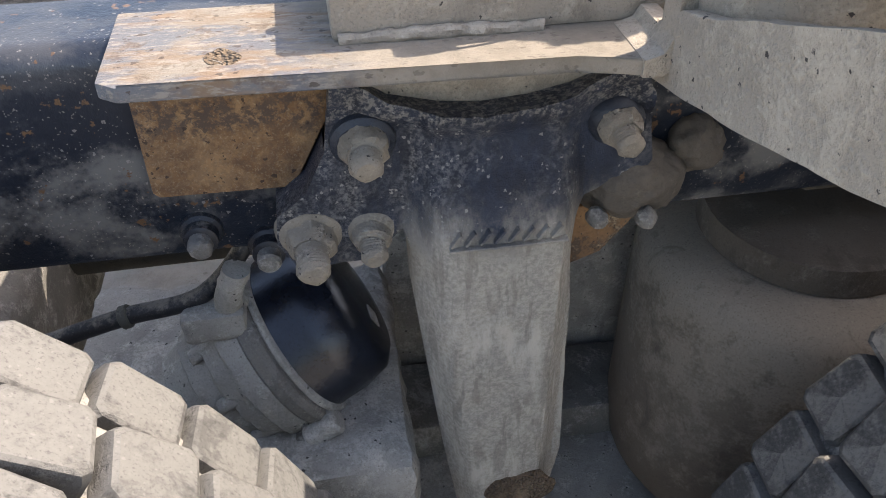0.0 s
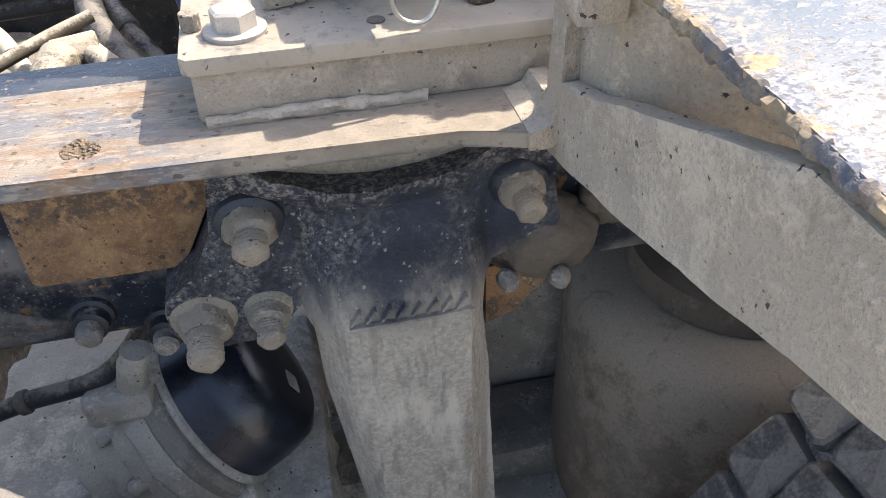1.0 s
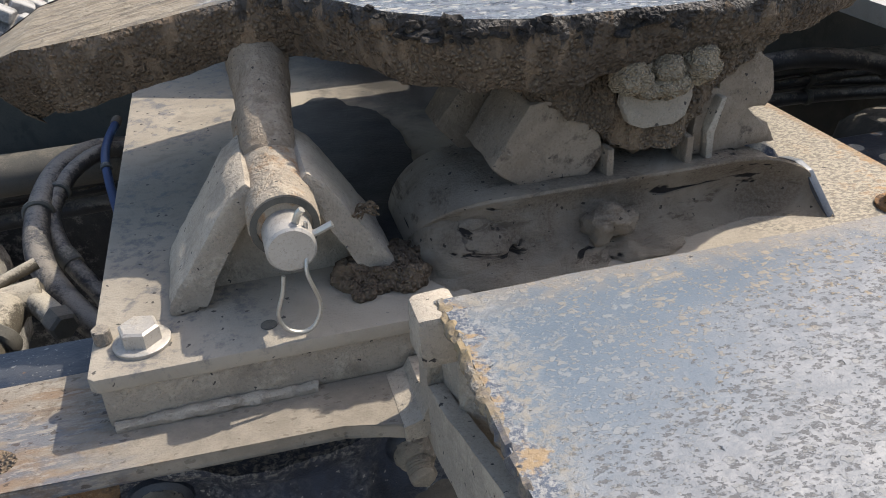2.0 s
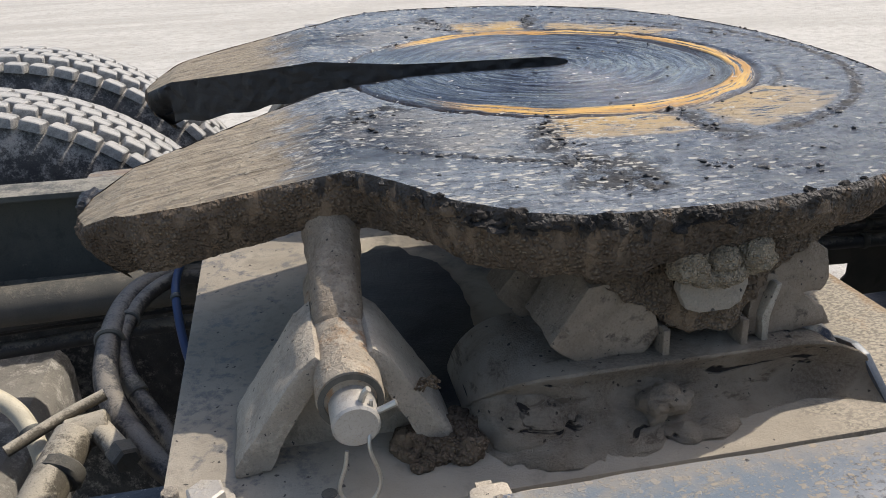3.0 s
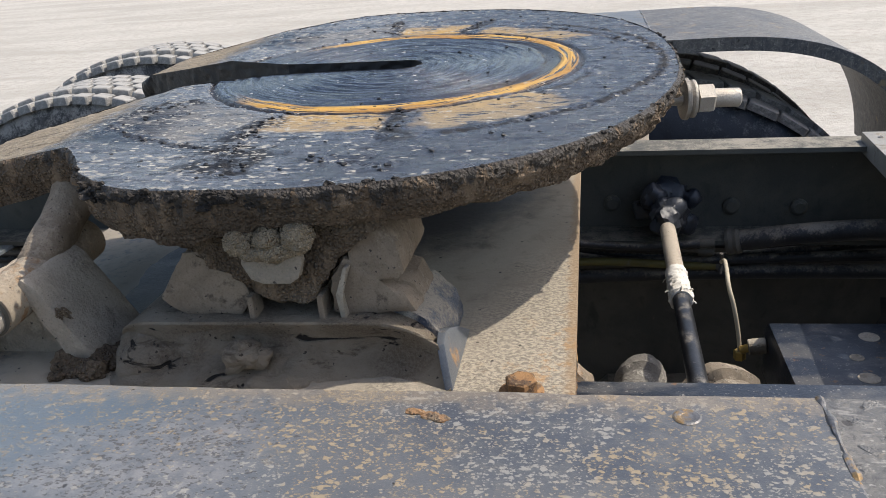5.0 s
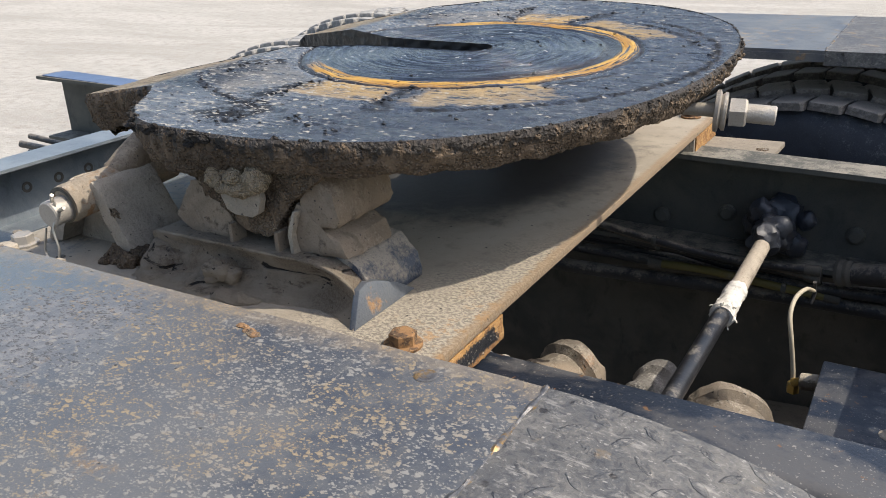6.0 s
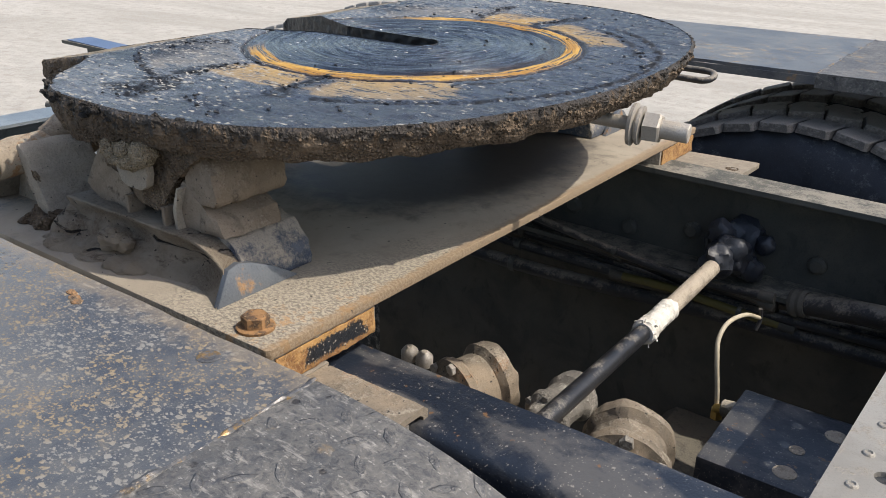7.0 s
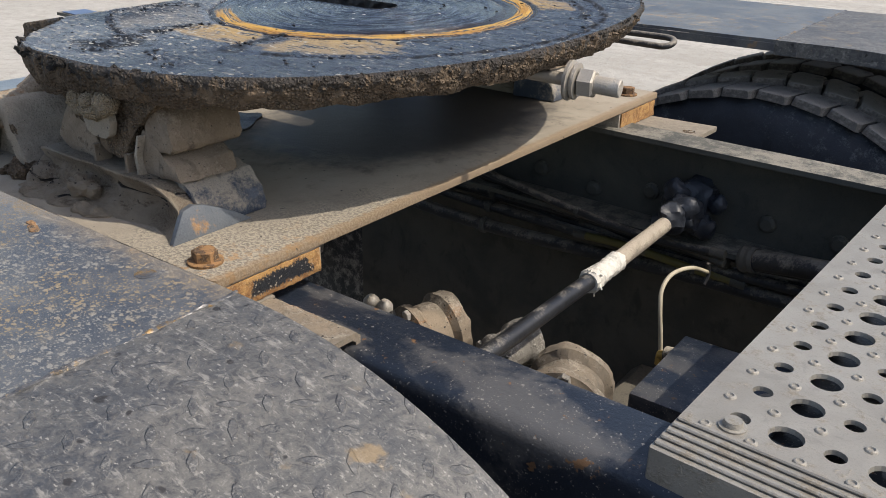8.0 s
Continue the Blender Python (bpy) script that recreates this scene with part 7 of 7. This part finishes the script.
hose_run(h, [(0.50, 0.36, 0.90), (0.62, 0.33, 0.925), (0.76, 0.32, 0.93), (0.90, 0.30, 0.90), (0.98, 0.26, 0.83), (1.02, 0.2, 0.75)], 0.017, M["hose"])
h = thing("air_hose", "thick ribbed black hose looped behind the mounting plate", "hose")
hose_run(h, [(-0.36, -0.17, 0.90), (-0.42, -0.11, 0.925), (-0.468, -0.02, 0.95), (-0.480, 0.08, 0.965), (-0.468, 0.18, 0.975), (-0.43, 0.25, 0.97), (-0.36, 0.29, 0.95)], 0.0145, M["hose"])
h = thing("air_hose", "thin blue air line curved behind the mounting plate", "hose")
hose_run(h, [(-0.40, 0.30, 0.99), (-0.405, 0.2, 0.995), (-0.402, 0.13, 0.99), (-0.395, 0.085, 0.95), (-0.38, 0.04, 0.90)], 0.0055, M["blue_hose"])
valves = thing("valve_block", "pale dusty air valve with elbow fittings between the rails", "valve")
for i, (name, p, q, r, mt) in enumerate((("body", (-0.515, -0.185, 0.925), (-0.488, -0.100, 0.952), 0.021, "fitting"), ("collar", (-0.500, -0.150, 0.934), (-0.495, -0.135, 0.939), 0.0245, "inner_dark"), ("elbow", (-0.497, -0.100, 0.950), (-0.455, -0.092, 0.953), 0.018, "fitting"),
                                         ("elbow", (-0.468, -0.092, 0.953), (-0.430, -0.150, 0.945), 0.012, "fitting"), ("nut", (-0.440, -0.135, 0.947), (-0.428, -0.155, 0.944), 0.0155, "inner_dark"), ("plug", (-0.53, -0.20, 0.92), (-0.512, -0.18, 0.926), 0.017, "inner_dark"), ("body", (-0.60, -0.22, 0.91), (-0.54, -0.21, 0.915), 0.024, "inner_dark"))):
    bm = roughen(rod(p, q, r, 20), 0.0012, 90, i) if name != "nut" else lathe(p, q, [(0, r), (0.018, r), (0.021, r * 0.8)], 6)
    part(name, bm, M[mt], valves, "", name != "nut")
part("lever", tube([(-0.55, -0.12, 0.955), (-0.50, -0.085, 0.966), (-0.46, -0.066, 0.975)], 0.0065, 10), M["fitting"], valves, "pale lever", True)
h = thing("air_hose", "second black hose looped inside the thick one", "hose")
hose_run(h, [(-0.395, -0.09, 0.885), (-0.410, -0.045, 0.905), (-0.445, 0.005, 0.935), (-0.468, 0.075, 0.955), (-0.462, 0.13, 0.968), (-0.443, 0.185, 0.976), (-0.41, 0.23, 0.975), (-0.36, 0.25, 0.96)], 0.0105, M["hose"])
part("clamp", rod((-0.440, -0.002, 0.931), (-0.452, 0.016, 0.941), 0.0125, 16), M["rail_inside"], h, "dark clamp", True)
h = thing("air_hose", "beige dusty hose end beside the valve", "hose")
hose_run(h, [(-0.60, -0.03, 0.985), (-0.56, -0.05, 0.965), (-0.538, -0.075, 0.945), (-0.522, -0.11, 0.92), (-0.52, -0.16, 0.88)], 0.010, M["beige_hose"])
h = thing("air_hose", "black hose slung below the rail to the brake chamber", "hose")
hose_run(h, [(-0.72, -0.40, 0.745), (-0.63, -0.40, 0.778), (-0.583, -0.40, 0.794), (-0.52, -0.40, 0.812), (-0.46, -0.40, 0.825), (-0.42, -0.385, 0.86), (-0.40, -0.36, 0.90)], 0.0075, M["hose"])
conduit = thing("cross_pipe", "grey dusty pipe across the frame behind the hoses", "pipe")
part("pipe", rod((-0.7, 0.30, 0.93), (-0.36, 0.31, 0.93), 0.03, 18), M["inner_dark"], conduit, "", True)
# ---- catwalk of perforated aluminium ----
cat = thing("catwalk", "perforated aluminium step plate with ribs, bolted behind the cab", "step plate")
CW = pose(0.661, -0.416, 1.075, 0, 0, -2.7)
LX, LY, PX, PY = 0.7, 0.80, 0.0345, 0.0475
bm = bmesh.new()
RIB = 0.052


def holed_cell(bm, x0, y0, w, h, r, seg=16, depth=0.004):
    cx, cy = x0 + w / 2, y0 + h / 2
    sq, ci, lo = [], [], []
    for k in range(seg):
        a = 2 * math.pi * (k + 0.5) / seg
        c, s = math.cos(a), math.sin(a)
        t = min(w / 2 / max(abs(c), 1e-6), h / 2 / max(abs(s), 1e-6))
        sq.append(bm.verts.new((cx + c * t, cy + s * t, 0)))
        ci.append(bm.verts.new((cx + c * r, cy + s * r, 0.0)))
        lo.append(bm.verts.new((cx + c * r * 0.94, cy + s * r * 0.94, -depth)))
    for k in range(seg):
        j = (k + 1) % seg
        if abs(sq[k].co.x - sq[j].co.x) > 1e-5 and abs(sq[k].co.y - sq[j].co.y) > 1e-5:
            corner = bm.verts.new((cx + math.copysign(w / 2, sq[k].co.x + sq[j].co.x - 2 * cx), cy + math.copysign(h / 2, sq[k].co.y + sq[j].co.y - 2 * cy), 0))
            bm.faces.new((sq[k], corner, sq[j], ci[j], ci[k]))
        else:
            bm.faces.new((sq[k], sq[j], ci[j], ci[k]))
        bm.faces.new((ci[k], ci[j], lo[j], lo[k]))


nx, ny = int((LX - 0.018) / PX), int((LY - RIB - 0.012) / PY)
for i in range(nx):
    for j in range(ny):
        holed_cell(bm, 0.018 + i * PX, RIB + j * PY, PX, PY, 0.0130 if i % 2 else 0.0080)
for quad in (((0, RIB), (0.018, RIB), (0.018, LY), (0, LY)), ((0.018, RIB + ny * PY), (0.018 + nx * PX, RIB + ny * PY), (0.018 + nx * PX, LY), (0.018, LY)), ((0, 0), (0.018 + nx * PX, 0), (0.018 + nx * PX, RIB), (0, RIB))):
    bm.faces.new([bm.verts.new((x, y, 0)) for x, y in quad])
box(0, LX, -0.001, 0.0, -0.03, 0.0, bm=bm)
box(-0.001, 0.0, 0, LY, -0.03, 0.0, bm=bm)
bmesh.ops.transform(bm, matrix=CW, verts=bm.verts[:])
part("tread_plate", bm, M["aluminium"], cat, "aluminium sheet punched with round holes")
for k in range(5):
    bm = box(0.0, LX, 0.004 + 0.0095 * k, 0.0085 + 0.0095 * k, 0.0, 0.0028, 0.001, 1)
    bmesh.ops.transform(bm, matrix=CW, verts=bm.verts[:])
    part("rib", bm, M["aluminium"], cat)
dm = bmesh.new()
lathe((0, 0, 0), (0, 0, 0.003), [(0, 0.0052), (0.0014, 0.0042), (0.0018, 0.0030), (0.0004, 0.0022)], 10, dm)
dimple_mesh = bpy.data.meshes.new("dimple")
dm.to_mesh(dimple_mesh)
dm.free()
dimple_mesh.materials.append(M["aluminium"])
for i in range(nx):
    for j in range(ny + 1):
        if i > 7:
            continue
        d = new("dimple", dimple_mesh)
        d.parent = cat
        d.matrix_basis = CW @ pose(0.018 + i * PX, RIB + j * PY, 0.0)
for x, y in ((0.035, 0.062), (0.035, 0.6)):
    w = CW @ Vector((x, y, 0.0))
    part("bolt_head", lathe(w, w + Vector((0, 0, 0.008)), [(0, 0.0105), (0.0015, 0.0105), (0.002, 0.008), (0.006, 0.0065)], 20), M["aluminium"], cat, "dusty bolt head", True)
bm = box(0.0, LX, 0.0, 0.02, -0.034, -0.03)
bmesh.ops.transform(bm, matrix=CW, verts=bm.verts[:])
part("side_frame", bm, M["rail_paint"], cat)
support = thing("catwalk_support", "dark steel support carrying the step plate on the rails", "support")
part("beam", box(0.72, 0.78, -0.34, 0.36, 1.051, 1.062, 0.003), M["rail_paint"], support)
bar = thing("battery_cover", "dark grey steel cover beyond the step plate", "cover")
part("cover", box(1.0, 1.9, 0.435, 0.85, 0.95, 1.020, 0.008), M["checker_paint"], bar, "", True)

# ---- wheels ----
TR, WHEEL_Z = 0.518, 0.59


def tread_block(w, l, h, flat=0.82):
    """A lug with clipped corners, a soft shoulder and a slightly domed top."""
    bm = bmesh.new()

    def ring(k, m, z, cut):
        x, y = w / 2 * k, l / 2 * m
        c = cut * min(w, l)
        pts = ((x - c, y), (x, y - c), (x, -y + c), (x - c, -y), (-x + c, -y), (-x, -y + c), (-x, y - c), (-x + c, y))
        return [bm.verts.new((p, q, z)) for p, q in pts]
    rows = [ring(1.0, 1.0, -h, 0.06), ring(0.97, 0.97, -0.0060, 0.08), ring(0.5 * (0.97 + flat), 0.5 * (0.97 + flat), -0.0017, 0.10), ring(flat - 0.06, flat - 0.06, 0.0, 0.10)]
    for p, q in zip(rows, rows[1:]):
        for k in range(8):
            bm.faces.new((p[k], p[(k + 1) % 8], q[(k + 1) % 8], q[k]))
    bm.faces.new(rows[-1])
    bmesh.ops.recalc_face_normals(bm, faces=bm.faces[:])
    me = bpy.data.meshes.new("tread_block")
    bm.to_mesh(me)
    bm.free()
    me.shade_smooth()
    me.set_sharp_from_angle(angle=radians(24))
    return me


block_mesh = tread_block(0.042, 0.040, 0.018, 0.88)
block_mesh.materials.append(M["tread_dust_dim"])
# the same dusty tread in a brighter copy, for the sunlit far rear tyres
M["tread_dust_bright"] = worn("tread_dust_bright", (0.13, 0.127, 0.122), (0.22, 0.214, 0.204), (0.34, 0.33, 0.31), 0.70, (0.07, 0.07, 0.07), 0.70, 0.1, 0.9, relief_m=0.002)
block_pale = block_mesh.copy()
block_pale.materials.clear()
block_pale.materials.append(M["tread_dust_bright"])
block_dark = block_mesh.copy()
block_dark.materials.clear()
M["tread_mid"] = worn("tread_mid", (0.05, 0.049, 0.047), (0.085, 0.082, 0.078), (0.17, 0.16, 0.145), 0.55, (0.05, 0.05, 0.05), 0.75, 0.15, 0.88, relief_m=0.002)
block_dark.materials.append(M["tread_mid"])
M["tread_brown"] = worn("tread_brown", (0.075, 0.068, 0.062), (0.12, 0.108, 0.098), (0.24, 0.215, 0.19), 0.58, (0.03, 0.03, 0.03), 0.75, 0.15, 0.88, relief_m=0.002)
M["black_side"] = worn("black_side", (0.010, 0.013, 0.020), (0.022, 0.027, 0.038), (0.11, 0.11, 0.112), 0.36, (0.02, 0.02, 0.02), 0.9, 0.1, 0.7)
block_brown = tread_block(0.044, 0.0425, 0.016, 0.95)
block_brown.materials.append(M["tread_brown"])


def tyre(x, y, label, mesh, rows=6, width=0.25, spin=0.0, chevron=0.16, low=0.0, count=70, stagger=0.5, side="tread_side", radius=TR, long=0.97):
    t = thing("tyre", label, "tyre", "drive wheels")
    r = radius - 0.018
    TZ = WHEEL_Z - low
    h = width / 2
    prof = [(-h + 0.02, 0.28), (-h + 0.002, 0.33), (-h - 0.006, 0.40), (-h + 0.002, r - 0.045), (-h + 0.018, r - 0.012), (-h + 0.035, r), (h - 0.035, r), (h - 0.018, r - 0.012), (h - 0.002, r - 0.045), (h + 0.006, 0.40), (h - 0.002, 0.33), (h - 0.02, 0.28)]
    carcass = part("carcass", lathe((x, y, TZ), (x, y + 1, TZ), prof, 72), M[side], t, "black sidewall and tread grooves", True)
    part("rim", lathe((x, y - h + 0.05, TZ), (x, y + h, TZ), [(0, 0.06), (0.0, 0.2), (0.03, 0.285), (width - 0.1, 0.285), (width - 0.07, 0.2)], 40), M["dusty_steel"], t, "dusty steel rim", True)
    step_y = (width - 0.012) / rows
    for j in range(rows):
        yy = -h + 0.006 + step_y * (j + 0.5)
        for i in range(count):
            a = 2 * math.pi * (i + (stagger if j % 2 else 0.0)) / count + spin
            if math.cos(a) < -0.25:
                continue
            b = new("tread_block", mesh)
            b.parent = carcass
            b.matrix_basis = Matrix.Translation((x, y + yy, TZ)) @ Matrix.Rotation(a, 4, 'Y') @ Matrix.Translation((0, 0, radius - (0.010 if j in (0, rows - 1) else 0.0))) @ Matrix.Rotation(chevron * (1 if j % 2 or not stagger else -1), 4, 'Z') @ Matrix.Diagonal((long, step_y / 0.0425, 1, 1))
    return t


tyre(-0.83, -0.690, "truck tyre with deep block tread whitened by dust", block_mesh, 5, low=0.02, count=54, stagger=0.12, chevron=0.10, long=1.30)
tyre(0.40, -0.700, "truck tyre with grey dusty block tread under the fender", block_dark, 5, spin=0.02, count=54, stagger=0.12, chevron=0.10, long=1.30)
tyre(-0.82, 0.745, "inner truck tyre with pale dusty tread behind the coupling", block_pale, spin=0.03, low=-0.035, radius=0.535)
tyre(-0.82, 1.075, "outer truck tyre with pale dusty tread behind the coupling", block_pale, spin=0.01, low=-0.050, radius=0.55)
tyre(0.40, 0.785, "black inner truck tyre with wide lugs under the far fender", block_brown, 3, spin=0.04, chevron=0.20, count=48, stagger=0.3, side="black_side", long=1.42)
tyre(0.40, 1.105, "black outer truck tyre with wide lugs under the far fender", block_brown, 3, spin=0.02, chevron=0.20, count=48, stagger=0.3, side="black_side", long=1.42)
